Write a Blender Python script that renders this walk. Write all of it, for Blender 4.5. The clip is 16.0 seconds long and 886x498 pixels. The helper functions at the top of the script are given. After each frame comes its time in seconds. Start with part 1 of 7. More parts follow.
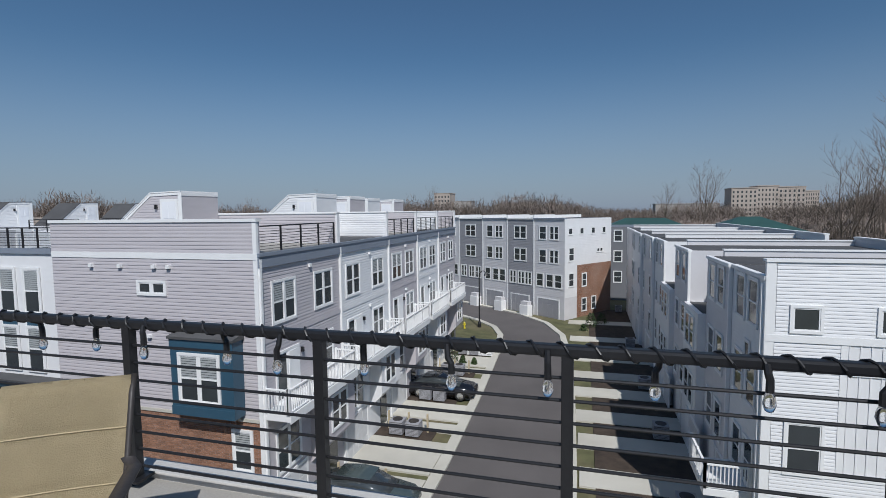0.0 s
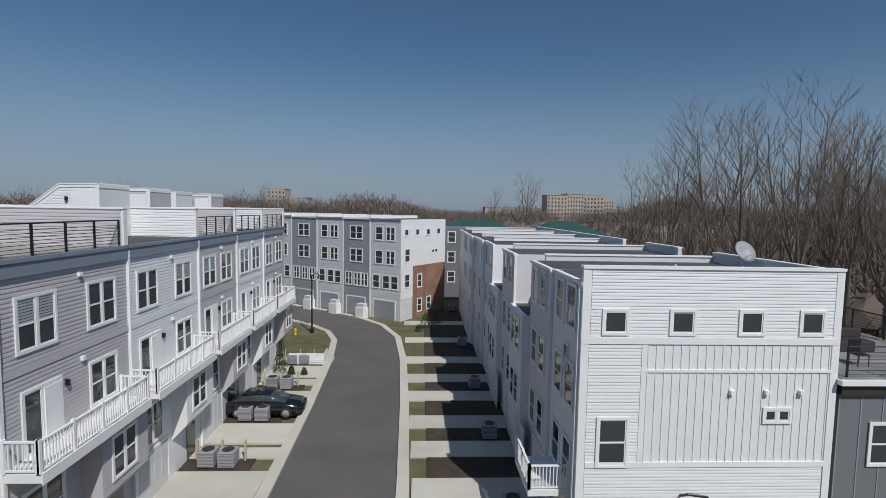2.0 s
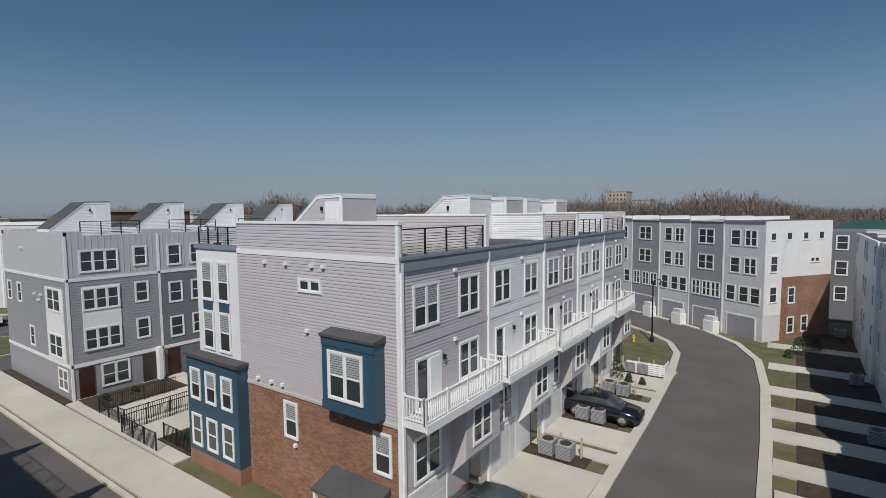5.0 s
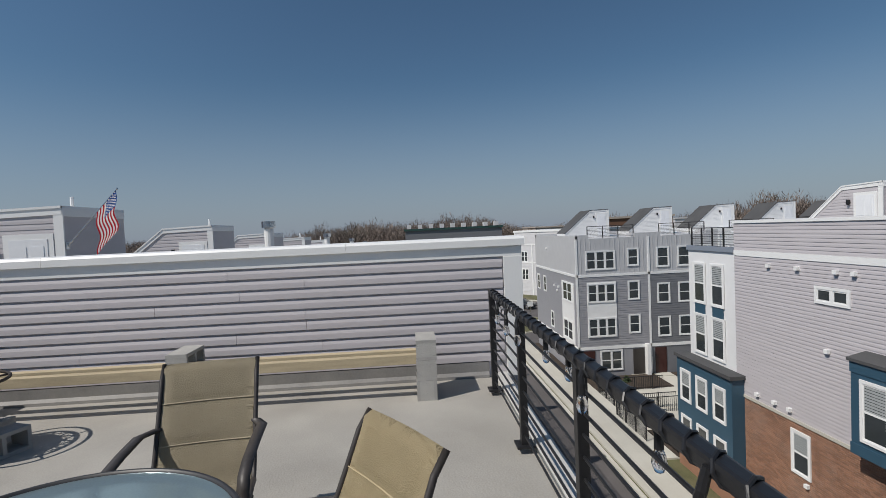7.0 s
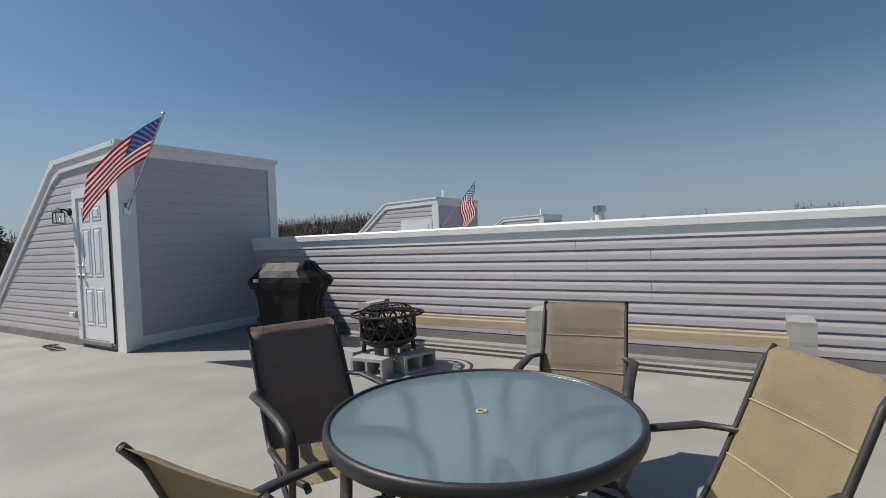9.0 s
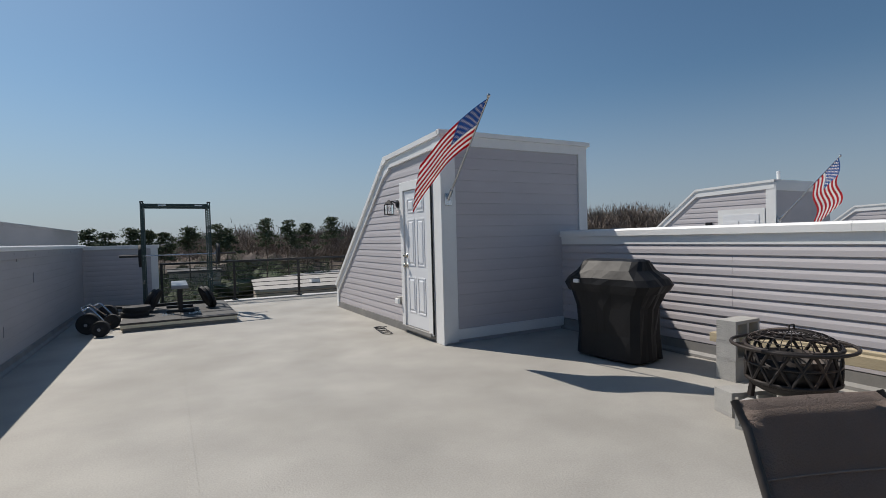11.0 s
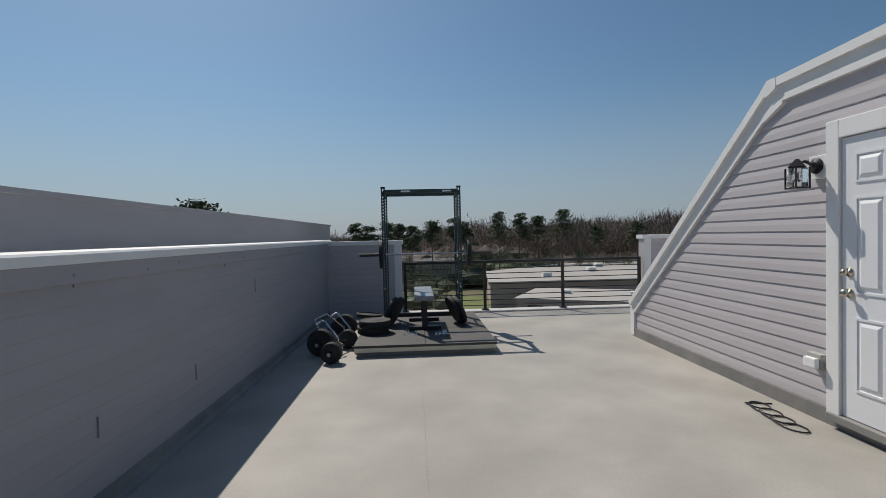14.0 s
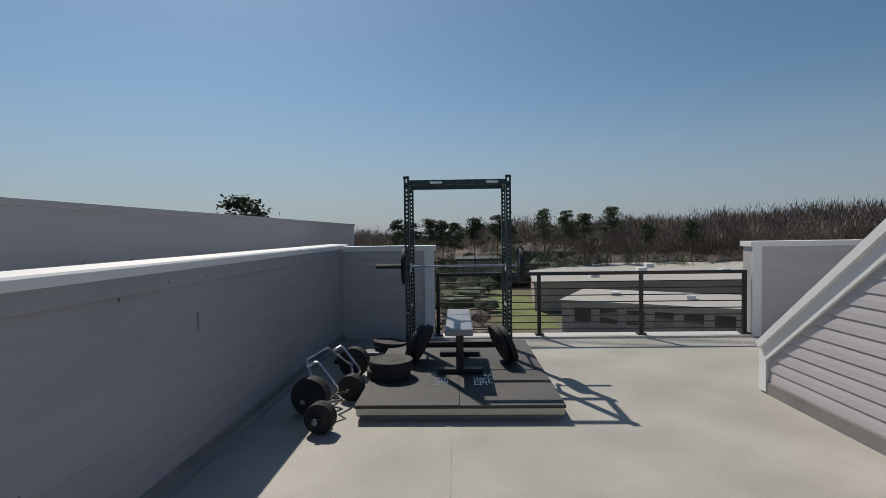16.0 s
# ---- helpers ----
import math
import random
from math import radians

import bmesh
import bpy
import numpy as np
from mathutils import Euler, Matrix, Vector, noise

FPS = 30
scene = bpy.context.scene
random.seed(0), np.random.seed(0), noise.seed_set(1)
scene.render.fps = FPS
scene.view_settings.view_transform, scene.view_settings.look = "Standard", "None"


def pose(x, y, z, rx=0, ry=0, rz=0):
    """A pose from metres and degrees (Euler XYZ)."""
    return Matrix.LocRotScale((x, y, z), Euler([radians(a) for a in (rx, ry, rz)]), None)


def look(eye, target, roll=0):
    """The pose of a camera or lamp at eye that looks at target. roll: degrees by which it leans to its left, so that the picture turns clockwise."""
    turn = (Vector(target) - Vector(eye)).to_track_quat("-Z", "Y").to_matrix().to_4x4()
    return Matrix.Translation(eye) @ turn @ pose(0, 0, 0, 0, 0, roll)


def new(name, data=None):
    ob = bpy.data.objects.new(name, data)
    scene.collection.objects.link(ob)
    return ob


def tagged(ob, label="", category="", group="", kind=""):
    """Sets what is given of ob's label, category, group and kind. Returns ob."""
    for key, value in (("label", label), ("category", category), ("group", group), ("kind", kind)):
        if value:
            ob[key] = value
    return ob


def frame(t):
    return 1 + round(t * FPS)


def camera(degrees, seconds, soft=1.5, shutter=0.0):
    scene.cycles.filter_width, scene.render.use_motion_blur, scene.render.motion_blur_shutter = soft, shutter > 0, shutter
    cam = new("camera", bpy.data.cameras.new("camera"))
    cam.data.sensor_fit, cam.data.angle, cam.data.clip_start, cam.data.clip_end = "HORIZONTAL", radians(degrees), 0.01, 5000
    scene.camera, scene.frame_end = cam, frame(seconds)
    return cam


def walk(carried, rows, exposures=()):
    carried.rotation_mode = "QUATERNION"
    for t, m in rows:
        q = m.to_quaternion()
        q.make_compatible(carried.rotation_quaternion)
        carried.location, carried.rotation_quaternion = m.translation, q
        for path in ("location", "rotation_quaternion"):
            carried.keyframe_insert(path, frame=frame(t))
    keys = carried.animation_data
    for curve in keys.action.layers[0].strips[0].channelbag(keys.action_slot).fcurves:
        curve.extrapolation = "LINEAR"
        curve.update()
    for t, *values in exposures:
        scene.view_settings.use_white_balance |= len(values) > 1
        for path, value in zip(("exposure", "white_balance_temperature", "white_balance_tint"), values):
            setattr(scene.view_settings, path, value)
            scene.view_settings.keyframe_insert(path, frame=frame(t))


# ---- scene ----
cam = camera(83.1, 16.0, 0.65)
PATH = [
    (0, (3.557, 5.896, 1.614), (3.015, 7.816, 1.462), -0.7),
    (0.5, (3.579, 6.437, 1.614), (3.033, 8.355, 1.46), -0.5),
    (1, (3.645, 6.914, 1.66), (3.116, 8.836, 1.505), -0.4),
    (1.5, (3.705, 7.337, 1.719), (3.422, 9.31, 1.558), 0.1),
    (2, (3.733, 7.647, 1.744), (3.822, 9.639, 1.588), 1.0),
    (2.5, (3.715, 7.757, 1.806), (3.918, 9.741, 1.654), 1.3),
    (3, (3.708, 7.847, 1.826), (3.969, 9.825, 1.679), 1.5),
    (5.3, (3.605, 7.87, 1.735), (2.227, 9.31, 1.595), -1.1),
    (5.5, (3.576, 7.839, 1.708), (2.066, 9.143, 1.576), -1.5),
    (6, (3.427, 7.683, 1.675), (1.659, 8.61, 1.559), -2.4),
    (6.5, (3.296, 7.546, 1.667), (1.369, 8.073, 1.566), -2.5),
    (7, (3.206, 7.436, 1.598), (1.211, 7.56, 1.521), -2.6),
    (7.5, (3.285, 7.417, 1.539), (1.311, 7.099, 1.484), -3.1),
    (8, (3.368, 7.399, 1.468), (1.472, 6.763, 1.417), -2.7),
    (8.5, (3.422, 7.349, 1.396), (1.602, 6.52, 1.349), -2.5),
    (9, (3.448, 7.192, 1.374), (1.747, 6.141, 1.328), -2.4),
    (9.5, (3.451, 6.94, 1.39), (1.93, 5.643, 1.341), -2.2),
    (10, (3.372, 6.668, 1.377), (2.027, 5.188, 1.332), -2.3),
    (10.2, (3.344, 6.558, 1.391), (2.07, 5.016, 1.346), -2.1),
    (12.3, (3.026, 4.134, 1.498), (2.535, 2.196, 1.443), -1.6),
    (12.5, (3.019, 3.891, 1.51), (2.586, 1.939, 1.453), -1.7),
    (13, (3.032, 3.336, 1.494), (2.726, 1.36, 1.441), -1.4),
    (13.5, (3.091, 2.826, 1.517), (2.906, 0.836, 1.463), -1.3),
    (14, (3.142, 2.331, 1.509), (3.029, 0.335, 1.456), -1.3),
    (14.5, (3.163, 1.833, 1.532), (3.139, -0.166, 1.476), -1.2),
    (15, (3.165, 1.282, 1.567), (3.185, -0.717, 1.505), -1.0),
    (15.5, (3.096, 0.787, 1.626), (3.129, -1.212, 1.559), -0.9),
    (16, (3.033, 0.296, 1.625), (3.09, -1.702, 1.562), -0.8),
]
walk(cam, [(t, look(e, g, r)) for t, e, g, r in PATH], exposures=[(t, e, 5960 + 110 * t if t < 4 else 6400 + 30 * (t - 5.5), 10) for t, e in ((0.0, -0.33), (3.0, -0.48), (5.5, -0.41), (7.0, -0.34), (8.5, -0.22), (10.2, -0.18), (12.4, -0.24), (14.0, -0.33), (16.0, -0.33))])

# ---- world, sun ----
SUN_TO = Vector((0.38, -0.74, 1.0)).normalized()
world = bpy.data.worlds.new("sky")
scene.world = world
world.use_nodes = True
wn = world.node_tree
sky = wn.nodes.new("ShaderNodeTexSky")
sky.sky_type = "NISHITA"
sky.sun_disc = False
sky.sun_elevation = math.asin(SUN_TO.z)
sky.sun_rotation = math.atan2(SUN_TO.x, SUN_TO.y)
sky.altitude = 60
sky.air_density, sky.dust_density, sky.ozone_density = 1.0, 0.8, 2.2
tint = wn.nodes.new("ShaderNodeVectorMath")
tint.operation = "MULTIPLY"
tint.inputs[1].default_value = (0.79, 1.0, 1.075)
wn.links.new(sky.outputs[0], tint.inputs[0])
# pale haze that thins out with height above the horizon
way = wn.nodes.new("ShaderNodeTexCoord")
split = wn.nodes.new("ShaderNodeSeparateXYZ")
wn.links.new(way.outputs["Generated"], split.inputs[0])
thin = wn.nodes.new("ShaderNodeMapRange")
thin.interpolation_type = "SMOOTHSTEP"
thin.inputs["From Min"].default_value, thin.inputs["From Max"].default_value = -0.02, 0.30
thin.inputs["To Min"].default_value, thin.inputs["To Max"].default_value = 0.72, 0.0
wn.links.new(split.outputs["Z"], thin.inputs[0])
haze = wn.nodes.new("ShaderNodeMix")
haze.data_type = "RGBA"
haze.inputs[7].default_value = (4.75, 5.4, 6.8, 1)
wn.links.new(thin.outputs[0], haze.inputs["Factor"])
wn.links.new(tint.outputs[0], haze.inputs[6])
# the air scatters more light towards the sun
near_sun = wn.nodes.new("ShaderNodeVectorMath")
near_sun.operation = "DOT_PRODUCT"
near_sun.inputs[1].default_value = SUN_TO
wn.links.new(way.outputs["Generated"], near_sun.inputs[0])
glare = wn.nodes.new("ShaderNodeMapRange")
glare.inputs["From Min"].default_value, glare.inputs["From Max"].default_value = 0.1, 0.9
glare.inputs["To Min"].default_value, glare.inputs["To Max"].default_value = 1.0, 1.17
wn.links.new(near_sun.outputs["Value"], glare.inputs[0])
lit_sky = wn.nodes.new("ShaderNodeVectorMath")
lit_sky.operation = "SCALE"
wn.links.new(haze.outputs[2], lit_sky.inputs[0])
wn.links.new(glare.outputs[0], lit_sky.inputs["Scale"])
wn.links.new(lit_sky.outputs[0], wn.nodes["Background"].inputs[0])
wn.nodes["Background"].inputs[1].default_value = 0.073
sun_data = bpy.data.lights.new("sun", "SUN")
sun_data.energy, sun_data.angle, sun_data.color = 4.9, radians(0.53), (1.0, 0.94, 0.86)
sun = new("sun", sun_data)
sun.matrix_world = look(SUN_TO * 50, (0, 0, 0))

# ---- materials ----


def mat(name, col, rough=0.6, metal=0.0, var=0.12, scale=3.0, fine=60.0, bump=0.1, rand=0.0, spec=0.5, stain=None, stain_amt=0.0, stretch=(1, 1, 1)):
    """A surface with broad and fine variation of its colour, fine relief and, where given, stains and a tone of its own for each piece."""
    m = bpy.data.materials.new(name)
    m.use_nodes = True
    t = m.node_tree
    b = t.nodes["Principled BSDF"]
    b.inputs["Roughness"].default_value = rough
    b.inputs["Metallic"].default_value = metal
    b.inputs["Specular IOR Level"].default_value = spec
    co = t.nodes.new("ShaderNodeTexCoord")
    mp = t.nodes.new("ShaderNodeMapping")
    mp.inputs["Scale"].default_value = stretch
    t.links.new(co.outputs["Object"], mp.inputs[0])
    n1 = t.nodes.new("ShaderNodeTexNoise")
    n1.inputs["Scale"].default_value, n1.inputs["Detail"].default_value = scale, 5
    n2 = t.nodes.new("ShaderNodeTexNoise")
    n2.inputs["Scale"].default_value, n2.inputs["Detail"].default_value = fine, 3
    for n in (n1, n2):
        t.links.new(mp.outputs[0], n.inputs["Vector"])
    add = t.nodes.new("ShaderNodeMath")
    add.operation = "MULTIPLY_ADD"
    t.links.new(n1.outputs["Fac"], add.inputs[0])
    add.inputs[1].default_value = 0.65
    mul = t.nodes.new("ShaderNodeMath")
    mul.operation = "MULTIPLY"
    mul.inputs[1].default_value = 0.35
    t.links.new(n2.outputs["Fac"], mul.inputs[0])
    t.links.new(mul.outputs[0], add.inputs[2])
    val = t.nodes.new("ShaderNodeMapRange")
    val.inputs["From Min"].default_value, val.inputs["From Max"].default_value = 0.3, 0.7
    val.inputs["To Min"].default_value, val.inputs["To Max"].default_value = 1 - var, 1 + var
    t.links.new(add.outputs[0], val.inputs[0])
    src = val.outputs[0]
    if rand:
        oi = t.nodes.new("ShaderNodeObjectInfo")
        ge = t.nodes.new("ShaderNodeNewGeometry")
        s = t.nodes.new("ShaderNodeMath")
        s.operation = "ADD"
        t.links.new(oi.outputs["Random"], s.inputs[0])
        t.links.new(ge.outputs["Random Per Island"], s.inputs[1])
        f = t.nodes.new("ShaderNodeMath")
        f.operation = "FRACT"
        t.links.new(s.outputs[0], f.inputs[0])
        r = t.nodes.new("ShaderNodeMapRange")
        r.inputs["To Min"].default_value, r.inputs["To Max"].default_value = 1 - rand, 1 + rand
        t.links.new(f.outputs[0], r.inputs[0])
        x = t.nodes.new("ShaderNodeMath")
        x.operation = "MULTIPLY"
        t.links.new(src, x.inputs[0])
        t.links.new(r.outputs[0], x.inputs[1])
        src = x.outputs[0]
    vm = t.nodes.new("ShaderNodeVectorMath")
    vm.operation = "SCALE"
    vm.inputs[0].default_value = col[:3]
    t.links.new(src, vm.inputs["Scale"])
    out = vm.outputs[0]
    if stain:
        n3 = t.nodes.new("ShaderNodeTexNoise")
        n3.inputs["Scale"].default_value, n3.inputs["Detail"].default_value = scale * 0.35, 8
        n3.inputs["Roughness"].default_value = 0.62
        t.links.new(mp.outputs[0], n3.inputs["Vector"])
        rg = t.nodes.new("ShaderNodeMapRange")
        rg.inputs["From Min"].default_value, rg.inputs["From Max"].default_value = 0.46, 0.68
        rg.inputs["To Max"].default_value = stain_amt
        t.links.new(n3.outputs["Fac"], rg.inputs[0])
        mx = t.nodes.new("ShaderNodeMix")
        mx.data_type = "RGBA"
        t.links.new(rg.outputs[0], mx.inputs["Factor"])
        t.links.new(out, mx.inputs[6])
        mx.inputs[7].default_value = (*stain, 1)
        out = mx.outputs[2]
    t.links.new(out, b.inputs["Base Color"])
    if bump:
        bp = t.nodes.new("ShaderNodeBump")
        bp.inputs["Strength"].default_value, bp.inputs["Distance"].default_value = bump, 0.01
        t.links.new(n2.outputs["Fac"], bp.inputs["Height"])
        t.links.new(bp.outputs[0], b.inputs["Normal"])
    return m


M_VINYL = mat("grey_vinyl", (0.50, 0.47, 0.485), 0.5, var=0.05, scale=1.2, fine=40, bump=0.05, rand=0.02, stretch=(1, 1, 4))
M_WHITE = mat("white_trim", (0.80, 0.80, 0.79), 0.45, var=0.04, scale=2, bump=0.03)
M_MEMBRANE = mat("roof_membrane", (0.345, 0.328, 0.298), 0.72, var=0.2, scale=1.3, fine=70, bump=0.2, stain=(0.25, 0.235, 0.205), stain_amt=0.5)
M_BLACK = mat("black_metal", (0.022, 0.022, 0.024), 0.42, metal=0.3, var=0.15, scale=20, bump=0.05)
M_GLASS_DARK = mat("window_glass", (0.045, 0.052, 0.055), 0.06, var=0.3, scale=0.7, bump=0.0, spec=0.9)
M_ASPHALT = mat("asphalt", (0.105, 0.095, 0.092), 0.9, var=0.18, scale=0.35, fine=60, bump=0.2)
M_CONC = mat("concrete", (0.50, 0.48, 0.42), 0.85, var=0.10, scale=0.5, fine=40, bump=0.12, stain=(0.38, 0.35, 0.29), stain_amt=0.5, rand=0.06)
M_GRASS = mat("grass", (0.10, 0.10, 0.045), 0.95, var=0.5, scale=0.8, fine=30, bump=0.5, stain=(0.16, 0.13, 0.075), stain_amt=0.8)
M_BRICK = mat("red_brick", (0.27, 0.145, 0.092), 0.85, var=0.15, scale=1, fine=30, rand=0.25, stain=(0.50, 0.42, 0.36), stain_amt=0.25)
M_TEAL = mat("teal_paint", (0.035, 0.085, 0.13), 0.45, var=0.06, scale=2, bump=0.03)
M_GREY_D = mat("dark_grey_siding", (0.17, 0.175, 0.19), 0.5, var=0.05, scale=1.5)
M_GREY_M = mat("mid_grey_siding", (0.30, 0.30, 0.32), 0.5, var=0.05, scale=1.5)
M_GREY_L = mat("light_siding", (0.62, 0.61, 0.62), 0.5, var=0.05, scale=1.5)
M_WSIDE = mat("white_siding", (0.76, 0.76, 0.76), 0.5, var=0.04, scale=1.5)
M_ROOF_D = mat("dark_roofing", (0.07, 0.07, 0.072), 0.85, var=0.25, scale=0.6, bump=0.1)
M_WOODS = mat("winter_woods", (0.178, 0.142, 0.121), 0.95, var=0.4, scale=0.05, fine=0.8, bump=0.0, rand=0.3, stain=(0.10, 0.095, 0.062), stain_amt=0.4)

# ---- builders ----
MW = {}


def link(ob, parent):
    if parent is not None:
        ob.parent = parent
        ob.matrix_parent_inverse = MW[parent].inverted()
    MW[ob] = ob.matrix_basis.copy()
    return ob


def mesh_of(name, bm, material):
    me = bpy.data.meshes.new(name)
    bm.to_mesh(me)
    bm.free()
    me.materials.append(material)
    return me


def part(name, bm, material, parent=None, label="", smooth=False):
    """Links a bmesh, drawn in world places, as one mesh object under a thing or a part."""
    me = mesh_of(name, bm, material)
    if smooth:
        me.shade_smooth()
    ob = link(new(name, me), parent)
    return tagged(ob, label)


def placed(name, me, m, parent=None, label=""):
    """A mesh of its own place m; alike pieces share me."""
    ob = new(name, me)
    ob.matrix_basis = m
    return tagged(link(ob, parent), label)


def thing(name, at, label, category, group="", kind=""):
    ob = new(name)
    ob.empty_display_size = 0.1
    ob.matrix_basis = at if isinstance(at, Matrix) else Matrix.Translation(at)
    MW[ob] = ob.matrix_basis.copy()
    return tagged(ob, label, category, group, kind)


def structure(name, bm, material, label, category):
    return tagged(part(name, bm, material), label, category, kind="structure")


def bx(bm, x0, x1, y0, y1, z0, z1):
    v = [bm.verts.new((x, y, z)) for z in (z0, z1) for x, y in ((x0, y0), (x1, y0), (x1, y1), (x0, y1))]
    for q in ((3, 2, 1, 0), (4, 5, 6, 7), (0, 1, 5, 4), (1, 2, 6, 5), (2, 3, 7, 6), (3, 0, 4, 7)):
        bm.faces.new([v[i] for i in q])
    return v


def box(*b, m=None):
    bm = bmesh.new()
    bx(bm, *b)
    if m is not None:
        bm.transform(m)
    return bm


def bevelled(bm, w=0.005, seg=2):
    bmesh.ops.bevel(bm, geom=bm.edges[:], offset=w, segments=seg, affect="EDGES", profile=0.6)
    return bm


def prism(poly, axis, a, b):
    """A polygon drawn out along an axis: 'x' takes (y, z), 'y' takes (x, z), 'z' takes (x, y)."""
    bm = bmesh.new()

    def at(p, s):
        return {"x": (s, p[0], p[1]), "y": (p[0], s, p[1]), "z": (p[0], p[1], s)}[axis]
    lo = [bm.verts.new(at(p, a)) for p in poly]
    hi = [bm.verts.new(at(p, b)) for p in poly]
    bm.faces.new(lo)
    bm.faces.new(hi[::-1])
    for i in range(len(poly)):
        j = (i + 1) % len(poly)
        bm.faces.new((lo[i], hi[i], hi[j], lo[j]))
    bmesh.ops.recalc_face_normals(bm, faces=bm.faces[:])
    return bm


def tube(bm, pts, r, seg=8, r2=None, caps=True):
    """A round rod along a line of points, from radius r to r2."""
    pts = [Vector(p) for p in pts]
    rings = []
    up = None
    for i, p in enumerate(pts):
        d = (pts[min(i + 1, len(pts) - 1)] - pts[max(i - 1, 0)]).normalized()
        if up is None:
            up = Vector((0, 0, 1)) if abs(d.z) < 0.9 else Vector((1, 0, 0))
        side = d.cross(up).normalized()
        up = side.cross(d).normalized()
        rr = r if r2 is None else r + (r2 - r) * i / max(1, len(pts) - 1)
        rings.append([bm.verts.new(p + rr * (math.cos(a) * side + math.sin(a) * up)) for a in (2 * math.pi * k / seg for k in range(seg))])
    for a, b in zip(rings, rings[1:]):
        for k in range(seg):
            bm.faces.new((a[k], a[(k + 1) % seg], b[(k + 1) % seg], b[k]))
    if caps:
        bm.faces.new(rings[0])
        bm.faces.new(rings[-1][::-1])
    return bm


def rod(pts, r, seg=8, r2=None):
    return tube(bmesh.new(), pts, r, seg, r2)


def lathe(profile, seg=24, centre=(0, 0, 0), caps=True):
    """Turns (radius, height) points about the upright; a ring has no caps."""
    bm = bmesh.new()
    rings = [[bm.verts.new((centre[0] + max(r, 1e-4) * math.cos(a), centre[1] + max(r, 1e-4) * math.sin(a), centre[2] + z)) for a in (2 * math.pi * k / seg for k in range(seg))] for r, z in profile]
    for a, b in zip(rings, rings[1:]):
        for k in range(seg):
            bm.faces.new((a[k], a[(k + 1) % seg], b[(k + 1) % seg], b[k]))
    if caps:
        bm.faces.new(rings[0][::-1])
        bm.faces.new(rings[-1])
    return bm


def wall_frame(p, u):
    """A frame on a wall: x along u, y out of the wall, z up. Out is to the right of u."""
    u = Vector((u[0], u[1], 0)).normalized()
    n = Vector((u.y, -u.x, 0))
    return Matrix(((u.x, n.x, 0, p[0]), (u.y, n.y, 0, p[1]), (0, 0, 1, p[2]), (0, 0, 0, 1)))


def courses(f, length, z0, z1, step, out=0.016, lo=None, hi=None):
    """Lapped boards on the wall of frame f: each board's foot stands out. lo and hi give the ends by height."""
    bm = bmesh.new()
    n = max(1, round((z1 - z0) / step))
    step = (z1 - z0) / n
    for i in range(n):
        a, b = z0 + i * step, z0 + (i + 1) * step
        q = []
        for z, o in ((a, 0.001), (a + 0.003, out), (a + step * 0.5, out * 0.85), (b - step * 0.1, out * 0.35), (b - step * 0.1, 0.001), (b, 0.001)):
            x0 = lo(z) if lo else 0
            x1 = hi(z) if hi else length
            q.append((bm.verts.new(f @ Vector((x0, o, z))), bm.verts.new(f @ Vector((x1, o, z)))))
        for (l0, r0), (l1, r1) in zip(q, q[1:]):
            bm.faces.new((l0, l1, r1, r0))
    return bm


def course_boards(parent, f, length, z0, z1, step, out, material, lo=None, hi=None):
    """The same boards, each an object of its own."""
    n = max(1, round((z1 - z0) / step))
    step = (z1 - z0) / n
    for i in range(n):
        part("board", courses(f, length, z0 + i * step, z0 + (i + 1) * step, step, out, lo, hi), material, parent)

M_PARAPET = mat("coated_parapet", (0.36, 0.355, 0.375), 0.6, var=0.08, scale=1.1, fine=30, bump=0.06, stretch=(1, 1, 5))
M_LAWN = mat("spring_lawn", (0.12, 0.15, 0.045), 0.95, var=0.35, scale=0.3, fine=6, bump=0.3)
M_FLASH = mat("grey_flashing", (0.20, 0.195, 0.19), 0.6, var=0.2, scale=3, stain=(0.33, 0.32, 0.29), stain_amt=0.5)
M_DOOR = mat("white_door_paint", (0.78, 0.79, 0.81), 0.35, var=0.02, scale=3, bump=0.02)
M_BRASS = mat("worn_nickel", (0.55, 0.50, 0.40), 0.25, metal=1.0, var=0.1, scale=20)
M_STEEL = mat("bright_steel", (0.62, 0.62, 0.63), 0.25, metal=1.0, var=0.1, scale=15)
M_BLOCK = mat("concrete_block", (0.38, 0.37, 0.35), 0.95, var=0.12, scale=8, fine=120, bump=0.5, rand=0.08)
M_LUMBER = mat("sawn_lumber", (0.46, 0.38, 0.25), 0.7, var=0.2, scale=3, fine=40, bump=0.2, stretch=(8, 1, 8), rand=0.08)
M_CREAM = mat("cream_painted_board", (0.70, 0.66, 0.52), 0.6, var=0.12, scale=4, fine=40, bump=0.1, stretch=(1, 8, 8))
M_SLING = mat("olive_sling", (0.40, 0.345, 0.245), 0.8, var=0.10, scale=6, fine=200, bump=0.3)
M_EDGE = mat("weathered_roof_edge", (0.50, 0.49, 0.47), 0.6, var=0.12, scale=2)
# tan cloth with one backrest's shade put into the colour
M_SLING_SHADE = mat("sling_in_shade", (0.26, 0.205, 0.175), 0.8, var=0.10, scale=6, fine=200, bump=0.3)
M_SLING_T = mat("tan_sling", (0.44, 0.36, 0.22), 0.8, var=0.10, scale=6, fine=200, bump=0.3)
M_FRAME = mat("bronze_frame", (0.047, 0.041, 0.038), 0.5, metal=0.1, var=0.2, scale=15)
M_COVER = mat("black_cover", (0.011, 0.011, 0.012), 0.5, var=0.2, scale=5, fine=12, bump=0.25, spec=0.25)
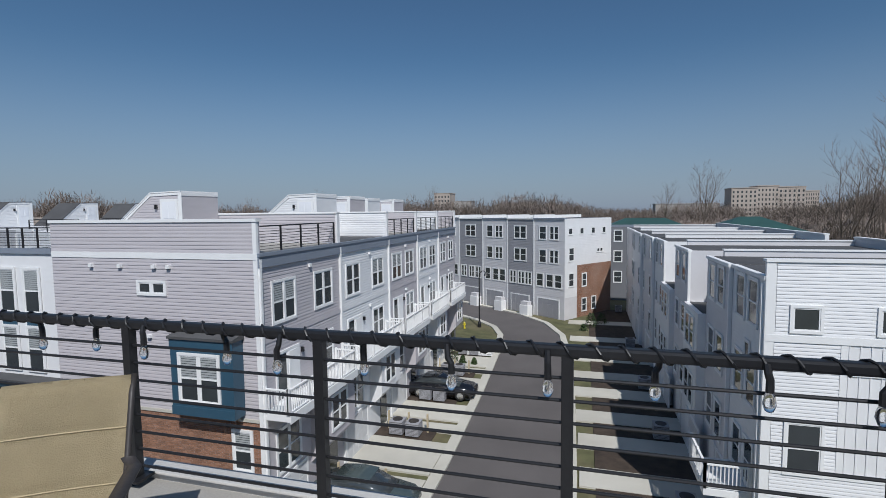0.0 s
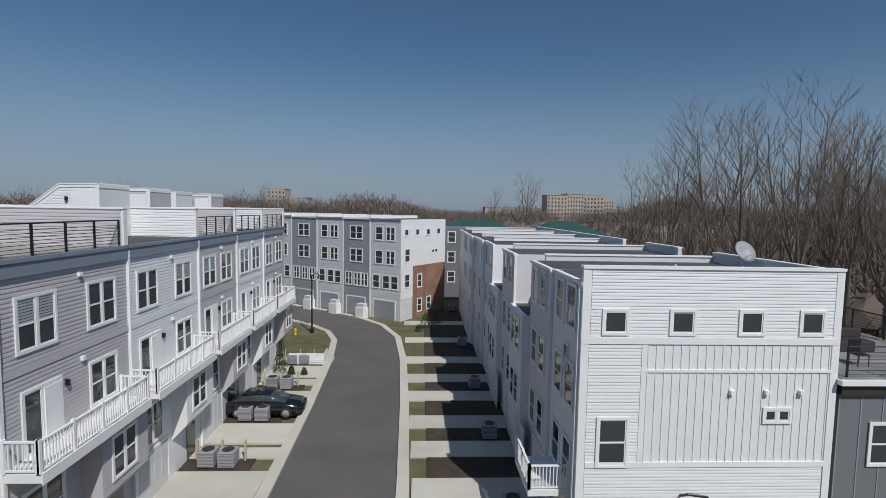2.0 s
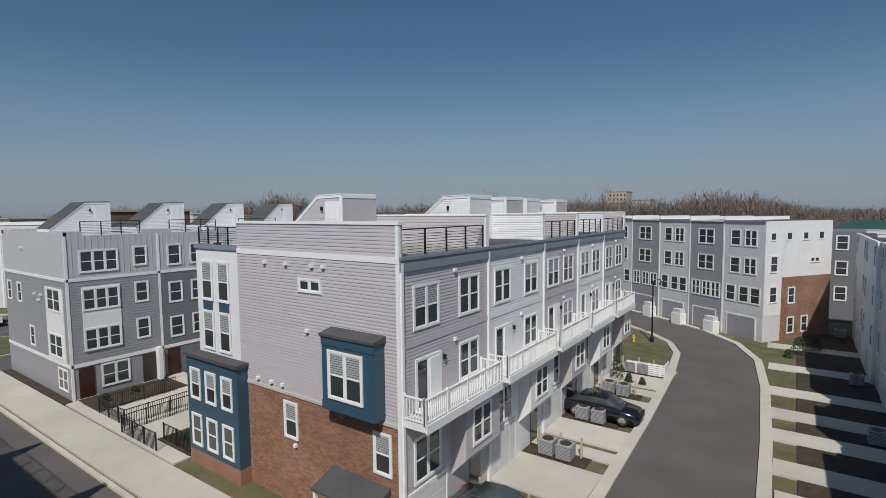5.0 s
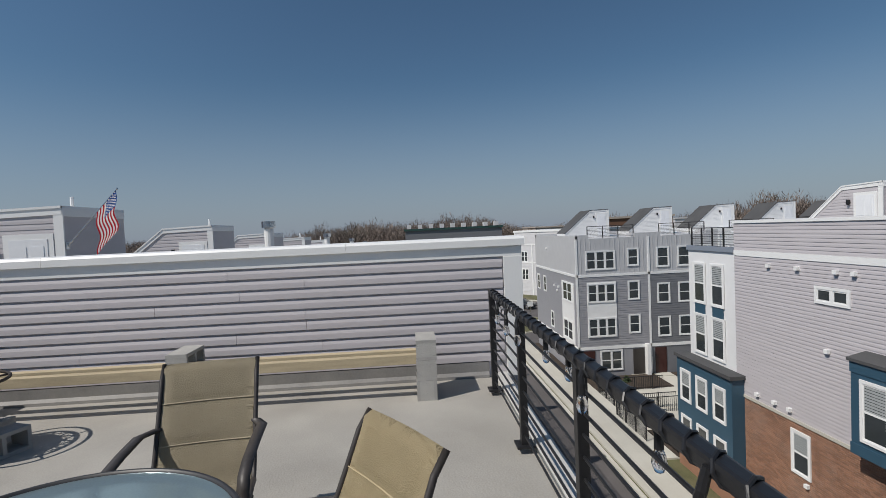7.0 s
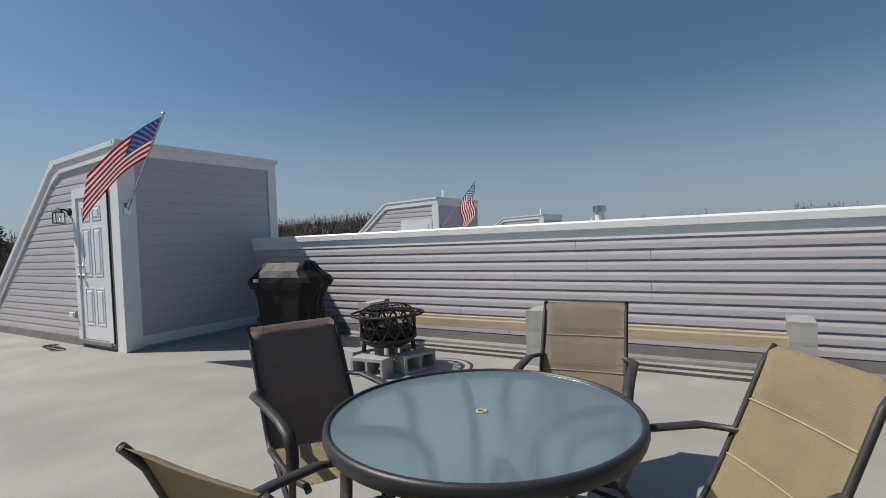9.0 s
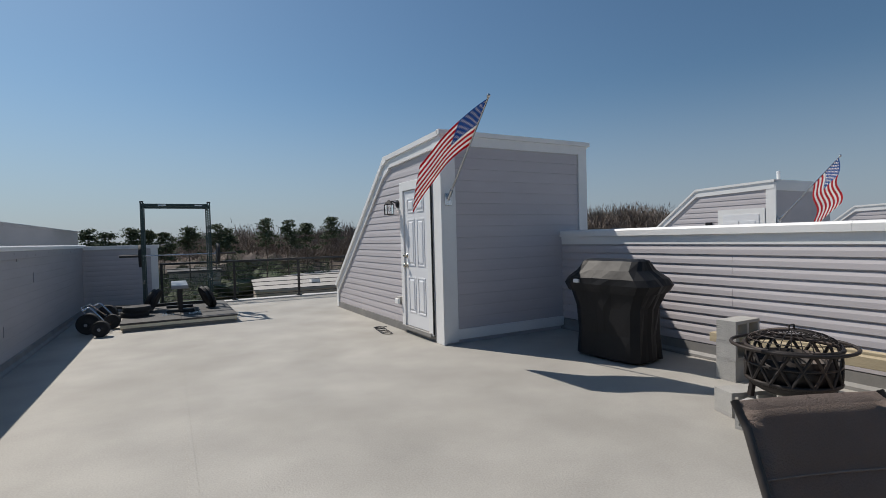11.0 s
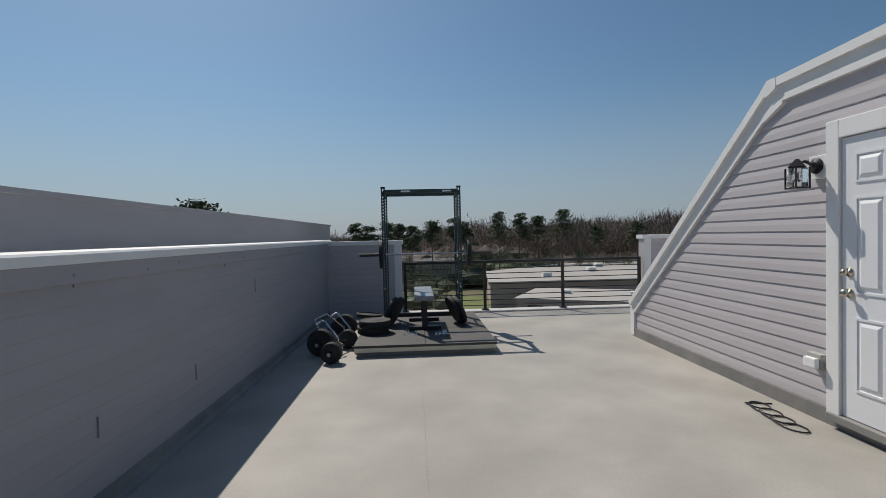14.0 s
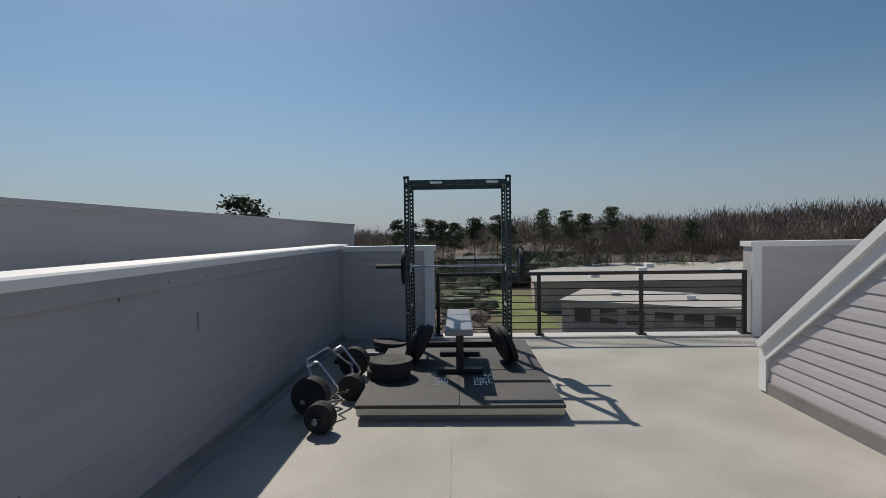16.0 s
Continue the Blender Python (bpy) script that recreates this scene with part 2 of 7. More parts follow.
M_RUBBER = mat("black_rubber", (0.025, 0.025, 0.026), 0.75, var=0.2, scale=8, fine=150, bump=0.4)
M_RUBBER_G = mat("worn_rubber_mat", (0.05, 0.048, 0.047), 0.7, var=0.25, scale=4, fine=150, bump=0.4, stain=(0.09, 0.085, 0.08), stain_amt=0.6)
M_PAD = mat("grey_vinyl_pad", (0.25, 0.26, 0.28), 0.35, var=0.08, scale=8)
M_RED = mat("flag_red", (0.46, 0.003, 0.014), 0.8, var=0.08, scale=5)
M_FWHITE = mat("flag_white", (0.78, 0.74, 0.74), 0.8, var=0.05, scale=5)
M_BLUE = mat("flag_blue", (0.02, 0.09, 0.32), 0.8, var=0.08, scale=5)
M_RIM = mat("charcoal_rim", (0.03, 0.03, 0.032), 0.45, var=0.15, scale=12, bump=0.05)
M_IRON = mat("fire_iron", (0.035, 0.03, 0.028), 0.55, metal=0.5, var=0.3, scale=10, stain=(0.10, 0.06, 0.04), stain_amt=0.4)
M_GREENP = mat("dark_green_paint", (0.035, 0.06, 0.06), 0.35, metal=0.4, var=0.2, scale=12)



def let_light_through(m, share):
    """Thin cloth: part of the light that falls on one side shows on the other."""
    t = m.node_tree
    b = t.nodes["Principled BSDF"]
    tr = t.nodes.new("ShaderNodeBsdfTranslucent")
    t.links.new(b.inputs["Base Color"].links[0].from_socket, tr.inputs["Color"])
    mx = t.nodes.new("ShaderNodeMixShader")
    mx.inputs[0].default_value = share
    t.links.new(b.outputs[0], mx.inputs[1])
    t.links.new(tr.outputs[0], mx.inputs[2])
    t.links.new(mx.outputs[0], t.nodes["Material Output"].inputs["Surface"])


for cloth_mat in (M_RED, M_FWHITE, M_BLUE):
    let_light_through(cloth_mat, 0.22)


def clear_glass(name, col, rough, trans=1.0):
    m = bpy.data.materials.new(name)
    m.use_nodes = True
    b = m.node_tree.nodes["Principled BSDF"]
    b.inputs["Base Color"].default_value = (*col, 1)
    b.inputs["Roughness"].default_value = rough
    b.inputs["Transmission Weight"].default_value = trans
    b.inputs["IOR"].default_value = 1.45
    n = m.node_tree.nodes.new("ShaderNodeTexNoise")
    n.inputs["Scale"].default_value = 140
    p = m.node_tree.nodes.new("ShaderNodeBump")
    p.inputs["Strength"].default_value, p.inputs["Distance"].default_value = 0.06 if rough > 0.1 else 0.0, 0.004
    m.node_tree.links.new(n.outputs["Fac"], p.inputs["Height"])
    m.node_tree.links.new(p.outputs[0], b.inputs["Normal"])
    return m




def pebbled_sheet(name, tint, milk):
    """Thin pebbled glass: most light goes through, the rough face scatters some and mirrors a little."""
    m = bpy.data.materials.new(name)
    m.use_nodes = True
    t = m.node_tree
    clear = t.nodes.new("ShaderNodeBsdfRefraction")
    clear.inputs["Color"].default_value = (*tint, 1)
    clear.inputs["IOR"].default_value, clear.inputs["Roughness"].default_value = 1.15, 0.32
    haze = t.nodes.new("ShaderNodeBsdfDiffuse")
    haze.inputs["Color"].default_value = (*milk, 1)
    shine = t.nodes.new("ShaderNodeBsdfGlossy")
    shine.inputs["Roughness"].default_value = 0.16
    grain = t.nodes.new("ShaderNodeTexNoise")
    grain.inputs["Scale"].default_value, grain.inputs["Detail"].default_value = 120, 3
    bump = t.nodes.new("ShaderNodeBump")
    bump.inputs["Strength"].default_value, bump.inputs["Distance"].default_value = 0.08, 0.004
    t.links.new(grain.outputs["Fac"], bump.inputs["Height"])
    t.links.new(bump.outputs[0], shine.inputs["Normal"])
    share = t.nodes.new("ShaderNodeMapRange")
    share.inputs["From Min"].default_value, share.inputs["From Max"].default_value = 0.3, 0.7
    share.inputs["To Min"].default_value, share.inputs["To Max"].default_value = 0.24, 0.34
    t.links.new(grain.outputs["Fac"], share.inputs[0])
    one, two = t.nodes.new("ShaderNodeMixShader"), t.nodes.new("ShaderNodeMixShader")
    t.links.new(share.outputs[0], one.inputs[0])
    t.links.new(clear.outputs[0], one.inputs[1])
    t.links.new(haze.outputs[0], one.inputs[2])
    two.inputs[0].default_value = 0.14
    t.links.new(one.outputs[0], two.inputs[1])
    t.links.new(shine.outputs[0], two.inputs[2])
    t.links.new(two.outputs[0], t.nodes["Material Output"].inputs["Surface"])
    return m


M_TABLE = pebbled_sheet("frosted_table_glass", (0.74, 0.88, 0.94), (0.27, 0.335, 0.365))
M_BULB = clear_glass("bulb_glass", (0.95, 0.95, 0.95), 0.02)

# ---- the roof deck's shell ----
G = -11.3
XE, XW, YN, YS = 4.85, -2.08, 8.25, -7.5
floor = structure("floor", box(XW - 0.02, XE + 0.5, YS - 0.12, YN + 0.12, -0.3, 0.0), M_MEMBRANE, "pale weathered roof membrane with lapped seams", "floor")
for x in (3.12,):
    part("membrane_seam", box(x - 0.025, x + 0.025, YS, YN, 0.0, 0.003), M_MEMBRANE, floor)
structure("trim_north", bevelled(box(XW, XE, YN, YN + 0.14, -0.2, 0.045), 0.008), M_EDGE, "white metal roof edge under the railing", "trim")
structure("trim_south", bevelled(box(-1.4, 3.4, -7.62, -7.3, -0.2, 0.03), 0.008), M_EDGE, "white metal roof edge under the railing", "trim")

wall_w = structure("wall_west", box(XW - 0.28, XW - 0.012, -4.7, 8.58, -0.3, 1.4), M_VINYL, "long parapet wall with pale grey lapped vinyl boards", "wall")
part("base_flashing", prism([(XW - 0.012, 0.0), (XW + 0.05, 0.0), (XW + 0.045, 0.03), (XW + 0.012, 0.06), (XW + 0.008, 0.16), (XW - 0.012, 0.17)], "y", -4.7, 8.2), M_FLASH, wall_w)
part("fascia", bevelled(box(XW - 0.012, XW + 0.012, -4.7, 8.6, 1.285, 1.40), 0.004), M_WHITE, wall_w)
part("corner_trim", bevelled(box(XW - 0.012, XW + 0.018, 8.40, 8.60, 0.0, 1.285), 0.004), M_WHITE, wall_w)
part("end_trim", bevelled(box(XW - 0.3, XW - 0.012, 8.58, 8.6, -0.3, 1.4), 0.004), M_WHITE, wall_w)
for y0, y1 in ((-4.72, -2.4), (-2.397, 0.7), (0.703, 3.72), (3.723, 6.75), (6.753, 8.63)):
    part("cap", prism([(XW - 0.33, 1.40), (XW + 0.045, 1.40), (XW + 0.045, 1.47), (XW + 0.03, 1.492), (XW - 0.30, 1.50), (XW - 0.33, 1.475)], "y", y0, y1), M_WHITE, wall_w)

wall_e = structure("wall_east", box(XE + 0.012, XE + 0.25, YS - 0.1, 8.58, -0.3, 1.40), M_PARAPET, "grey coated parapet wall with faint boards in shade", "wall")
course_boards(wall_e, wall_frame((XE + 0.012, 8.4, 0), (0, -1)), 15.6, 0.11, 1.30, 0.115, 0.0035, M_PARAPET)
part("base_flashing", prism([(XE + 0.012, 0.0), (XE - 0.05, 0.0), (XE - 0.045, 0.02), (XE - 0.012, 0.04), (XE - 0.008, 0.10), (XE + 0.012, 0.11)], "y", YS, 8.2), M_FLASH, wall_e)
part("fascia", bevelled(box(XE - 0.012, XE + 0.012, YS, 8.6, 1.30, 1.405), 0.004), M_PARAPET, wall_e)
part("end_trim", bevelled(box(XE - 0.015, XE + 0.27, 8.58, 8.6, -0.3, 1.40), 0.004), M_WHITE, wall_e)
part("corner_trim", bevelled(box(XE - 0.016, XE + 0.012, 8.40, 8.58, 0.0, 1.30), 0.004), M_WHITE, wall_e)
for y0, y1 in ((YS - 0.12, -4.4), (-4.397, -1.3), (-1.297, 1.72), (1.723, 4.75), (4.753, 8.63)):
    part("cap", prism([(XE + 0.28, 1.405), (XE - 0.025, 1.405), (XE - 0.025, 1.455), (XE - 0.012, 1.468), (XE + 0.27, 1.475), (XE + 0.28, 1.465)], "y", y0, y1), M_WHITE, wall_e)
wall_n = structure("wall_east_high", box(XE + 0.55, XE + 0.8, YS - 3.1, 8.6, -0.3, 1.81), M_PARAPET, "higher grey parapet wall of the next roof", "wall")
part("cap", bevelled(box(XE + 0.53, XE + 0.85, YS - 3.13, 8.63, 1.81, 1.85), 0.006), M_PARAPET, wall_n)
part("gutter", box(XE + 0.25, XE + 0.55, YS - 0.5, 8.6, 1.2, 1.3), M_WHITE, wall_n)
for nm, x0, x1 in (("wall_south_east", 3.4, XE - 0.02), ("wall_south_west", -3.1, -1.4)):
    w = structure(nm, box(x0, x1, -7.58, -7.36, -0.3, 1.36), M_VINYL, "short parapet return with grey boards and white cap", "wall")
    part("cap", bevelled(box(x0 - 0.03, x1 + 0.03, -7.62, -7.32, 1.36, 1.44), 0.006), M_WHITE, w)
    a, b = (x0 + 0.14, x1) if x0 > 0 else (x0, x1 - 0.14)
    course_boards(w, wall_frame((b, -7.36, 0), (-1, 0)), b - a, 0.12, 1.34, 0.115, 0.01, M_VINYL)
    e = x0 if x0 > 0 else x1 - 0.14
    part("corner_trim", bevelled(box(e, e + 0.14, -7.37, -7.335, 0.0, 1.36), 0.004), M_WHITE, w)

for y, z, h in ((-3.2, 0.95, 0.14), (-0.55, 0.42, 0.12), (-1.75, 0.40, 0.13), (0.9, 0.92, 0.2), (-2.4, 1.27, 0.05), (-0.4, 1.28, 0.06)):
    part("board_seam", box(XE - 0.002, XE + 0.006, y, y + 0.006, z, z + h), M_GREY_M, wall_e)
for i in range(26):
    y = -7.0 + i * 0.6 + 0.1 * math.sin(i * 2.3)
    part("fastener", rod([(XE - 0.016, y, 1.35 + 0.02 * math.sin(i * 1.7)), (XE - 0.004, y, 1.35 + 0.02 * math.sin(i * 1.7))], 0.011, 6), M_GREY_M, wall_e)
    part("fastener", rod([(XE + 0.54, y, 1.46), (XE + 0.552, y, 1.46)], 0.014, 6), M_GREY_M, wall_n)
# both parapets run slightly askew to the stair house
SKEW = Matrix.Translation((4.80, -7.4, 0)) @ Matrix.Rotation(radians(-1.1), 4, "Z") @ Matrix.Translation((-4.85, 7.4, 0))
for w in (wall_e, wall_n):
    w.matrix_basis = SKEW
# stair house
HX, HT = -2.6, [(0, 0), (0, 2.80), (-1.87, 2.73), (-4.76, 0.44), (-4.76, 0)]
house = structure("wall_stair_house", prism(HT, "x", HX, -0.016), M_VINYL, "stair house with sloped roof and grey vinyl boards", "stair house")


def edge_strip(a, b, thick, x0, x1):
    """A board that follows the line from a to b in the upright plane, its top face on that line."""
    a, b = Vector(a), Vector(b)
    d = (b - a).normalized()
    n = Vector((d.y, -d.x)) if Vector((d.y, -d.x)).y < 0 else Vector((-d.y, d.x))
    return prism([tuple(a), tuple(b), tuple(b + n * thick), tuple(a + n * thick)], "x", x0, x1)


def house_low(z):
    return max(0.1, (z + 0.2 - 0.46) / 2.29 * 2.89)


course_boards(house, wall_frame((-0.016, -4.76, 0), (0, 1)), 4.55, 0.12, 2.50, 0.112, 0.011, M_VINYL, house_low, lambda z: 4.56)
course_boards(house, wall_frame((-0.2, 0.0, 0), (-1, 0)), 2.2, 0.19, 2.67, 0.155, 0.010, M_VINYL)
for a, b in (((0, 2.82), (-1.88, 2.75)), ((-1.88, 2.75), (-4.78, 0.46))):
    part("rake_trim", edge_strip(a, b, 0.17, -0.016, 0.02), M_WHITE, house)
    part("roof_cap", edge_strip((a[0], a[1] + 0.035), (b[0], b[1] + 0.035), 0.07, HX - 0.05, 0.05), M_WHITE, house)
part("knee_trim", prism([(-1.74, 2.753), (-1.88, 2.752), (-2.06, 2.608), (-1.97, 2.45), (-1.74, 2.56)], "x", -0.016, 0.021), M_WHITE, house)
part("knee_cap", prism([(-1.78, 2.70), (-1.78, 2.792), (-1.885, 2.79), (-1.97, 2.715), (-1.9, 2.65)], "x", HX - 0.052, 0.052), M_WHITE, house)
part("foot_trim", bevelled(box(-0.016, 0.018, -4.78, -4.66, 0.02, 0.46), 0.004), M_WHITE, house)
part("base_flashing", box(-0.016, 0.012, -4.7, -0.2, 0.0, 0.12), M_FLASH, house)
part("corner_trim", bevelled(box(-0.016, 0.026, -0.2, 0.026, 0.0, 2.8), 0.004), M_WHITE, house)
for b in ((-0.2, -0.016, 0.02, 2.8), (HX, HX + 0.17, 0.02, 2.8), (HX + 0.17, -0.2, 2.67, 2.8), (HX + 0.17, -0.2, 0.05, 0.19)):
    part("face_trim", bevelled(box(b[0], b[1], 0.0, 0.024, b[2], b[3]), 0.003), M_WHITE, house)
part("roof_cap", bevelled(box(HX - 0.05, 0.05, -0.02, 0.05, 2.80, 2.865), 0.004), M_WHITE, house)
part("vent_pipe", rod([(-1.2, -0.6, 2.75), (-1.2, -0.6, 2.98)], 0.035, 10), M_WHITE, house)

# door
DY0, DY1, DZ0, DZ1 = -1.15, -0.38, 0.12, 2.15
door = structure("door_1", bevelled(box(-0.03, 0.022, DY0, DY1, DZ0, DZ1), 0.003), M_DOOR, "closed white six panel door with nickel knob", "door")
for y0, y1, z0, z1 in ((DY0 - 0.12, DY0 - 0.006, 0.08, 2.29), (DY1 + 0.006, DY1 + 0.13, 0.08, 2.29), (DY0 - 0.006, DY1 + 0.006, DZ1 + 0.006, 2.29)):
    part("door_frame", bevelled(box(-0.016, 0.045, y0, y1, z0, z1), 0.006), M_WHITE, door)
part("threshold", bevelled(box(-0.02, 0.07, DY0 - 0.1, DY1 + 0.1, 0.06, 0.115), 0.004), M_FLASH, door)
part("gap_strip", box(0.03, 0.048, DY1 + 0.132, DY1 + 0.15, 0.1, 2.3), M_BLACK, door)
pw = 0.235
for yc in (DY0 + 0.23, DY1 - 0.23):
    for z0, z1 in ((0.33, 0.86), (1.03, 1.72), (1.82, 2.03)):
        y0, y1 = yc - pw / 2, yc + pw / 2
        bm = bmesh.new()
        for a in ((y0, y0 + 0.016, z0, z1), (y1 - 0.016, y1, z0, z1), (y0 + 0.016, y1 - 0.016, z0, z0 + 0.016), (y0 + 0.016, y1 - 0.016, z1 - 0.016, z1)):
            bx(bm, 0.022, 0.030, *a)
        v = [bm.verts.new((0.0225, y, z)) for y, z in ((y0 + 0.03, z0 + 0.03), (y1 - 0.03, z0 + 0.03), (y1 - 0.03, z1 - 0.03), (y0 + 0.03, z1 - 0.03))]
        w = [bm.verts.new((0.034, y, z)) for y, z in ((y0 + 0.055, z0 + 0.055), (y1 - 0.055, z0 + 0.055), (y1 - 0.055, z1 - 0.055), (y0 + 0.055, z1 - 0.055))]
        bm.faces.new(w)
        for i in range(4):
            bm.faces.new((v[i], v[(i + 1) % 4], w[(i + 1) % 4], w[i]))
        part("panel", bm, M_DOOR, door)
for z, r in ((1.03, 0.03), (1.18, 0.024)):
    bm = lathe([(0.034, 0), (0.034, 0.008), (0.012, 0.012), (0.012, 0.03), (r, 0.04), (r, 0.055), (r * 0.6, 0.065)], 16)
    bm.transform(Matrix.Translation((0.022, DY0 + 0.065, z)) @ Matrix.Rotation(radians(90), 4, "Y"))
    part("knob" if z < 1.1 else "deadbolt", bm, M_BRASS, door, "worn nickel hardware", smooth=True)
for z in (0.35, 1.15, 1.95):
    part("hinge", rod([(0.03, DY1 + 0.004, z - 0.05), (0.03, DY1 + 0.004, z + 0.05)], 0.008, 8), M_STEEL, door)

lamp = thing("wall_lantern", (0.02, -1.5, 1.96), "black metal wall lantern beside the white door", "wall lamp")
part("mount_block", bevelled(box(0.0, 0.035, -1.55, -1.38, 1.88, 2.06), 0.006), M_WHITE, lamp)
bm = lathe([(0.06, 0), (0.06, 0.015), (0.03, 0.03)], 18)
bm.transform(Matrix.Translation((0.035, -1.47, 1.98)) @ Matrix.Rotation(radians(90), 4, "Y"))
part("back_plate", bm, M_BLACK, lamp)
part("arm", rod([(0.05, -1.47, 1.98), (0.12, -1.49, 2.02), (0.17, -1.5, 2.0)], 0.012), M_BLACK, lamp)
bm = lathe([(0.015, 0.06), (0.075, 0.0), (0.075, -0.012)], 4, (0.17, -1.5, 1.98))
part("hood", bm, M_BLACK, lamp)
bm = bmesh.new()
for dx, dy in ((-1, -1), (1, -1), (1, 1), (-1, 1)):
    bx(bm, 0.17 + dx * 0.055 - 0.005, 0.17 + dx * 0.055 + 0.005, -1.5 + dy * 0.055 - 0.005, -1.5 + dy * 0.055 + 0.005, 1.82, 1.97)
bx(bm, 0.11, 0.23, -1.56, -1.44, 1.81, 1.822)
part("cage", bm, M_BLACK, lamp)
part("glass", box(0.122, 0.218, -1.548, -1.452, 1.825, 1.965), M_BULB, lamp)
part("bulb", lathe([(0.01, 0), (0.025, 0.03), (0.02, 0.06), (0.01, 0.08)], 12, (0.17, -1.5, 1.86)), M_BULB, lamp)
lamp.matrix_basis = Matrix.Translation((0.02, -1.39, 1.96))
outlet = thing("outlet_box", (0.02, -1.5, 0.47), "grey weatherproof outlet box on boards", "outlet")
part("body", bevelled(box(0.0, 0.06, -1.56, -1.42, 0.41, 0.53), 0.008), M_BLOCK, outlet)
part("cover", bevelled(box(0.06, 0.1, -1.55, -1.43, 0.42, 0.5), 0.01), M_WHITE, outlet)
outlet.matrix_basis = Matrix.Translation((0.02, -1.38, 0.47))
cord = [(0.12, -1.75, 0.008)]
for i in range(150):
    a = i * 0.16
    cord.append((0.25 + 0.075 * math.cos(a) + 0.0006 * i, -1.80 + 0.13 * math.sin(a) + 0.0042 * i, 0.008 + 0.006 * (i % 40) / 40))
tagged(part("extension_cord", rod(cord, 0.006, 6), M_BLACK), "thin black extension cord coiled on roof membrane", "cable")


# ---- railings ----
def railing(x0, x1, y, n, label):
    r = thing("metal_railing", (x0, y, 0.045), label, "railing")
    step = (x1 - x0) / n
    for i in range(n + 1):
        x = x0 + i * step
        post = part("post", bevelled(box(x - 0.027, x + 0.027, y - 0.027, y + 0.027, 0.045, 0.965), 0.004), M_BLACK, r)
        part("base_plate", bevelled(box(x - 0.065, x + 0.065, y - 0.065, y + 0.065, 0.04, 0.058), 0.004), M_BLACK, post)
    part("top_rail", bevelled(box(x0 - 0.03, x1 + 0.03, y - 0.03, y + 0.03, 0.955, 1.008), 0.014), M_BLACK, r)
    for k in range(8):
        z = 0.125 + 0.104 * k
        for i in range(n):
            part("bar", rod([(x0 + i * step + 0.025, y, z), (x0 + (i + 1) * step - 0.025, y, z)], 0.0085, 8), M_BLACK, r)
    return r


railing(-1.5, 4.74, 8.17, 5, "black metal railing with thin horizontal bars")
railing(-1.33, 3.34, -7.42, 3, "black metal railing with thin horizontal bars")

# string lights wound round the north railing
string = thing("string_lights", (1.6, 8.17, 0.99), "black string lights wound round the top rail", "string lights")
bm = bmesh.new()
pts, x = [], -1.45
rnd = random.Random(4)
while x < 4.7:
    for k in range(8):
        a = 2 * math.pi * k / 8
        pts.append((x, 8.17 + 0.037 * math.cos(a), 0.982 + 0.035 * math.sin(a)))
        x += 0.015 + rnd.uniform(-0.003, 0.005)
tube(bm, pts, 0.0065, 6)
part("cable", bm, M_BLACK, string)
x = -1.36
while x < 4.7:
    s = 8.17 + rnd.choice((-0.045, 0.045))
    top = 0.95 - rnd.uniform(0.0, 0.03)
    lean = rnd.uniform(-0.03, 0.03)
    sock = part("socket", rod([(x, 8.17 + (s - 8.17) * 0.7, 0.985), (x + lean * 0.3, s, top), (x + lean, s, top - 0.025), (x + lean, s, top - 0.075)], 0.014, 8, 0.017), M_BLACK, string)
    part("bulb", lathe([(0.004, -0.085), (0.016, -0.078), (0.026, -0.05), (0.022, -0.025), (0.013, 0.0)], 10, (x + lean, s, top - 0.073)), M_BULB, sock, "clear glass bulb", smooth=True)
    x += 0.43 + rnd.uniform(-0.05, 0.05)


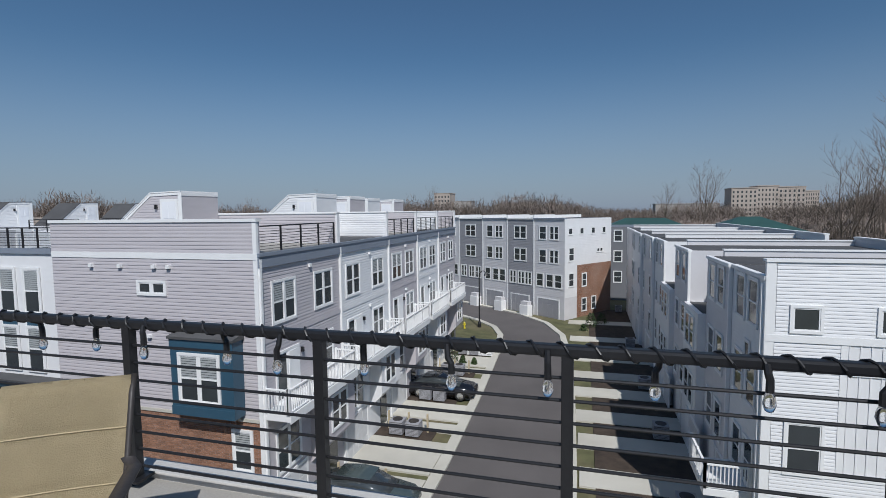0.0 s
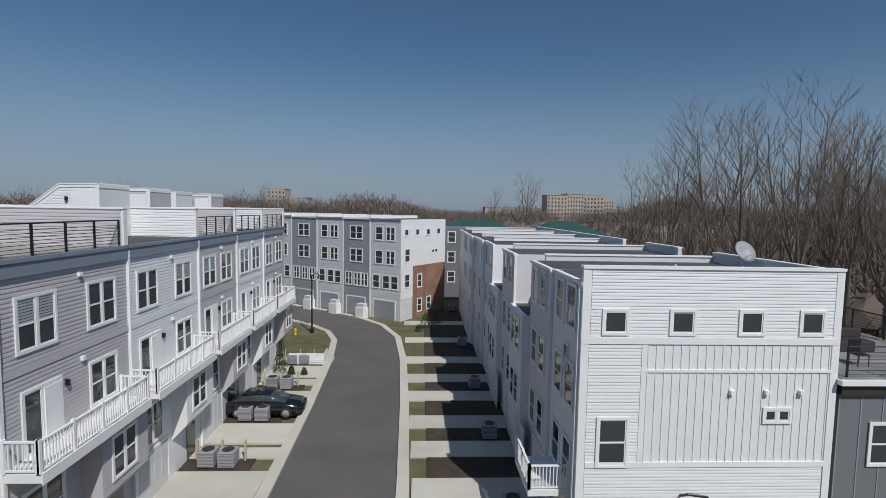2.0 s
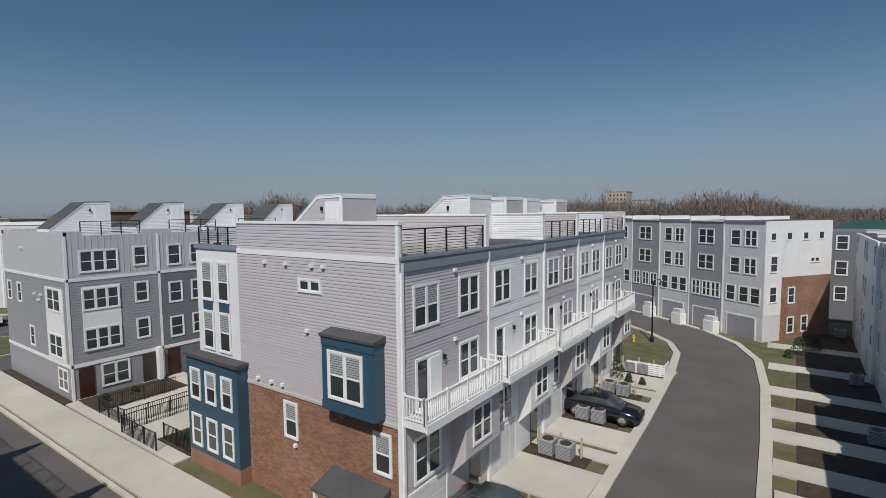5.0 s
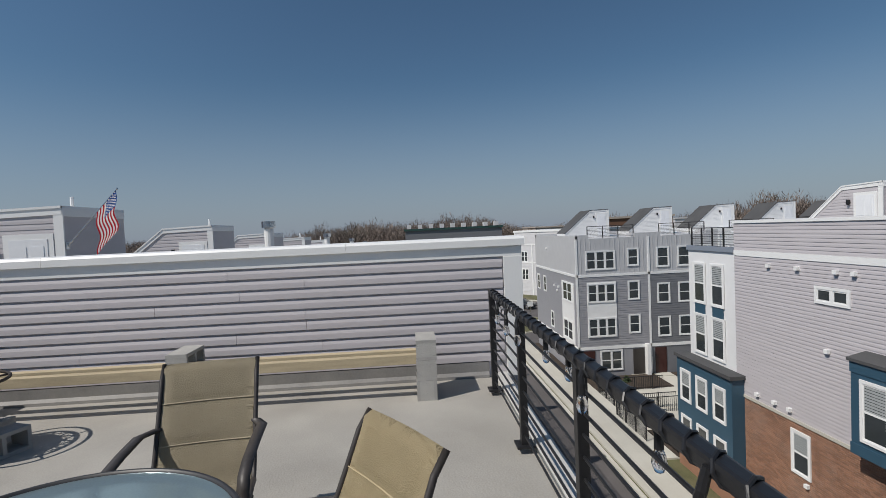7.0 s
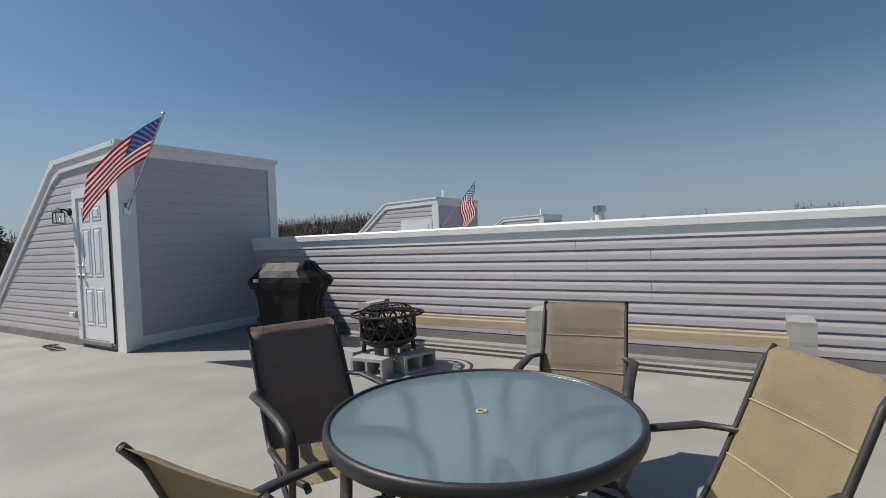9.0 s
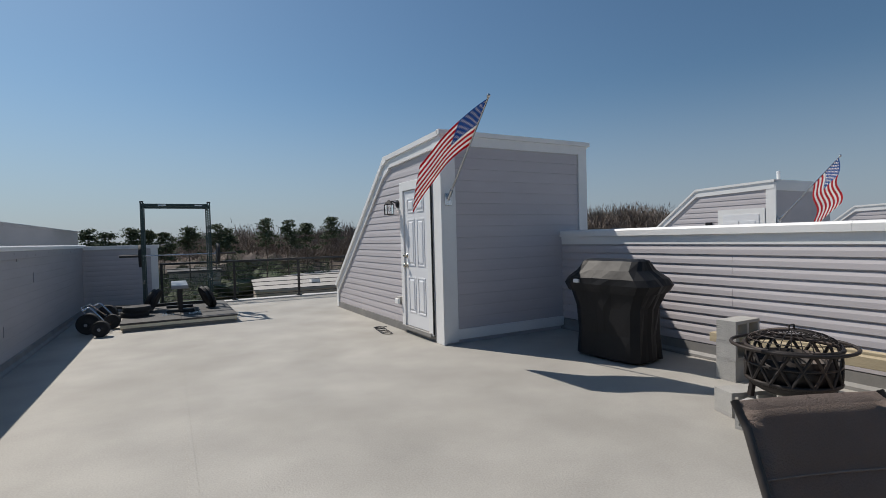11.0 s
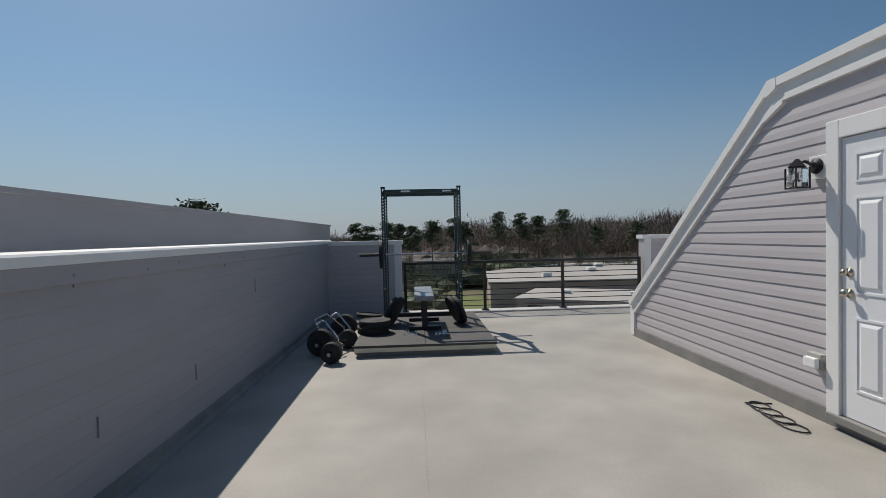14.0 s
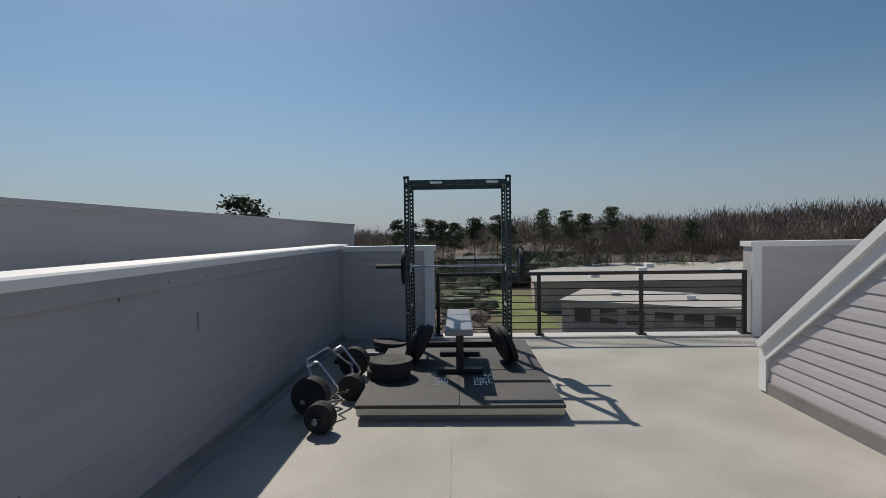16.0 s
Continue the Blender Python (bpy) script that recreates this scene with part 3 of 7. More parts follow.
# ---- flags ----
def flag(at, tip, label, blow, sag):
    at, tip = Vector(at), Vector(tip)
    f = thing("flag_on_pole", at, label, "flag")
    d = (tip - at).normalized()
    part("bracket", rod([at, at + d * 0.16], 0.022, 10), M_STEEL, f)
    part("base_plate", bevelled(box(at.x - 0.05, at.x + 0.05, at.y - 0.02, at.y + 0.01, at.z - 0.08, at.z + 0.08), 0.004), M_STEEL, f)
    pole = part("pole", rod([at, tip], 0.0125, 10), M_STEEL, f, "thin pale metal pole")
    part("finial", lathe([(0.005, -0.02), (0.024, 0), (0.02, 0.02), (0.005, 0.03)], 10, tip), M_STEEL, pole, smooth=True)
    # cloth: hoist along the pole's upper half, fly blown towards the east and sagging
    hoist, fly = 0.64, 0.94
    top = tip - d * 0.03
    blow = Vector(blow).normalized()

    def cloth(u, v, o=0.0):
        p = top - d * (hoist * v) + blow * (fly * u)
        p += Vector((0.05, 0.75, 0.1)) * (0.085 * u ** 0.7 * math.sin(u * 9 + v * 2.6))
        p += Vector((0, 0, -1)) * (sag * u * u * (1 + 0.2 * v)) + Vector((-0.12, 0, 0)) * u * u * v
        return p + Vector((0.1, 1, 0)) * o

    def patch(name, u0, u1, v0, v1, material, o=0.0, nu=22, nv=2):
        b = bmesh.new()
        g = [[b.verts.new(cloth(u0 + (u1 - u0) * i / nu, v0 + (v1 - v0) * j / nv, o)) for j in range(nv + 1)] for i in range(nu + 1)]
        for i in range(nu):
            for j in range(nv):
                b.faces.new((g[i][j], g[i + 1][j], g[i + 1][j + 1], g[i][j + 1]))
        bmesh.ops.solidify(b, geom=b.faces[:], thickness=0.0012)
        return part(name, b, material, f, smooth=True)
    for k in range(13):
        u0 = 0.4 if k < 7 else 0.0
        patch("stripe", u0, 1.0, k / 13, (k + 1) / 13, M_RED if k % 2 == 0 else M_FWHITE)
    canton = patch("canton", 0.0, 0.4, 0.0, 7 / 13, M_BLUE, nu=10, nv=6)
    b = bmesh.new()
    for r in range(9):
        for c in range(6 if r % 2 == 0 else 5):
            u = 0.4 * (2 * c + (1 if r % 2 == 0 else 2)) / 12
            v = 7 / 13 * (r + 1) / 10
            for o in (0.004, -0.005):
                rim = []
                for k in range(10):
                    a = math.pi * k / 5
                    q = 0.021 if k % 2 == 0 else 0.009
                    rim.append(b.verts.new(cloth(u + q * math.sin(a) / fly, v - q * math.cos(a) / hoist, o)))
                b.faces.new(rim)
    part("stars", b, M_FWHITE, canton, "rows of small white stars")
    return f


flag((-0.08, 0.03, 1.94), (-0.02, 1.12, 3.02), "American flag on a pole fixed to the stair house", (0.62, -0.27, -0.42), 0.26)


# ---- table and chairs ----
TC = Vector((1.79, 6.31, 0))
table = thing("patio_table", TC, "round patio table with frosted glass top", "table")
bm = lathe([(0.02, 0.706), (0.562, 0.706), (0.565, 0.7085), (0.562, 0.711), (0.02, 0.711)], 64, TC)
bmesh.ops.recalc_face_normals(bm, faces=bm.faces[:])
top = part("tabletop", bm, M_TABLE, table, "frosted bluish glass", smooth=False)
top.visible_shadow = False
part("rim", lathe([(0.562, 0.668), (0.583, 0.666), (0.590, 0.686), (0.588, 0.710), (0.580, 0.720), (0.568, 0.7205), (0.566, 0.7), (0.562, 0.668)], 64, TC, caps=False), M_RIM, table, smooth=True)
part("hole_ring", lathe([(0.012, 0.7115), (0.024, 0.7118), (0.022, 0.716), (0.014, 0.716), (0.012, 0.7115)], 24, TC, caps=False), M_LUMBER, table, "yellowed plastic ring", smooth=True)
for k in range(4):
    a = radians(38 + 90 * k)
    d = Vector((math.cos(a), math.sin(a), 0))
    part("leg", rod([TC + d * r + Vector((0, 0, z)) for r, z in ((0.56, 0.688), (0.48, 0.675), (0.36, 0.665), (0.26, 0.63), (0.2, 0.55), (0.2, 0.4), (0.24, 0.2), (0.34, 0.06), (0.42, 0.02))], 0.021, 10), M_FRAME, table, smooth=True)
part("brace", rod([TC + Vector((0.2 * math.cos(a), 0.2 * math.sin(a), 0.38)) for a in (2 * math.pi * k / 24 for k in range(25))], 0.009, 8), M_FRAME, table)


def chair(at, face, sling, label, seat_sling=None):
    """A sling chair; at: the middle of the seat on the floor, face: the way that it looks, in degrees."""
    m = Matrix.Translation(at) @ Matrix.Rotation(radians(face - 90), 4, "Z")
    c = thing("patio_chair", at, label, "chair", "chairs round the patio table")
    w = 0.228

    def side(pts):
        return [m @ Vector(p) for p in pts]

    def cloth(line, name, width, material, tuft):
        b = bmesh.new()
        rows = []
        n = len(line) - 1
        for i, (y, z) in enumerate(line):
            row = []
            for j in range(9):
                u = j / 8 * 2 - 1
                bow = 0.012 * (1 - u * u)
                puff = 0.012 * abs(math.sin(math.pi * min(i / n * tuft, tuft - 0.001))) ** 0.3 * (1 - u ** 6)
                row.append(b.verts.new((u * width, y - (0 if z < 0.45 else bow - puff), z - (bow if z < 0.45 else 0))))
            rows.append(row)
        for i in range(n):
            for j in range(8):
                b.faces.new((rows[i][j], rows[i][j + 1], rows[i + 1][j + 1], rows[i + 1][j]))
        bmesh.ops.solidify(b, geom=b.faces[:], thickness=0.018)
        b.transform(m)
        return part(name, b, material, c, smooth=True)
    back = [(-0.20 - 0.27 * (i / 24) ** 0.9, 0.40 + 0.555 * i / 24) for i in range(25)]
    back[-1] = (back[-1][0] - 0.02, back[-1][1] - 0.005)
    seat = [(0.26 - 0.46 * i / 12, 0.41 - 0.03 * math.sin(math.pi * i / 12)) for i in range(13)]
    cloth(back, "backrest", w, sling, 3)
    for k in (8, 16):
        y, z = back[k]
        part("seam", rod(side([(u * w * 0.97, y - 0.010 * (1 - u * u) + 0.004, z) for u in (-1, -0.5, 0, 0.5, 1)]), 0.003, 6), sling, c)
    cloth(seat, "seat", w, seat_sling or sling, 2)
    for s in (-1, 1):
        x = s * (w + 0.006)
        part("back_frame", rod(side([(x, y, z) for y, z in back[::3]] ), 0.012, 8), M_FRAME, c, smooth=True)
        part("seat_frame", rod(side([(x, 0.28, 0.395)] + [(x, y, z) for y, z in seat[::3]] + [(x, -0.2, 0.4)]), 0.015, 8), M_FRAME, c, smooth=True)
        xa = s * (w + 0.055)
        arm = [(x, -0.34, 0.66), (xa, -0.24, 0.665), (xa, -0.05, 0.66), (xa, 0.12, 0.645), (xa, 0.21, 0.62), (xa, 0.25, 0.57), (xa, 0.24, 0.45)]
        b = bmesh.new()
        rings = []
        for i, p in enumerate(arm):
            q = Vector(arm[min(i + 1, 6)]) - Vector(arm[max(i - 1, 0)])
            nrm = Vector((0, -q.z, q.y)).normalized()
            rings.append([b.verts.new(m @ (Vector(p) + Vector((dx, 0, 0)) + nrm * dn)) for dx, dn in ((-0.022, -0.007), (0.022, -0.007), (0.026, 0.004), (0, 0.010), (-0.026, 0.004))])
        for r0, r1 in zip(rings, rings[1:]):
            for k in range(5):
                b.faces.new((r0[k], r0[(k + 1) % 5], r1[(k + 1) % 5], r1[k]))
        b.faces.new(rings[0])
        b.faces.new(rings[-1][::-1])
        part("arm", b, M_FRAME, c, smooth=True)
        part("arm_post", rod(side([(xa, 0.24, 0.46), (xa, 0.22, 0.3), (x, 0.12, 0.16), (x, 0.0, 0.09)]), 0.015, 8), M_FRAME, c, smooth=True)
        part("spring_bar", rod(side([(x, -0.12, 0.37), (x, 0.05, 0.24), (x, 0.02, 0.1)]), 0.013, 8), M_FRAME, c)
    part("crossbar", rod(side([(-w, -0.05, 0.36), (w, -0.05, 0.36)]), 0.012, 8), M_FRAME, c)
    part("crossbar", rod(side([(-w, 0.0, 0.1), (w, 0.0, 0.1)]), 0.014, 8), M_FRAME, c)
    part("swivel_base", rod(side([(0.26 * math.cos(a), 0.26 * math.sin(a), 0.016) for a in (2 * math.pi * k / 28 for k in range(29))]), 0.016, 8), M_FRAME, c, smooth=True)
    part("spoke", rod(side([(-0.26, 0, 0.02), (0, 0, 0.08), (0.26, 0, 0.02)]), 0.012, 8), M_FRAME, c)
    return c


def seat_from_back(bx_, by_, face):
    a = radians(face)
    return (bx_ + 0.48 * math.cos(a), by_ + 0.48 * math.sin(a), 0)


# this back is the same tan cloth, coloured as if shaded
chair(seat_from_back(1.59, 5.07, 68), 68, M_SLING_SHADE, "padded tan sling patio chair, its back coloured for shade", M_SLING_T)
chair(seat_from_back(0.475, 6.335, 7), 7, M_SLING, "padded olive sling patio chair with dark arms")
chair(seat_from_back(1.565, 7.375, -57), -57, M_SLING_T, "padded tan sling patio chair pushed to table")
chair(seat_from_back(2.90, 6.25, 180), 180, M_SLING_T, "padded tan sling patio chair turned to table")


# ---- block bench, fire pit, covered grill ----
def block_mesh():
    """A hollow two-core block, 0.40 x 0.19 x 0.19, its cores upright along z."""
    b = bmesh.new()
    L, W, H, t = 0.195, 0.095, 0.095, 0.03
    for x0, x1, y0, y1 in ((-L, L, -W, -W + t), (-L, L, W - t, W), (-L, -L + t, -W + t, W - t), (-t / 2, t / 2, -W + t, W - t), (L - t, L, -W + t, W - t)):
        bx(b, x0, x1, y0, y1, -H, H)
    return b


BLOCK = mesh_of("block", block_mesh(), M_BLOCK)
for y in (7.52, 5.25, 2.95):
    pier = thing("block_pier", (-1.63, y, 0), "stack of grey concrete blocks holding a lumber bench", "block pier", "bench piers")
    for k in range(3):
        turn = Matrix.Rotation(radians(90), 4, "X") if k > 0 else Matrix.Identity(4)
        placed("block", BLOCK, Matrix.Translation((-1.63, y + 0.004 * (k - 1), 0.095 + 0.192 * k)) @ turn, pier)
for x, z in ((-1.53, 0.385), (-1.73, 0.385)):
    tagged(part("bench_beam", bevelled(box(x - 0.04, x + 0.04, 2.75, 7.46, z - 0.045, z + 0.045), 0.005), M_LUMBER), "raw square lumber beam laid through the blocks", "bench beam", "bench beams")

for x, y, r in ((-0.455, 3.87, 94), (-0.80, 4.17, 160), (-1.08, 3.84, 94), (-0.74, 3.53, 160)):
    tagged(placed("concrete_block", BLOCK, Matrix.Translation((x, y, 0.096)) @ Matrix.Rotation(radians(r), 4, "Z") @ Matrix.Rotation(radians(90), 4, "X")), "grey hollow concrete block under the fire pit", "block", "blocks under the fire pit")
PC = Vector((-0.76, 3.86, 0.192))
pit = thing("fire_pit", PC, "dark iron fire pit with cutout bowl and mesh lid", "fire pit")
bm = lathe([(0.10, 0.055), (0.20, 0.065), (0.262, 0.10), (0.29, 0.15), (0.285, 0.15), (0.255, 0.105), (0.19, 0.075), (0.1, 0.065)], 32, PC)
part("bowl", bm, M_IRON, pit, smooth=True)
part("liner", lathe([(0.255, 0.11), (0.262, 0.32), (0.25, 0.32), (0.245, 0.12)], 28, PC), M_IRON, pit, smooth=True)
bm = bmesh.new()
n = 14
for k in range(n):
    a0, a1 = 2 * math.pi * k / n, 2 * math.pi * (k + 1) / n
    for s0, s1 in ((0.15, 0.39), (0.39, 0.15)):
        tube(bm, [PC + Vector((0.29 * math.cos(a0 + (a1 - a0) * q), 0.29 * math.sin(a0 + (a1 - a0) * q), s0 + (s1 - s0) * q)) for q in (0, 0.33, 0.66, 1)], 0.012, 6)
part("lattice", bm, M_IRON, pit)
for z, r, t in ((0.15, 0.29, 0.014), (0.27, 0.29, 0.009), (0.39, 0.30, 0.016), (0.40, 0.385, 0.013)):
    part("ring", rod([PC + Vector((r * math.cos(a), r * math.sin(a), z)) for a in (2 * math.pi * k / 32 for k in range(33))], t, 8), M_IRON, pit, smooth=True)
for k in range(4):
    a = radians(45 + 90 * k)
    d = Vector((math.cos(a), math.sin(a), 0))
    part("leg", rod([PC + d * 0.25 + Vector((0, 0, 0.14)), PC + d * 0.27 + Vector((0, 0, 0.012))], 0.026, 6), M_IRON, pit)
    part("spoke", rod([PC + d * 0.29 + Vector((0, 0, 0.395)), PC + d * 0.385 + Vector((0, 0, 0.40))], 0.009, 6), M_IRON, pit)
bm = bmesh.new()
for k in range(14):
    a = math.pi * k / 14
    tube(bm, [PC + Vector((0.29 * math.cos(q) * math.cos(a), 0.29 * math.cos(q) * math.sin(a), 0.405 + 0.105 * math.sin(q))) for q in (math.pi * i / 12 for i in range(13))], 0.0035, 5)
for q in (0.35, 0.7, 1.05):
    tube(bm, [PC + Vector((0.29 * math.cos(q) * math.cos(a), 0.29 * math.cos(q) * math.sin(a), 0.405 + 0.105 * math.sin(q))) for a in (2 * math.pi * k / 24 for k in range(25))], 0.0035, 5)
part("mesh_lid", bm, M_IRON, pit, "domed wire spark screen")
part("lid_handle", rod([PC + Vector((-0.04, 0, 0.505)), PC + Vector((-0.03, 0, 0.545)), PC + Vector((0.03, 0, 0.545)), PC + Vector((0.04, 0, 0.505))], 0.006, 6), M_IRON, pit)


def loft(rings, m):
    b = bmesh.new()
    vs = [[b.verts.new(m @ Vector(p)) for p in r] for r in rings]
    k = len(rings[0])
    for r0, r1 in zip(vs, vs[1:]):
        for i in range(k):
            b.faces.new((r0[i], r0[(i + 1) % k], r1[(i + 1) % k], r1[i]))
    b.faces.new(vs[0][::-1])
    b.faces.new(vs[-1])
    return b


def grill():
    m = Matrix.Translation((-1.33, 1.73, 0)) @ Matrix.Rotation(radians(96), 4, "Z") @ Matrix.Diagonal((0.96, 0.96, 1.0, 1))
    g = thing("covered_grill", (-1.33, 1.73, 0), "barbecue grill under a black fitted cover", "grill")
    rnd = random.Random(9)

    def ring(z, hx, hy, j):
        out = []
        for k in range(28):
            a = 2 * math.pi * k / 28
            c, s = math.cos(a), math.sin(a)
            r = 1.0 / max(abs(c) ** 1.0, abs(s) ** 1.0) ** 0.86
            f = 1 + rnd.uniform(-j, j) + 0.02 * math.sin(9 * a + 5 * z)
            out.append((hx * c * r * f * 0.93, hy * s * r * f * 0.93, z + rnd.uniform(-j, j) * 0.15))
        return out
    body = part("cover", loft([ring(0.03, 0.50, 0.29, 0.02), ring(0.3, 0.47, 0.27, 0.03), ring(0.6, 0.49, 0.28, 0.03), ring(0.78, 0.58, 0.30, 0.015)], m), M_COVER, g, "matt black fabric with folds", smooth=False)
    part("cover_hood", loft([ring(0.77, 0.60, 0.32, 0.01), ring(0.86, 0.66, 0.34, 0.02), ring(0.93, 0.60, 0.33, 0.02), ring(1.02, 0.46, 0.27, 0.02), ring(1.12, 0.42, 0.15, 0.02), ring(1.14, 0.38, 0.08, 0.01)], m), M_COVER, g, "glossier black vinyl hood")
    part("tag", box(-0.38, -0.31, -0.335, -0.30, 0.87, 0.91, m=m), M_WHITE, g)
    return g


grill()

# ---- gym corner ----
plat = thing("lifting_platform", (3.02, -5.3, 0), "low wooden lifting platform topped with rubber mats", "platform")
for y in (-6.55, -5.65, -4.75, -4.0):
    part("joist", bevelled(box(2.13, 3.93, y, y + 0.05 if y < -4.1 else y + 0.04, 0.0 if y < -4.1 else 0.06, 0.115), 0.004), M_CREAM if y > -4.1 else M_FLASH, plat)
for x in (2.13, 3.89):
    part("side_board", bevelled(box(x, x + 0.04, -6.5, -4.0, 0.03, 0.115), 0.004), M_LUMBER, plat)
# dark recessed strip added as the shade in the gap under the front joist
part("lower_board", box(2.16, 3.90, -4.03, -4.0, 0.0, 0.06), M_FLASH, plat)
rnd = random.Random(2)
for i, (x0, x1) in enumerate(((2.12, 3.03), (3.033, 3.94))):
    for y0, y1 in ((-6.56, -5.28), (-5.277, -3.955)):
        part("rubber_mat", bevelled(box(x0, x1, y0, y1, 0.115, 0.145 + 0.003 * i), 0.004), M_RUBBER_G, plat)
bm = bmesh.new()
for i in range(7):
    for j in range(9):
        for cx in (3.23, 2.79):
            if rnd.random() < 0.8:
                a = rnd.choice((0, 1)) * math.pi / 2
                bx(bm, cx - 0.09 + i * 0.028, cx - 0.09 + i * 0.028 + 0.016, -4.95 + j * 0.05, -4.95 + j * 0.05 + 0.03, 0.147, 0.150)
part("diamond_plate", bm, M_STEEL, plat, "worn diamond tread patches")

rack = thing("power_rack", (2.98, -5.85, 0.15), "dark steel squat rack with drilled uprights", "rack")
for x in (2.43, 3.62):
    for y in (-5.58, -6.18):
        bm = bmesh.new()
        # four walls, the front and back ones drilled: built as webs between holes
        zs = [0.16 + 0.05 * k for k in range(42)]
        bx(bm, x - 0.03, x - 0.024, y - 0.03, y + 0.03, 0.15, 2.27)
        bx(bm, x + 0.024, x + 0.03, y - 0.03, y + 0.03, 0.15, 2.27)
        for yy in (y - 0.03, y + 0.024):
            bx(bm, x - 0.024, x - 0.011, yy, yy + 0.006, 0.15, 2.27)
            bx(bm, x + 0.011, x + 0.024, yy, yy + 0.006, 0.15, 2.27)
            for z in zs:
                bx(bm, x - 0.011, x + 0.011, yy, yy + 0.006, z - 0.013, z + 0.013)
        up = part("upright", bm, M_GREENP, rack, "drilled square tube")
        part("cap", box(x - 0.034, x + 0.034, y - 0.034, y + 0.034, 2.27, 2.295), M_BLACK, up)
    part("foot", bevelled(box(x - 0.035, x + 0.035, -6.3, -5.35, 0.146, 0.2), 0.005), M_BLACK, rack)
    part("side_bar", bevelled(box(x - 0.025, x + 0.025, -6.15, -5.61, 2.17, 2.23), 0.004), M_GREENP, rack)
    part("bar_hook", rod([(x, -5.62, 1.15), (x, -5.75, 1.15), (x, -5.9, 1.185), (x, -5.92, 1.26)], 0.018, 8), M_STEEL, rack)
    part("safety_pin", rod([(x, -5.5, 0.70), (x, -5.6, 0.72), (x, -6.2, 0.72)], 0.016, 8), M_STEEL, rack)
for y in (-5.58, -6.18):
    part("pull_up_bar" if y > -6 else "cross_bar", bevelled(box(2.46, 3.59, y - 0.025, y + 0.025, 2.19, 2.25), 0.006), M_GREENP, rack)
for x0 in (2.55, 3.2):
    part("nameplate", box(x0, x0 + 0.14, -5.554, -5.551, 2.205, 2.232), M_STEEL, rack)
part("rear_foot_bar", bevelled(box(2.46, 3.59, -6.22, -6.16, 0.15, 0.21), 0.005), M_BLACK, rack)


def disc(r, t, hole=0.026, seg=36, rim=0.02):
    """A weight plate about the x axis, its middle at the origin."""
    b = lathe([(hole, -t / 2), (r * 0.3, -t / 2), (r * 0.36, -t / 2 + 0.006), (r - rim * 1.6, -t / 2 + 0.006), (r - rim, -t / 2), (r - 0.004, -t / 2), (r, -t / 2 + 0.005), (r, t / 2 - 0.005), (r - 0.004, t / 2), (r - rim, t / 2), (r - rim * 1.6, t / 2 - 0.006), (r * 0.36, t / 2 - 0.006), (r * 0.3, t / 2), (hole, t / 2)], seg)
    b.transform(Matrix.Rotation(radians(90), 4, "Y"))
    return b


PLATE_L = mesh_of("plate_large", disc(0.225, 0.06), M_RUBBER)
PLATE_M = mesh_of("plate_medium", disc(0.17, 0.035), M_RUBBER)
PLATE_S = mesh_of("plate_small", disc(0.125, 0.03), M_RUBBER)
PLATE_T = mesh_of("plate_thick", disc(0.225, 0.09), M_RUBBER)
for p in (PLATE_L, PLATE_M, PLATE_S, PLATE_T):
    p.shade_smooth()

barbell = thing("barbell", (2.97, -5.86, 1.22), "long steel barbell racked with one plate each side", "barbell")
part("bar", rod([(2.3, -5.86, 1.22), (3.64, -5.86, 1.22)], 0.014, 10), M_STEEL, barbell)
for s in (-1, 1):
    part("sleeve", rod([(2.97 + s * 0.66, -5.86, 1.22), (2.97 + s * 1.07, -5.86, 1.22)], 0.025, 12), M_FRAME, barbell)
    part("collar", rod([(2.97 + s * 0.645, -5.86, 1.22), (2.97 + s * 0.675, -5.86, 1.22)], 0.04, 14), M_STEEL, barbell)
    placed("plate", PLATE_L, pose(2.97 + s * 0.71, -5.86, 1.22), barbell, "black rubber plate")

bench = thing("weight_bench", (3.02, -5.25, 0.15), "flat weight bench with grey padded top", "bench")
part("pad", bevelled(box(2.885, 3.165, -5.92, -4.58, 0.61, 0.68), 0.02, 3), M_PAD, bench, "grey vinyl padding", smooth=True)
part("spine", bevelled(box(2.98, 3.06, -5.8, -4.72, 0.55, 0.61), 0.005), M_BLACK, bench)
for y in (-4.95, -5.7):
    leg = part("leg", bevelled(box(2.98, 3.06, y - 0.04, y + 0.04, 0.19, 0.56), 0.005), M_BLACK, bench)
    part("foot", bevelled(box(2.78, 3.26, y - 0.045, y + 0.045, 0.148, 0.2), 0.008), M_BLACK, leg)

for k in range(2):
    tagged(placed("bumper_plate", PLATE_T, pose(3.76 - 0.03 * k, -4.84 + 0.02 * k, 0.194 + 0.094 * k, 0, 90, 0)), "thick black rubber plate lying in a stack", "weight plate", "weight plates")
for x, y, lean in ((2.56, -5.38, 24), (2.49, -5.36, 22), (3.45, -5.42, -24), (3.52, -5.40, -22)):
    tagged(placed("bumper_plate", PLATE_L, pose(x, y, 0.365, 0, lean, 14 if x < 3 else -14)), "black rubber plate leaning against the rack", "weight plate", "weight plates")
tagged(placed("bumper_plate", PLATE_L, pose(3.95, -6.35, 0.16, 0, 84, 20)), "black rubber plate lying by the wall", "weight plate", "weight plates")
board = thing("incline_board", (4.0, -5.9, 0.02), "dark board lying behind the platform", "board")
part("panel", bevelled(box(3.98, 4.6, -6.6, -5.9, 0.0, 0.05), 0.01), M_RUBBER, board)
part("panel_top", bevelled(box(4.0, 4.3, -6.5, -6.1, 0.05, 0.09), 0.01), M_PAD, board)

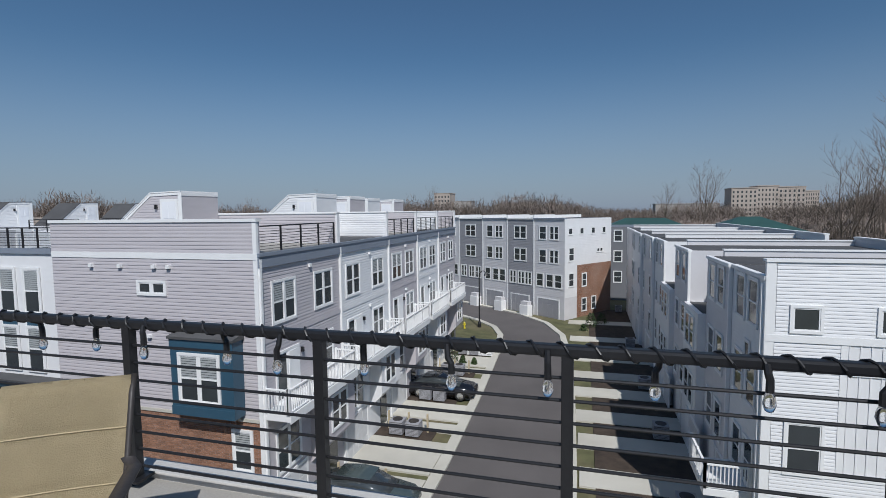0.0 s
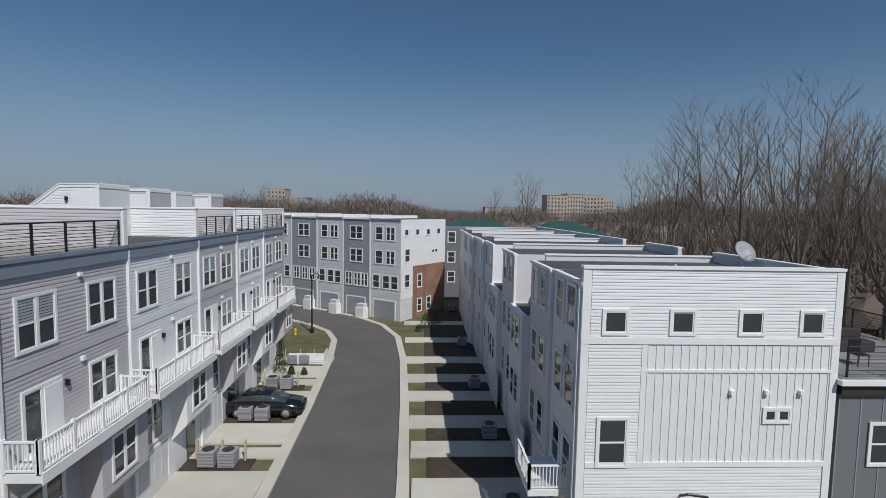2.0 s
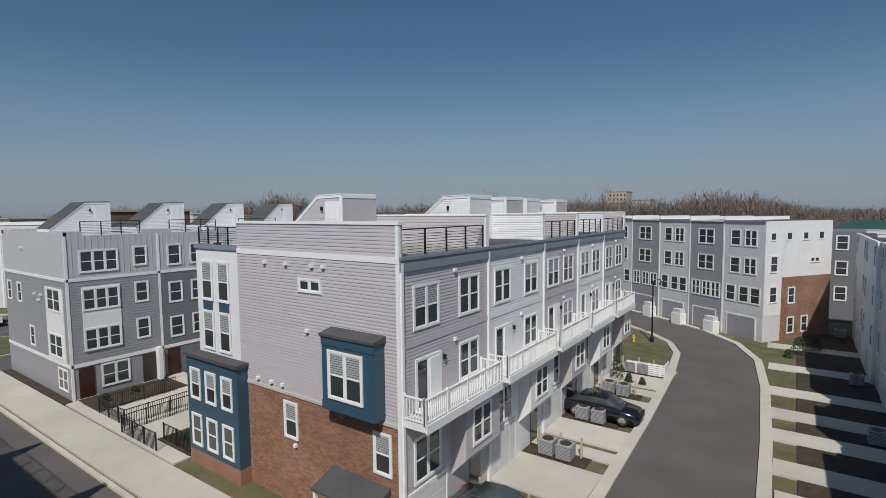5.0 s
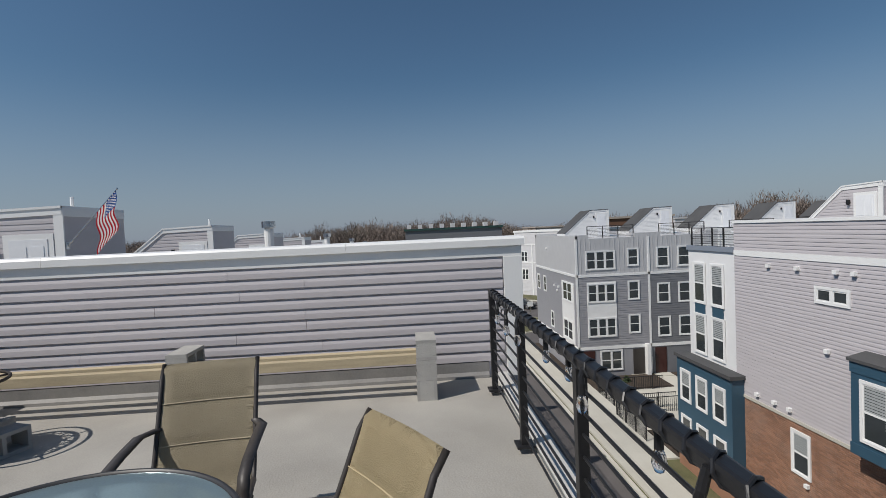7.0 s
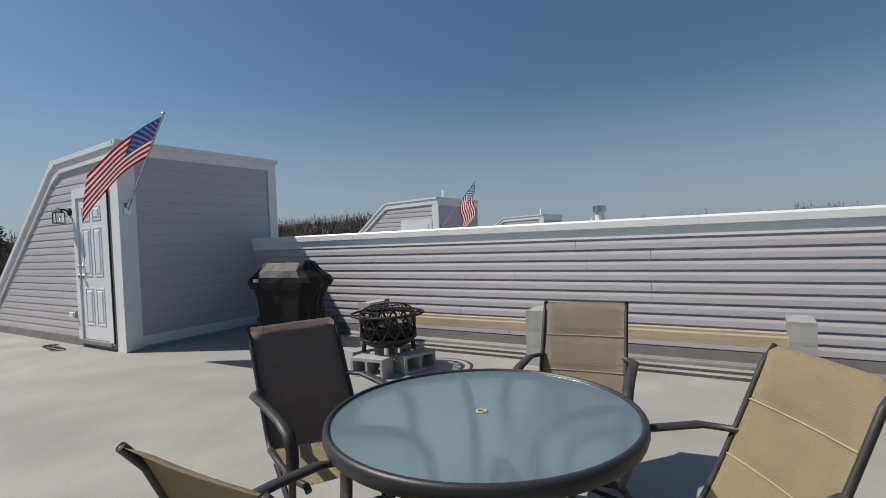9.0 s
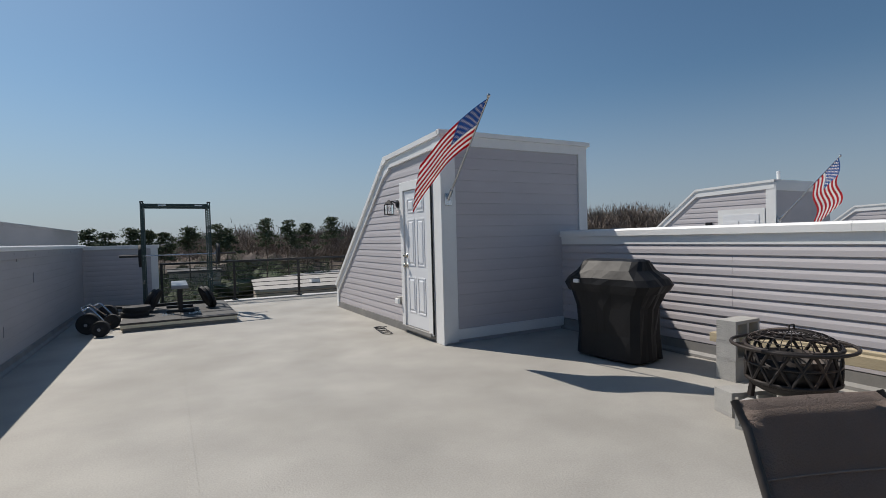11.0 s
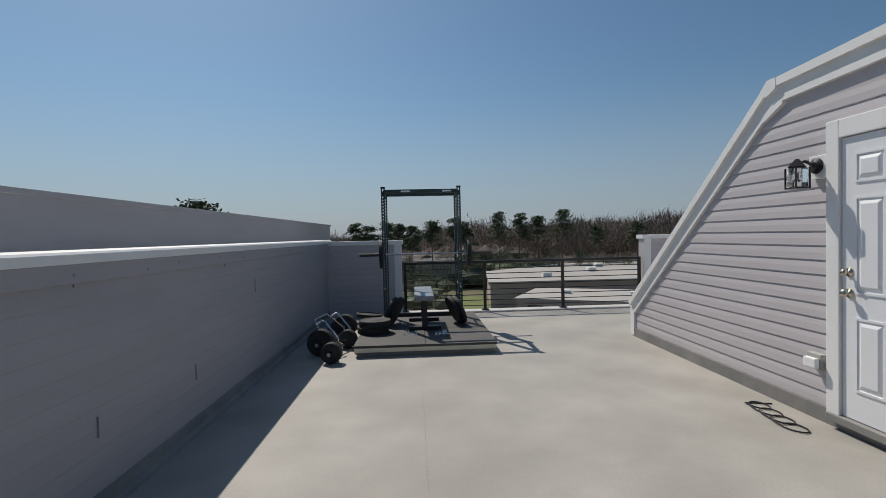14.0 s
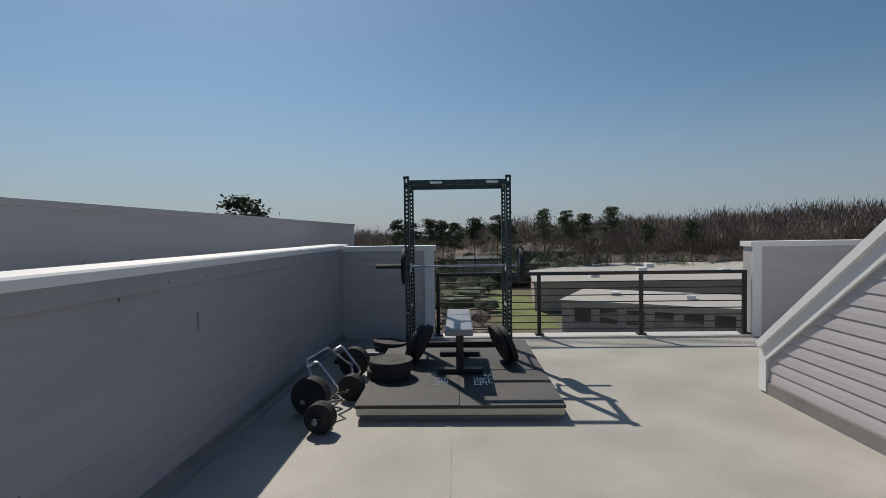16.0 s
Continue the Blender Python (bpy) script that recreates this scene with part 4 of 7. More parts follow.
curl = thing("curl_bar", (4.15, -4.1, 0.0), "loaded curl bar with bent steel grip on the floor", "barbell")
a, b = Vector((4.18, -3.68, 0.13)), Vector((4.08, -4.6, 0.13))
d = b - a
part("bar", rod([a, a + d * 0.25, a + d * 0.38 + Vector((0.06, 0, 0.02)), a + d * 0.5 + Vector((-0.04, 0, 0)), a + d * 0.62 + Vector((0.06, 0, 0.02)), a + d * 0.75, b], 0.0135, 10), M_BRASS, curl, smooth=True)
ang = math.degrees(math.atan2(d.y, d.x))
for q in (0.02, 0.06, 0.10, 0.90, 0.94, 0.98):
    c = a + d * q
    placed("plate", PLATE_S, pose(c.x, c.y, 0.127, 0, 0, ang), curl)
for q in (-0.02, 1.02):
    c = a + d * q
    part("sleeve", rod([c - d.normalized() * 0.06, c + d.normalized() * 0.06], 0.025, 12), M_STEEL, curl)
trap = thing("hex_bar", (4.3, -4.75, 0.0), "steel hex bar loaded with black plates, tilted by the wall", "barbell")
a, b = Vector((4.38, -4.12, 0.17)), Vector((4.22, -5.38, 0.17))
d = (b - a).normalized()
n = Vector((-d.y, d.x, 0))
c = (a + b) / 2
lift = (n * 0.62 + Vector((0, 0, 0.78))).normalized()
off = d.cross(lift)
if off.z < 0:
    off = -off
hexa = [c + d * u + lift * v for u, v in ((-0.48, 0), (-0.27, 0.30), (0.27, 0.30), (0.48, 0), (0.27, -0.18), (-0.27, -0.18), (-0.48, 0))]
part("frame", rod(hexa, 0.013, 10), M_STEEL, trap)
for s in (-1, 1):
    g = c + d * 0.33 * s
    part("grip", rod([g + lift * 0.24, g + lift * 0.22 + off * 0.10, g + lift * 0.19 + off * 0.115, g - lift * 0.09 + off * 0.115, g - lift * 0.12 + off * 0.10, g - lift * 0.13], 0.016, 10), M_STEEL, trap, smooth=True)
    part("sleeve", rod([c + d * 0.48 * s, c + d * 0.78 * s], 0.025, 12), M_STEEL, trap)
    for q in (0.56, 0.60, 0.64):
        e = c + d * q * s
        placed("plate", PLATE_M, pose(e.x, e.y, 0.17, 0, 0, math.degrees(math.atan2(d.y, d.x))), trap)

# ---- the houses around ----
M_FASCIA = mat("slate_blue_trim", (0.22, 0.25, 0.30), 0.5, var=0.05, scale=2)
M_DOORR = mat("dark_red_door", (0.05, 0.016, 0.013), 0.4, var=0.1, scale=3)
M_BLIND = mat("window_blind", (0.36, 0.38, 0.38), 0.6, var=0.05, scale=4)
M_GARAGE = mat("garage_door_paint", (0.62, 0.62, 0.62), 0.5, var=0.04, scale=2)
M_MULCH = mat("brown_mulch", (0.05, 0.036, 0.026), 0.95, var=0.5, scale=2, fine=25, bump=0.6)
M_BARK = mat("grey_bark", (0.135, 0.108, 0.086), 0.95, var=0.3, scale=2, fine=20, bump=0.4, rand=0.1)
M_TWIG = mat("winter_twigs", (0.19, 0.15, 0.125), 0.95, var=0.3, scale=1, rand=0.2, bump=0)
M_PINE = mat("pine_needles", (0.085, 0.108, 0.06), 0.9, var=0.4, scale=0.6, rand=0.3, bump=0)
M_SHRUB = mat("evergreen_leaf", (0.045, 0.075, 0.025), 0.9, var=0.4, scale=2, rand=0.35, bump=0)
M_CAR = mat("black_car_paint", (0.012, 0.013, 0.017), 0.12, metal=0.2, var=0.1, scale=4, bump=0, spec=0.8)
M_CARG = mat("grey_green_car_paint", (0.10, 0.13, 0.13), 0.15, metal=0.4, var=0.1, scale=4, bump=0, spec=0.8)
M_TYRE = mat("tyre_rubber", (0.02, 0.02, 0.02), 0.85, var=0.2, scale=8)
M_GREENROOF = mat("green_metal_roof", (0.03, 0.075, 0.066), 0.5, var=0.15, scale=0.3)
M_TAN = mat("tan_render", (0.42, 0.36, 0.31), 0.8, var=0.1, scale=0.2)
M_HAZE = mat("pale_far_roof", (0.36, 0.34, 0.315), 0.8, var=0.15, scale=0.05, fine=1)
M_YELLOW = mat("yellow_paint", (0.6, 0.5, 0.03), 0.4, var=0.1, scale=8)
M_GREYB = mat("batten_light_grey", (0.50, 0.50, 0.51), 0.5, var=0.05, scale=1.5)

WIN = {}


def ring(b, x0, x1, z0, z1, c, y0, y1):
    """A picture-frame moulding of one piece, c wide, inside the given bounds."""
    o = [(x0, z0), (x1, z0), (x1, z1), (x0, z1)]
    n = [(x0 + c, z0 + c), (x1 - c, z0 + c), (x1 - c, z1 - c), (x0 + c, z1 - c)]
    v = [[b.verts.new((x, y, z)) for x, z in q] for q, y in ((o, y0), (o, y1), (n, y1), (n, y0))]
    for k in range(4):
        m = (k + 1) % 4
        for a, d in ((0, 1), (1, 2), (2, 3)):
            b.faces.new((v[a][k], v[d][k], v[d][m], v[a][m]))


def window_meshes(w, h, cols, sash):
    key = (round(w, 2), round(h, 2), cols, sash)
    if key not in WIN:
        b = bmesh.new()
        c, o, s = 0.10, 0.05, 0.045
        ring(b, -c, w + c, -c, h + c, c, 0.0, o)
        for k in range(1, cols):
            x = w * k / cols
            bx(b, x - 0.05, x + 0.05, 0.0, o - 0.006, 0, h)
        bmesh.ops.recalc_face_normals(b, faces=b.faces[:])
        sashes, panes = [], []
        for k in range(cols):
            x0, x1 = w * k / cols, w * (k + 1) / cols
            x0, x1 = x0 + (0.05 if k else 0), x1 - (0.05 if k < cols - 1 else 0)
            q = bmesh.new()
            ring(q, x0, x1, 0, h, s, 0.003, o - 0.018)
            if sash:
                bx(q, x0 + s, x1 - s, 0.003, o - 0.014, h * 0.5 - 0.03, h * 0.5 + 0.03)
            bmesh.ops.recalc_face_normals(q, faces=q.faces[:])
            sashes.append(mesh_of("sash", q, M_WHITE))
            q = bmesh.new()
            bx(q, x0 + s * 0.8, x1 - s * 0.8, 0.004, 0.014, s * 0.8, h - s * 0.8)
            panes.append(mesh_of("pane", q, M_GLASS_DARK))
        q = bmesh.new()
        n = max(3, int(h * 0.45 / 0.08))
        for k in range(n):
            z = h * 0.5 + (h * 0.5 - s) * k / n
            bx(q, s, w - s, 0.0145, 0.019, z + 0.01, z + (h * 0.5 - s) / n - 0.012)
        WIN[key] = mesh_of("window", b, M_WHITE), sashes, panes, mesh_of("blind", q, M_BLIND)
    return WIN[key]


wrnd = random.Random(5)


def window(parent, f, x, z, w, h, cols=1, sash=True, blind=0.0):
    """A window on the wall of frame f: x along the wall, z the sill's height."""
    me, sashes, panes, bl = window_meshes(w, h, cols, sash)
    m = f @ Matrix.Translation((x, 0.016, z))
    win = placed("window", me, m, parent)
    for p in sashes:
        placed("sash", p, m, win)
    for p in panes:
        placed("pane", p, m, win)
    if wrnd.random() < blind:
        tagged(placed("blind", bl, m, win), kind="stuff")
    return win


def fbox(parent, name, f, x0, x1, y0, y1, z0, z1, material, label=""):
    return part(name, box(x0, x1, y0, y1, z0, z1, m=f), material, parent, label)


def siding(parent, f, x0, x1, z0, z1, material, step=0.14, out=0.022):
    g = f @ Matrix.Translation((x0, 0, 0))
    return tagged(part("siding", courses(g, x1 - x0, z0, z1, step, out), material, parent), kind="stuff")


def battens(parent, f, x0, x1, z0, z1, material, step=0.3):
    n = round((x1 - x0) / step)
    for i in range(n + 1):
        x = x0 + (x1 - x0) * i / n
        part("batten", box(x - 0.02, x + 0.02, 0.0, 0.02, z0, z1, m=f), material, parent)


def bricks(parent, f, x0, x1, z0, z1):
    """Running-bond brickwork, each brick proud of the joints."""
    verts, faces = [], []
    n = int((z1 - z0) / 0.075)
    for r in range(n):
        z = z0 + r * 0.075
        x = x0 - (0.11 if r % 2 else 0.0)
        while x < x1:
            a, b = max(x, x0) + 0.004, min(x + 0.21, x1)
            if b - a > 0.03:
                k = len(verts)
                o = 0.014
                for q in ((a, 0, z), (b, 0, z), (b, 0, z + 0.065), (a, 0, z + 0.065), (a + 0.002, o, z + 0.002), (b - 0.002, o, z + 0.002), (b - 0.002, o, z + 0.063), (a + 0.002, o, z + 0.063)):
                    verts.append(f @ Vector(q))
                faces += [(k + 4, k + 7, k + 6, k + 5), (k, k + 4, k + 5, k + 1), (k + 1, k + 5, k + 6, k + 2), (k + 2, k + 6, k + 7, k + 3), (k + 3, k + 7, k + 4, k)]
            x += 0.22
    me = bpy.data.meshes.new("brickwork")
    me.from_pydata(verts, [], faces)
    me.materials.append(M_BRICK)
    ob = link(new("brickwork", me), parent)
    return tagged(ob, "red running bond brickwork", kind="stuff")


def small_railing(parent, p0, p1, z, h=1.0, n=5, bars=7, material=None):
    material = material or M_BLACK
    p0, p1 = Vector((*p0, z)), Vector((*p1, z))
    for i in range(n + 1):
        p = p0.lerp(p1, i / n)
        part("railing_post", box(p.x - 0.03, p.x + 0.03, p.y - 0.03, p.y + 0.03, z, z + h), material, parent)
    part("top_rail", rod([p0 + Vector((0, 0, h)), p1 + Vector((0, 0, h))], 0.03, 6), material, parent)
    for k in range(bars):
        q = Vector((0, 0, 0.12 + k * (h - 0.2) / bars))
        part("railing_bar", rod([p0 + q, p1 + q], 0.011, 5), material, parent)


BALUSTER = mesh_of("baluster", box(-0.018, 0.018, -0.018, 0.018, 0.08, 0.91), M_WHITE)


def picket_run(parent, p0, p1, z, h=0.95):
    """White balusters between posts, under a moulded handrail."""
    p0, p1 = Vector((*p0, z)), Vector((*p1, z))
    d = p1 - p0
    n = max(1, round(d.length / 1.6))
    for i in range(n + 1):
        p = p0 + d * i / n
        part("baluster_post", box(p.x - 0.05, p.x + 0.05, p.y - 0.05, p.y + 0.05, z, z + h + 0.05), M_WHITE, parent)
    k = max(2, round(d.length / 0.13))
    for i in range(1, k):
        placed("baluster", BALUSTER, Matrix.Translation(p0 + d * i / k), parent)
    u = d.normalized()
    f = wall_frame(p0, u)
    part("handrail", box(0, d.length, -0.045, 0.045, h - 0.05, h, m=f), M_WHITE, parent)
    part("bottom_rail", box(0, d.length, -0.03, 0.03, 0.05, 0.1, m=f), M_WHITE, parent)


def garage_door(parent, f, x0, w, h, material):
    g = fbox(parent, "garage_door", f, x0, x0 + w, 0.0, 0.03, G, G + h, material)
    for k in range(4):
        for j in range(4):
            a = x0 + 0.08 + j * (w - 0.1) / 4
            z = G + 0.08 + k * (h - 0.06) / 4
            fbox(g, "door_panel", f, a, a + (w - 0.1) / 4 - 0.06, 0.03, 0.042, z, z + (h - 0.06) / 4 - 0.07, material)
    for a, b, z0, z1 in ((x0 - 0.12, x0, G, G + h + 0.12), (x0 + w, x0 + w + 0.12, G, G + h + 0.12), (x0, x0 + w, G + h, G + h + 0.12)):
        fbox(g, "door_trim", f, a, b, 0.0, 0.05, z0, z1, M_WHITE)


def roof_hut(parent, f, x1, w, z, top=2.55, run=4.6, material=None, slope_material=None):
    """A stair hut on a flat roof: its door side lies on f, the tall end at x1, the slope falls towards smaller x."""
    material = material or M_VINYL
    poly = [(x1, z), (x1, z + top), (x1 - 1.8, z + top - 0.05), (x1 - run, z + 0.4), (x1 - run, z)]
    b = prism(poly, "y", -w, 0)
    b.transform(f)
    h = part("stair_hut", b, material, parent)
    for (a, c), (d, e) in ((poly[1], poly[2]), (poly[2], poly[3])):
        q = prism([(a, c + 0.04), (d, e + 0.04), (d, e - 0.14), (a, c - 0.14)], "y", -0.01, 0.03)
        q.transform(f)
        part("rake_trim", q, M_WHITE, h)
        q = prism([(a, c + 0.05), (d, e + 0.05), (d, e), (a, c)], "y", -w - 0.05, 0.05)
        q.transform(f)
        part("hut_roof", q, slope_material or M_WHITE, h)
    lo = x1 - run

    def left(zz):
        return lo + 0.15 + max(0.0, (zz - z - 0.25) / (top - 0.45) * (run - 1.8))
    part("siding", courses(f, 0, z + 0.1, z + top - 0.2, 0.125, 0.014, left, lambda zz: x1 - 0.18), material, h)
    fbox(h, "corner_trim", f, x1 - 0.18, x1 + 0.02, -0.01, 0.025, z, z + top, M_WHITE)
    fbox(h, "corner_trim", f, x1, x1 + 0.022, -w, -0.01, z + top - 0.18, z + top, M_WHITE)
    d = fbox(h, "hut_door", f, x1 - 1.12, x1 - 0.32, 0.0, 0.045, z + 0.1, z + 2.1, M_DOOR)
    fbox(h, "door_frame", f, x1 - 1.24, x1 - 0.20, 0.0, 0.035, z + 0.08, z + 2.22, M_WHITE)
    for k in (0, 1):
        fbox(h, "door_panel", f, x1 - 1.04 + 0.36 * k, x1 - 0.76 + 0.36 * k, 0.045, 0.055, z + 1.3, z + 1.95, M_DOOR)
    fbox(h, "hut_lamp", f, x1 - 1.5, x1 - 1.4, 0.0, 0.12, z + 1.75, z + 1.95, M_BLACK)
    return h


# row A: five townhouses along the lane, their garages to the east
AX = -8.05
Y_A = (21.7, 28.05, 34.4, 39.9, 45.3, 51.0)
for i in range(5):
    y0, y1 = Y_A[i], Y_A[i + 1]
    w = y1 - y0
    skin = (M_VINYL, M_WSIDE)[i % 2]
    t = thing("townhouse", (-13, (y0 + y1) / 2, G), ("grey vinyl sided townhouse with white balcony and roof terrace", "white vinyl sided townhouse with white balcony and roof terrace")[i % 2], "townhouse", "row of townhouses across the street")
    part("wall", box(-18.1, AX, y0 + 0.001, y1 - 0.001, G, 0.1), skin, t)
    part("wall", box(-21.8, -18.1, y0 + 0.001, y1 - 0.001, G, 0.05), M_WSIDE, t)
    part("roof", box(-18.1, AX - 0.2, y0 + 0.2, y1 - 0.2, 0.1, 0.12), M_ROOF_D if i % 2 else M_MEMBRANE, t)
    f = wall_frame((AX, y0, 0), (0, 1))
    siding(t, f, 0.16, w - 0.02, -5.9, -0.42, skin)
    siding(t, f, 0.16, w - 0.02, G + 2.5, -5.95, skin)
    fbox(t, "fascia", f, 0.0, w, 0.0, 0.10, -0.42, 0.0, M_FASCIA)
    fbox(t, "roof_edge", f, -0.02, w + 0.02, 0.0, 0.14, 0.0, 0.13, M_FASCIA)
    fbox(t, "belt_trim", f, 0.16, w, 0.0, 0.04, -3.35, -3.12, skin)
    fbox(t, "downspout", f, 0.02, 0.14, 0.0, 0.11, G, -0.1, M_WHITE)
    a, b = (0.85, 4.0) if i == 0 else (0.75, w - 2.35)
    for x in (a, b):
        window(t, f, x, -2.65, 1.5, 1.55, 2, blind=0.65)
    window(t, f, b, -5.5, 1.45, 1.5, 2, blind=0.65)
    dr = window(t, f, a + 0.1, -5.88, 1.5, 1.9, 2, sash=False)
    fbox(dr, "door_leaf", f, a + 0.88, a + 1.58, 0.05, 0.09, -5.86, -4.02, M_WHITE)
    fbox(t, "wall_light", f, a + 1.85, a + 1.95, 0.0, 0.14, -4.3, -4.1, M_BLACK)
    # dividing wall and terrace
    if i < 5:
        yd = y1
        part("party_wall", box(-18.0, AX + 0.02, yd - 0.12, yd + 0.12, 0.1, 1.55), M_WSIDE, t)
        siding(t, wall_frame((-17.9, yd - 0.12, 0), (1, 0)), 0, 9.8, 0.16, 1.5, M_WSIDE if i % 2 else M_VINYL)
        part("party_cap", bevelled(box(-18.05, AX + 0.06, yd - 0.17, yd + 0.17, 1.55, 1.63), 0.01), M_WHITE, t)
        part("party_end", box(AX + 0.02, AX + 0.05, yd - 0.13, yd + 0.13, -0.2, 1.55), M_WHITE, t)
    if i != 1:
        small_railing(t, (AX - 0.1, y0 + 0.25), (AX - 0.1, y1 - 0.2), 0.12, 1.0, 4)
    # balcony
    proj = 1.15
    part("balcony_floor", box(AX, AX + proj, y0 + 0.05, y1 - 0.62, -6.2, -5.93), M_WHITE, t)
    part("balcony_edge", box(AX + proj, AX + proj + 0.04, y0 + 0.03, y1 - 0.6, -6.25, -5.9), M_WHITE, t)
    picket_run(t, (AX + proj - 0.06, y0 + 0.06), (AX + proj - 0.06, y1 - 0.68), -5.92)
    picket_run(t, (AX + 0.1, y1 - 0.68), (AX + proj - 0.1, y1 - 0.68), -5.92)
    picket_run(t, (AX + 0.1, y0 + 0.06), (AX + proj - 0.1, y0 + 0.06), -5.92)
    # level under the balcony: bay with slanted foot, window, garage
    window(t, f, 0.8, -8.75, 1.6, 1.7, 2)
    xb0, xb1 = w * 0.52, w - 0.15
    q = prism([(0, -6.2), (0.75, -6.2), (0.75, -8.7), (0, -9.5)], "x", xb0, xb1)
    q.transform(f)
    bay = part("bay", q, skin, t)
    siding(bay, f @ Matrix.Translation((0, 0.75, 0)), xb0, xb1, -8.65, -6.25, skin)
    window(bay, f @ Matrix.Translation((0, 0.75, 0)), xb0 + 0.6, -8.2, 1.4, 1.5, 2)
    garage_door(t, f, 0.35, 2.5, 2.15, M_GARAGE)
    fbox(t, "side_door", f, w - 1.6, w - 0.7, 0.0, 0.04, G + 0.1, G + 2.15, M_GLASS_DARK)
    for z in (-0.75, -3.7):
        fbox(t, "vent", f, w * 0.55, w * 0.55 + 0.16, 0.016, 0.12, z, z + 0.14, M_WHITE)
    fh = wall_frame((0, y1 - 2.62, 0), (1, 0))
    roof_hut(t, fh, (-14.8, -11.3, -11.9, -13.0, -13.0)[i], 2.45, 0.12, 2.55, 4.6, M_VINYL if i % 2 == 0 else M_WSIDE)
    if i == 0:
        # gable end towards the street
        s = wall_frame((-18.1, y0, 0), (1, 0))
        L = 18.1 + AX
        part("end_parapet", box(-18.1, AX, y0, y0 + 0.22, 0.1, 1.38), skin, t)
        siding(t, s, 0.0, L - 0.14, 0.12, 1.3, skin)
        siding(t, s, 0.0, L - 0.14, -6.2, -0.12, skin)
        fbox(t, "belt_trim", s, 0, L, 0.0, 0.04, -0.12, 0.12, M_WHITE)
        fbox(t, "parapet_cap", s, -0.05, L + 0.06, -0.28, 0.06, 1.30, 1.42, M_WHITE)
        fbox(t, "corner_trim", s, L - 0.14, L + 0.03, -0.1, 0.03, -6.2, 1.3, M_WHITE)
        fbox(t, "corner_trim", s, L - 0.14, L + 0.03, -0.1, 0.03, G, -6.2, M_WHITE)
        fbox(t, "brick_ledge", s, 0, L - 0.14, 0.0, 0.06, -6.32, -6.2, M_CONC)
        bricks(t, s, 0.0, L - 0.14, G, -6.33)
        window(t, s, 4.55, -1.5, 1.25, 0.42, 2, sash=False)
        for x, z in ((2.1, -0.5), (3.6, -0.5), (5.3, -0.5), (6.0, -0.5), (4.9, -3.3), (1.3, -6.0), (2.3, -6.0), (3.1, -6.0), (3.9, -8.6)):
            fbox(t, "vent", s, x, x + 0.16, 0.016, 0.14, z, z + 0.14, M_WHITE)
        bay = fbox(t, "bay", s, 6.5, 9.3, 0.0, 0.62, -6.05, -3.05, M_TEAL, "blue painted box bay")
        q = prism([(-0.02, -2.85), (0.70, -3.0), (0.70, -3.1), (-0.02, -3.1)], "x", 6.42, 9.38)
        q.transform(s)
        part("bay_roof", q, M_ROOF_D, bay)
        window(bay, s @ Matrix.Translation((0, 0.61, 0)), 6.95, -5.45, 1.7, 1.75, 2, blind=1.0)
        for z0, z1 in ((-6.05, -5.7), (-3.45, -3.1)):
            fbox(bay, "bay_trim", s, 6.48, 9.32, 0.62, 0.645, z0, z1, M_TEAL)
        window(t, s, 3.3, -8.2, 0.75, 1.5, 1, blind=1)
        window(t, s, 8.75, -8.25, 0.75, 1.5, 1, blind=1)
        q = prism([(0.0, -8.75), (1.2, -9.2), (1.2, -9.3), (0.0, -9.0)], "x", 6.3, 9.5)
        q.transform(s)
        part("porch_roof", q, M_ROOF_D, t)
        for x in (6.4, 9.4):
            fbox(t, "porch_post", s, x - 0.07, x + 0.07, 1.0, 1.14, G, -9.22, M_WHITE)
        # street corner: white upper floors over a blue bay
        g = wall_frame((-21.8, y0 - 0.002, 0), (1, 0))
        for x in (0.55, 2.0):
            window(t, g, x, -2.55, 0.85, 1.85, 1, blind=1)
            window(t, g, x, -5.1, 0.85, 1.85, 1, blind=1)
            fbox(t, "spandrel", g, x, x + 0.85, 0.0, 0.03, -3.15, -2.65, M_TEAL)
        fbox(t, "corner_cap", g, -0.05, 3.7, -0.1, 0.08, 0.0, 0.22, M_FASCIA)
        low = fbox(t, "corner_bay", g, -0.3, 4.2, 0.0, 0.6, G + 0.8, -5.55, M_TEAL, "blue painted two storey bay")
        fbox(low, "bay_roof", g, -0.4, 4.3, 0.0, 0.72, -5.55, -5.38, M_ROOF_D)
        for x in (0.15, 1.55, 2.95):
            window(low, g @ Matrix.Translation((0, 0.59, 0)), x, -7.65, 0.75, 1.45, 1, blind=1)
            window(low, g @ Matrix.Translation((0, 0.59, 0)), x, -10.1, 0.75, 1.5, 1)
        fbox(low, "bay_foot", g, -0.3, 4.2, 0.0, 0.6, G, G + 0.8, M_BRICK)
        small_railing(t, (-21.7, y0 + 0.15), (-18.2, y0 + 0.15), 0.1, 1.0, 4)

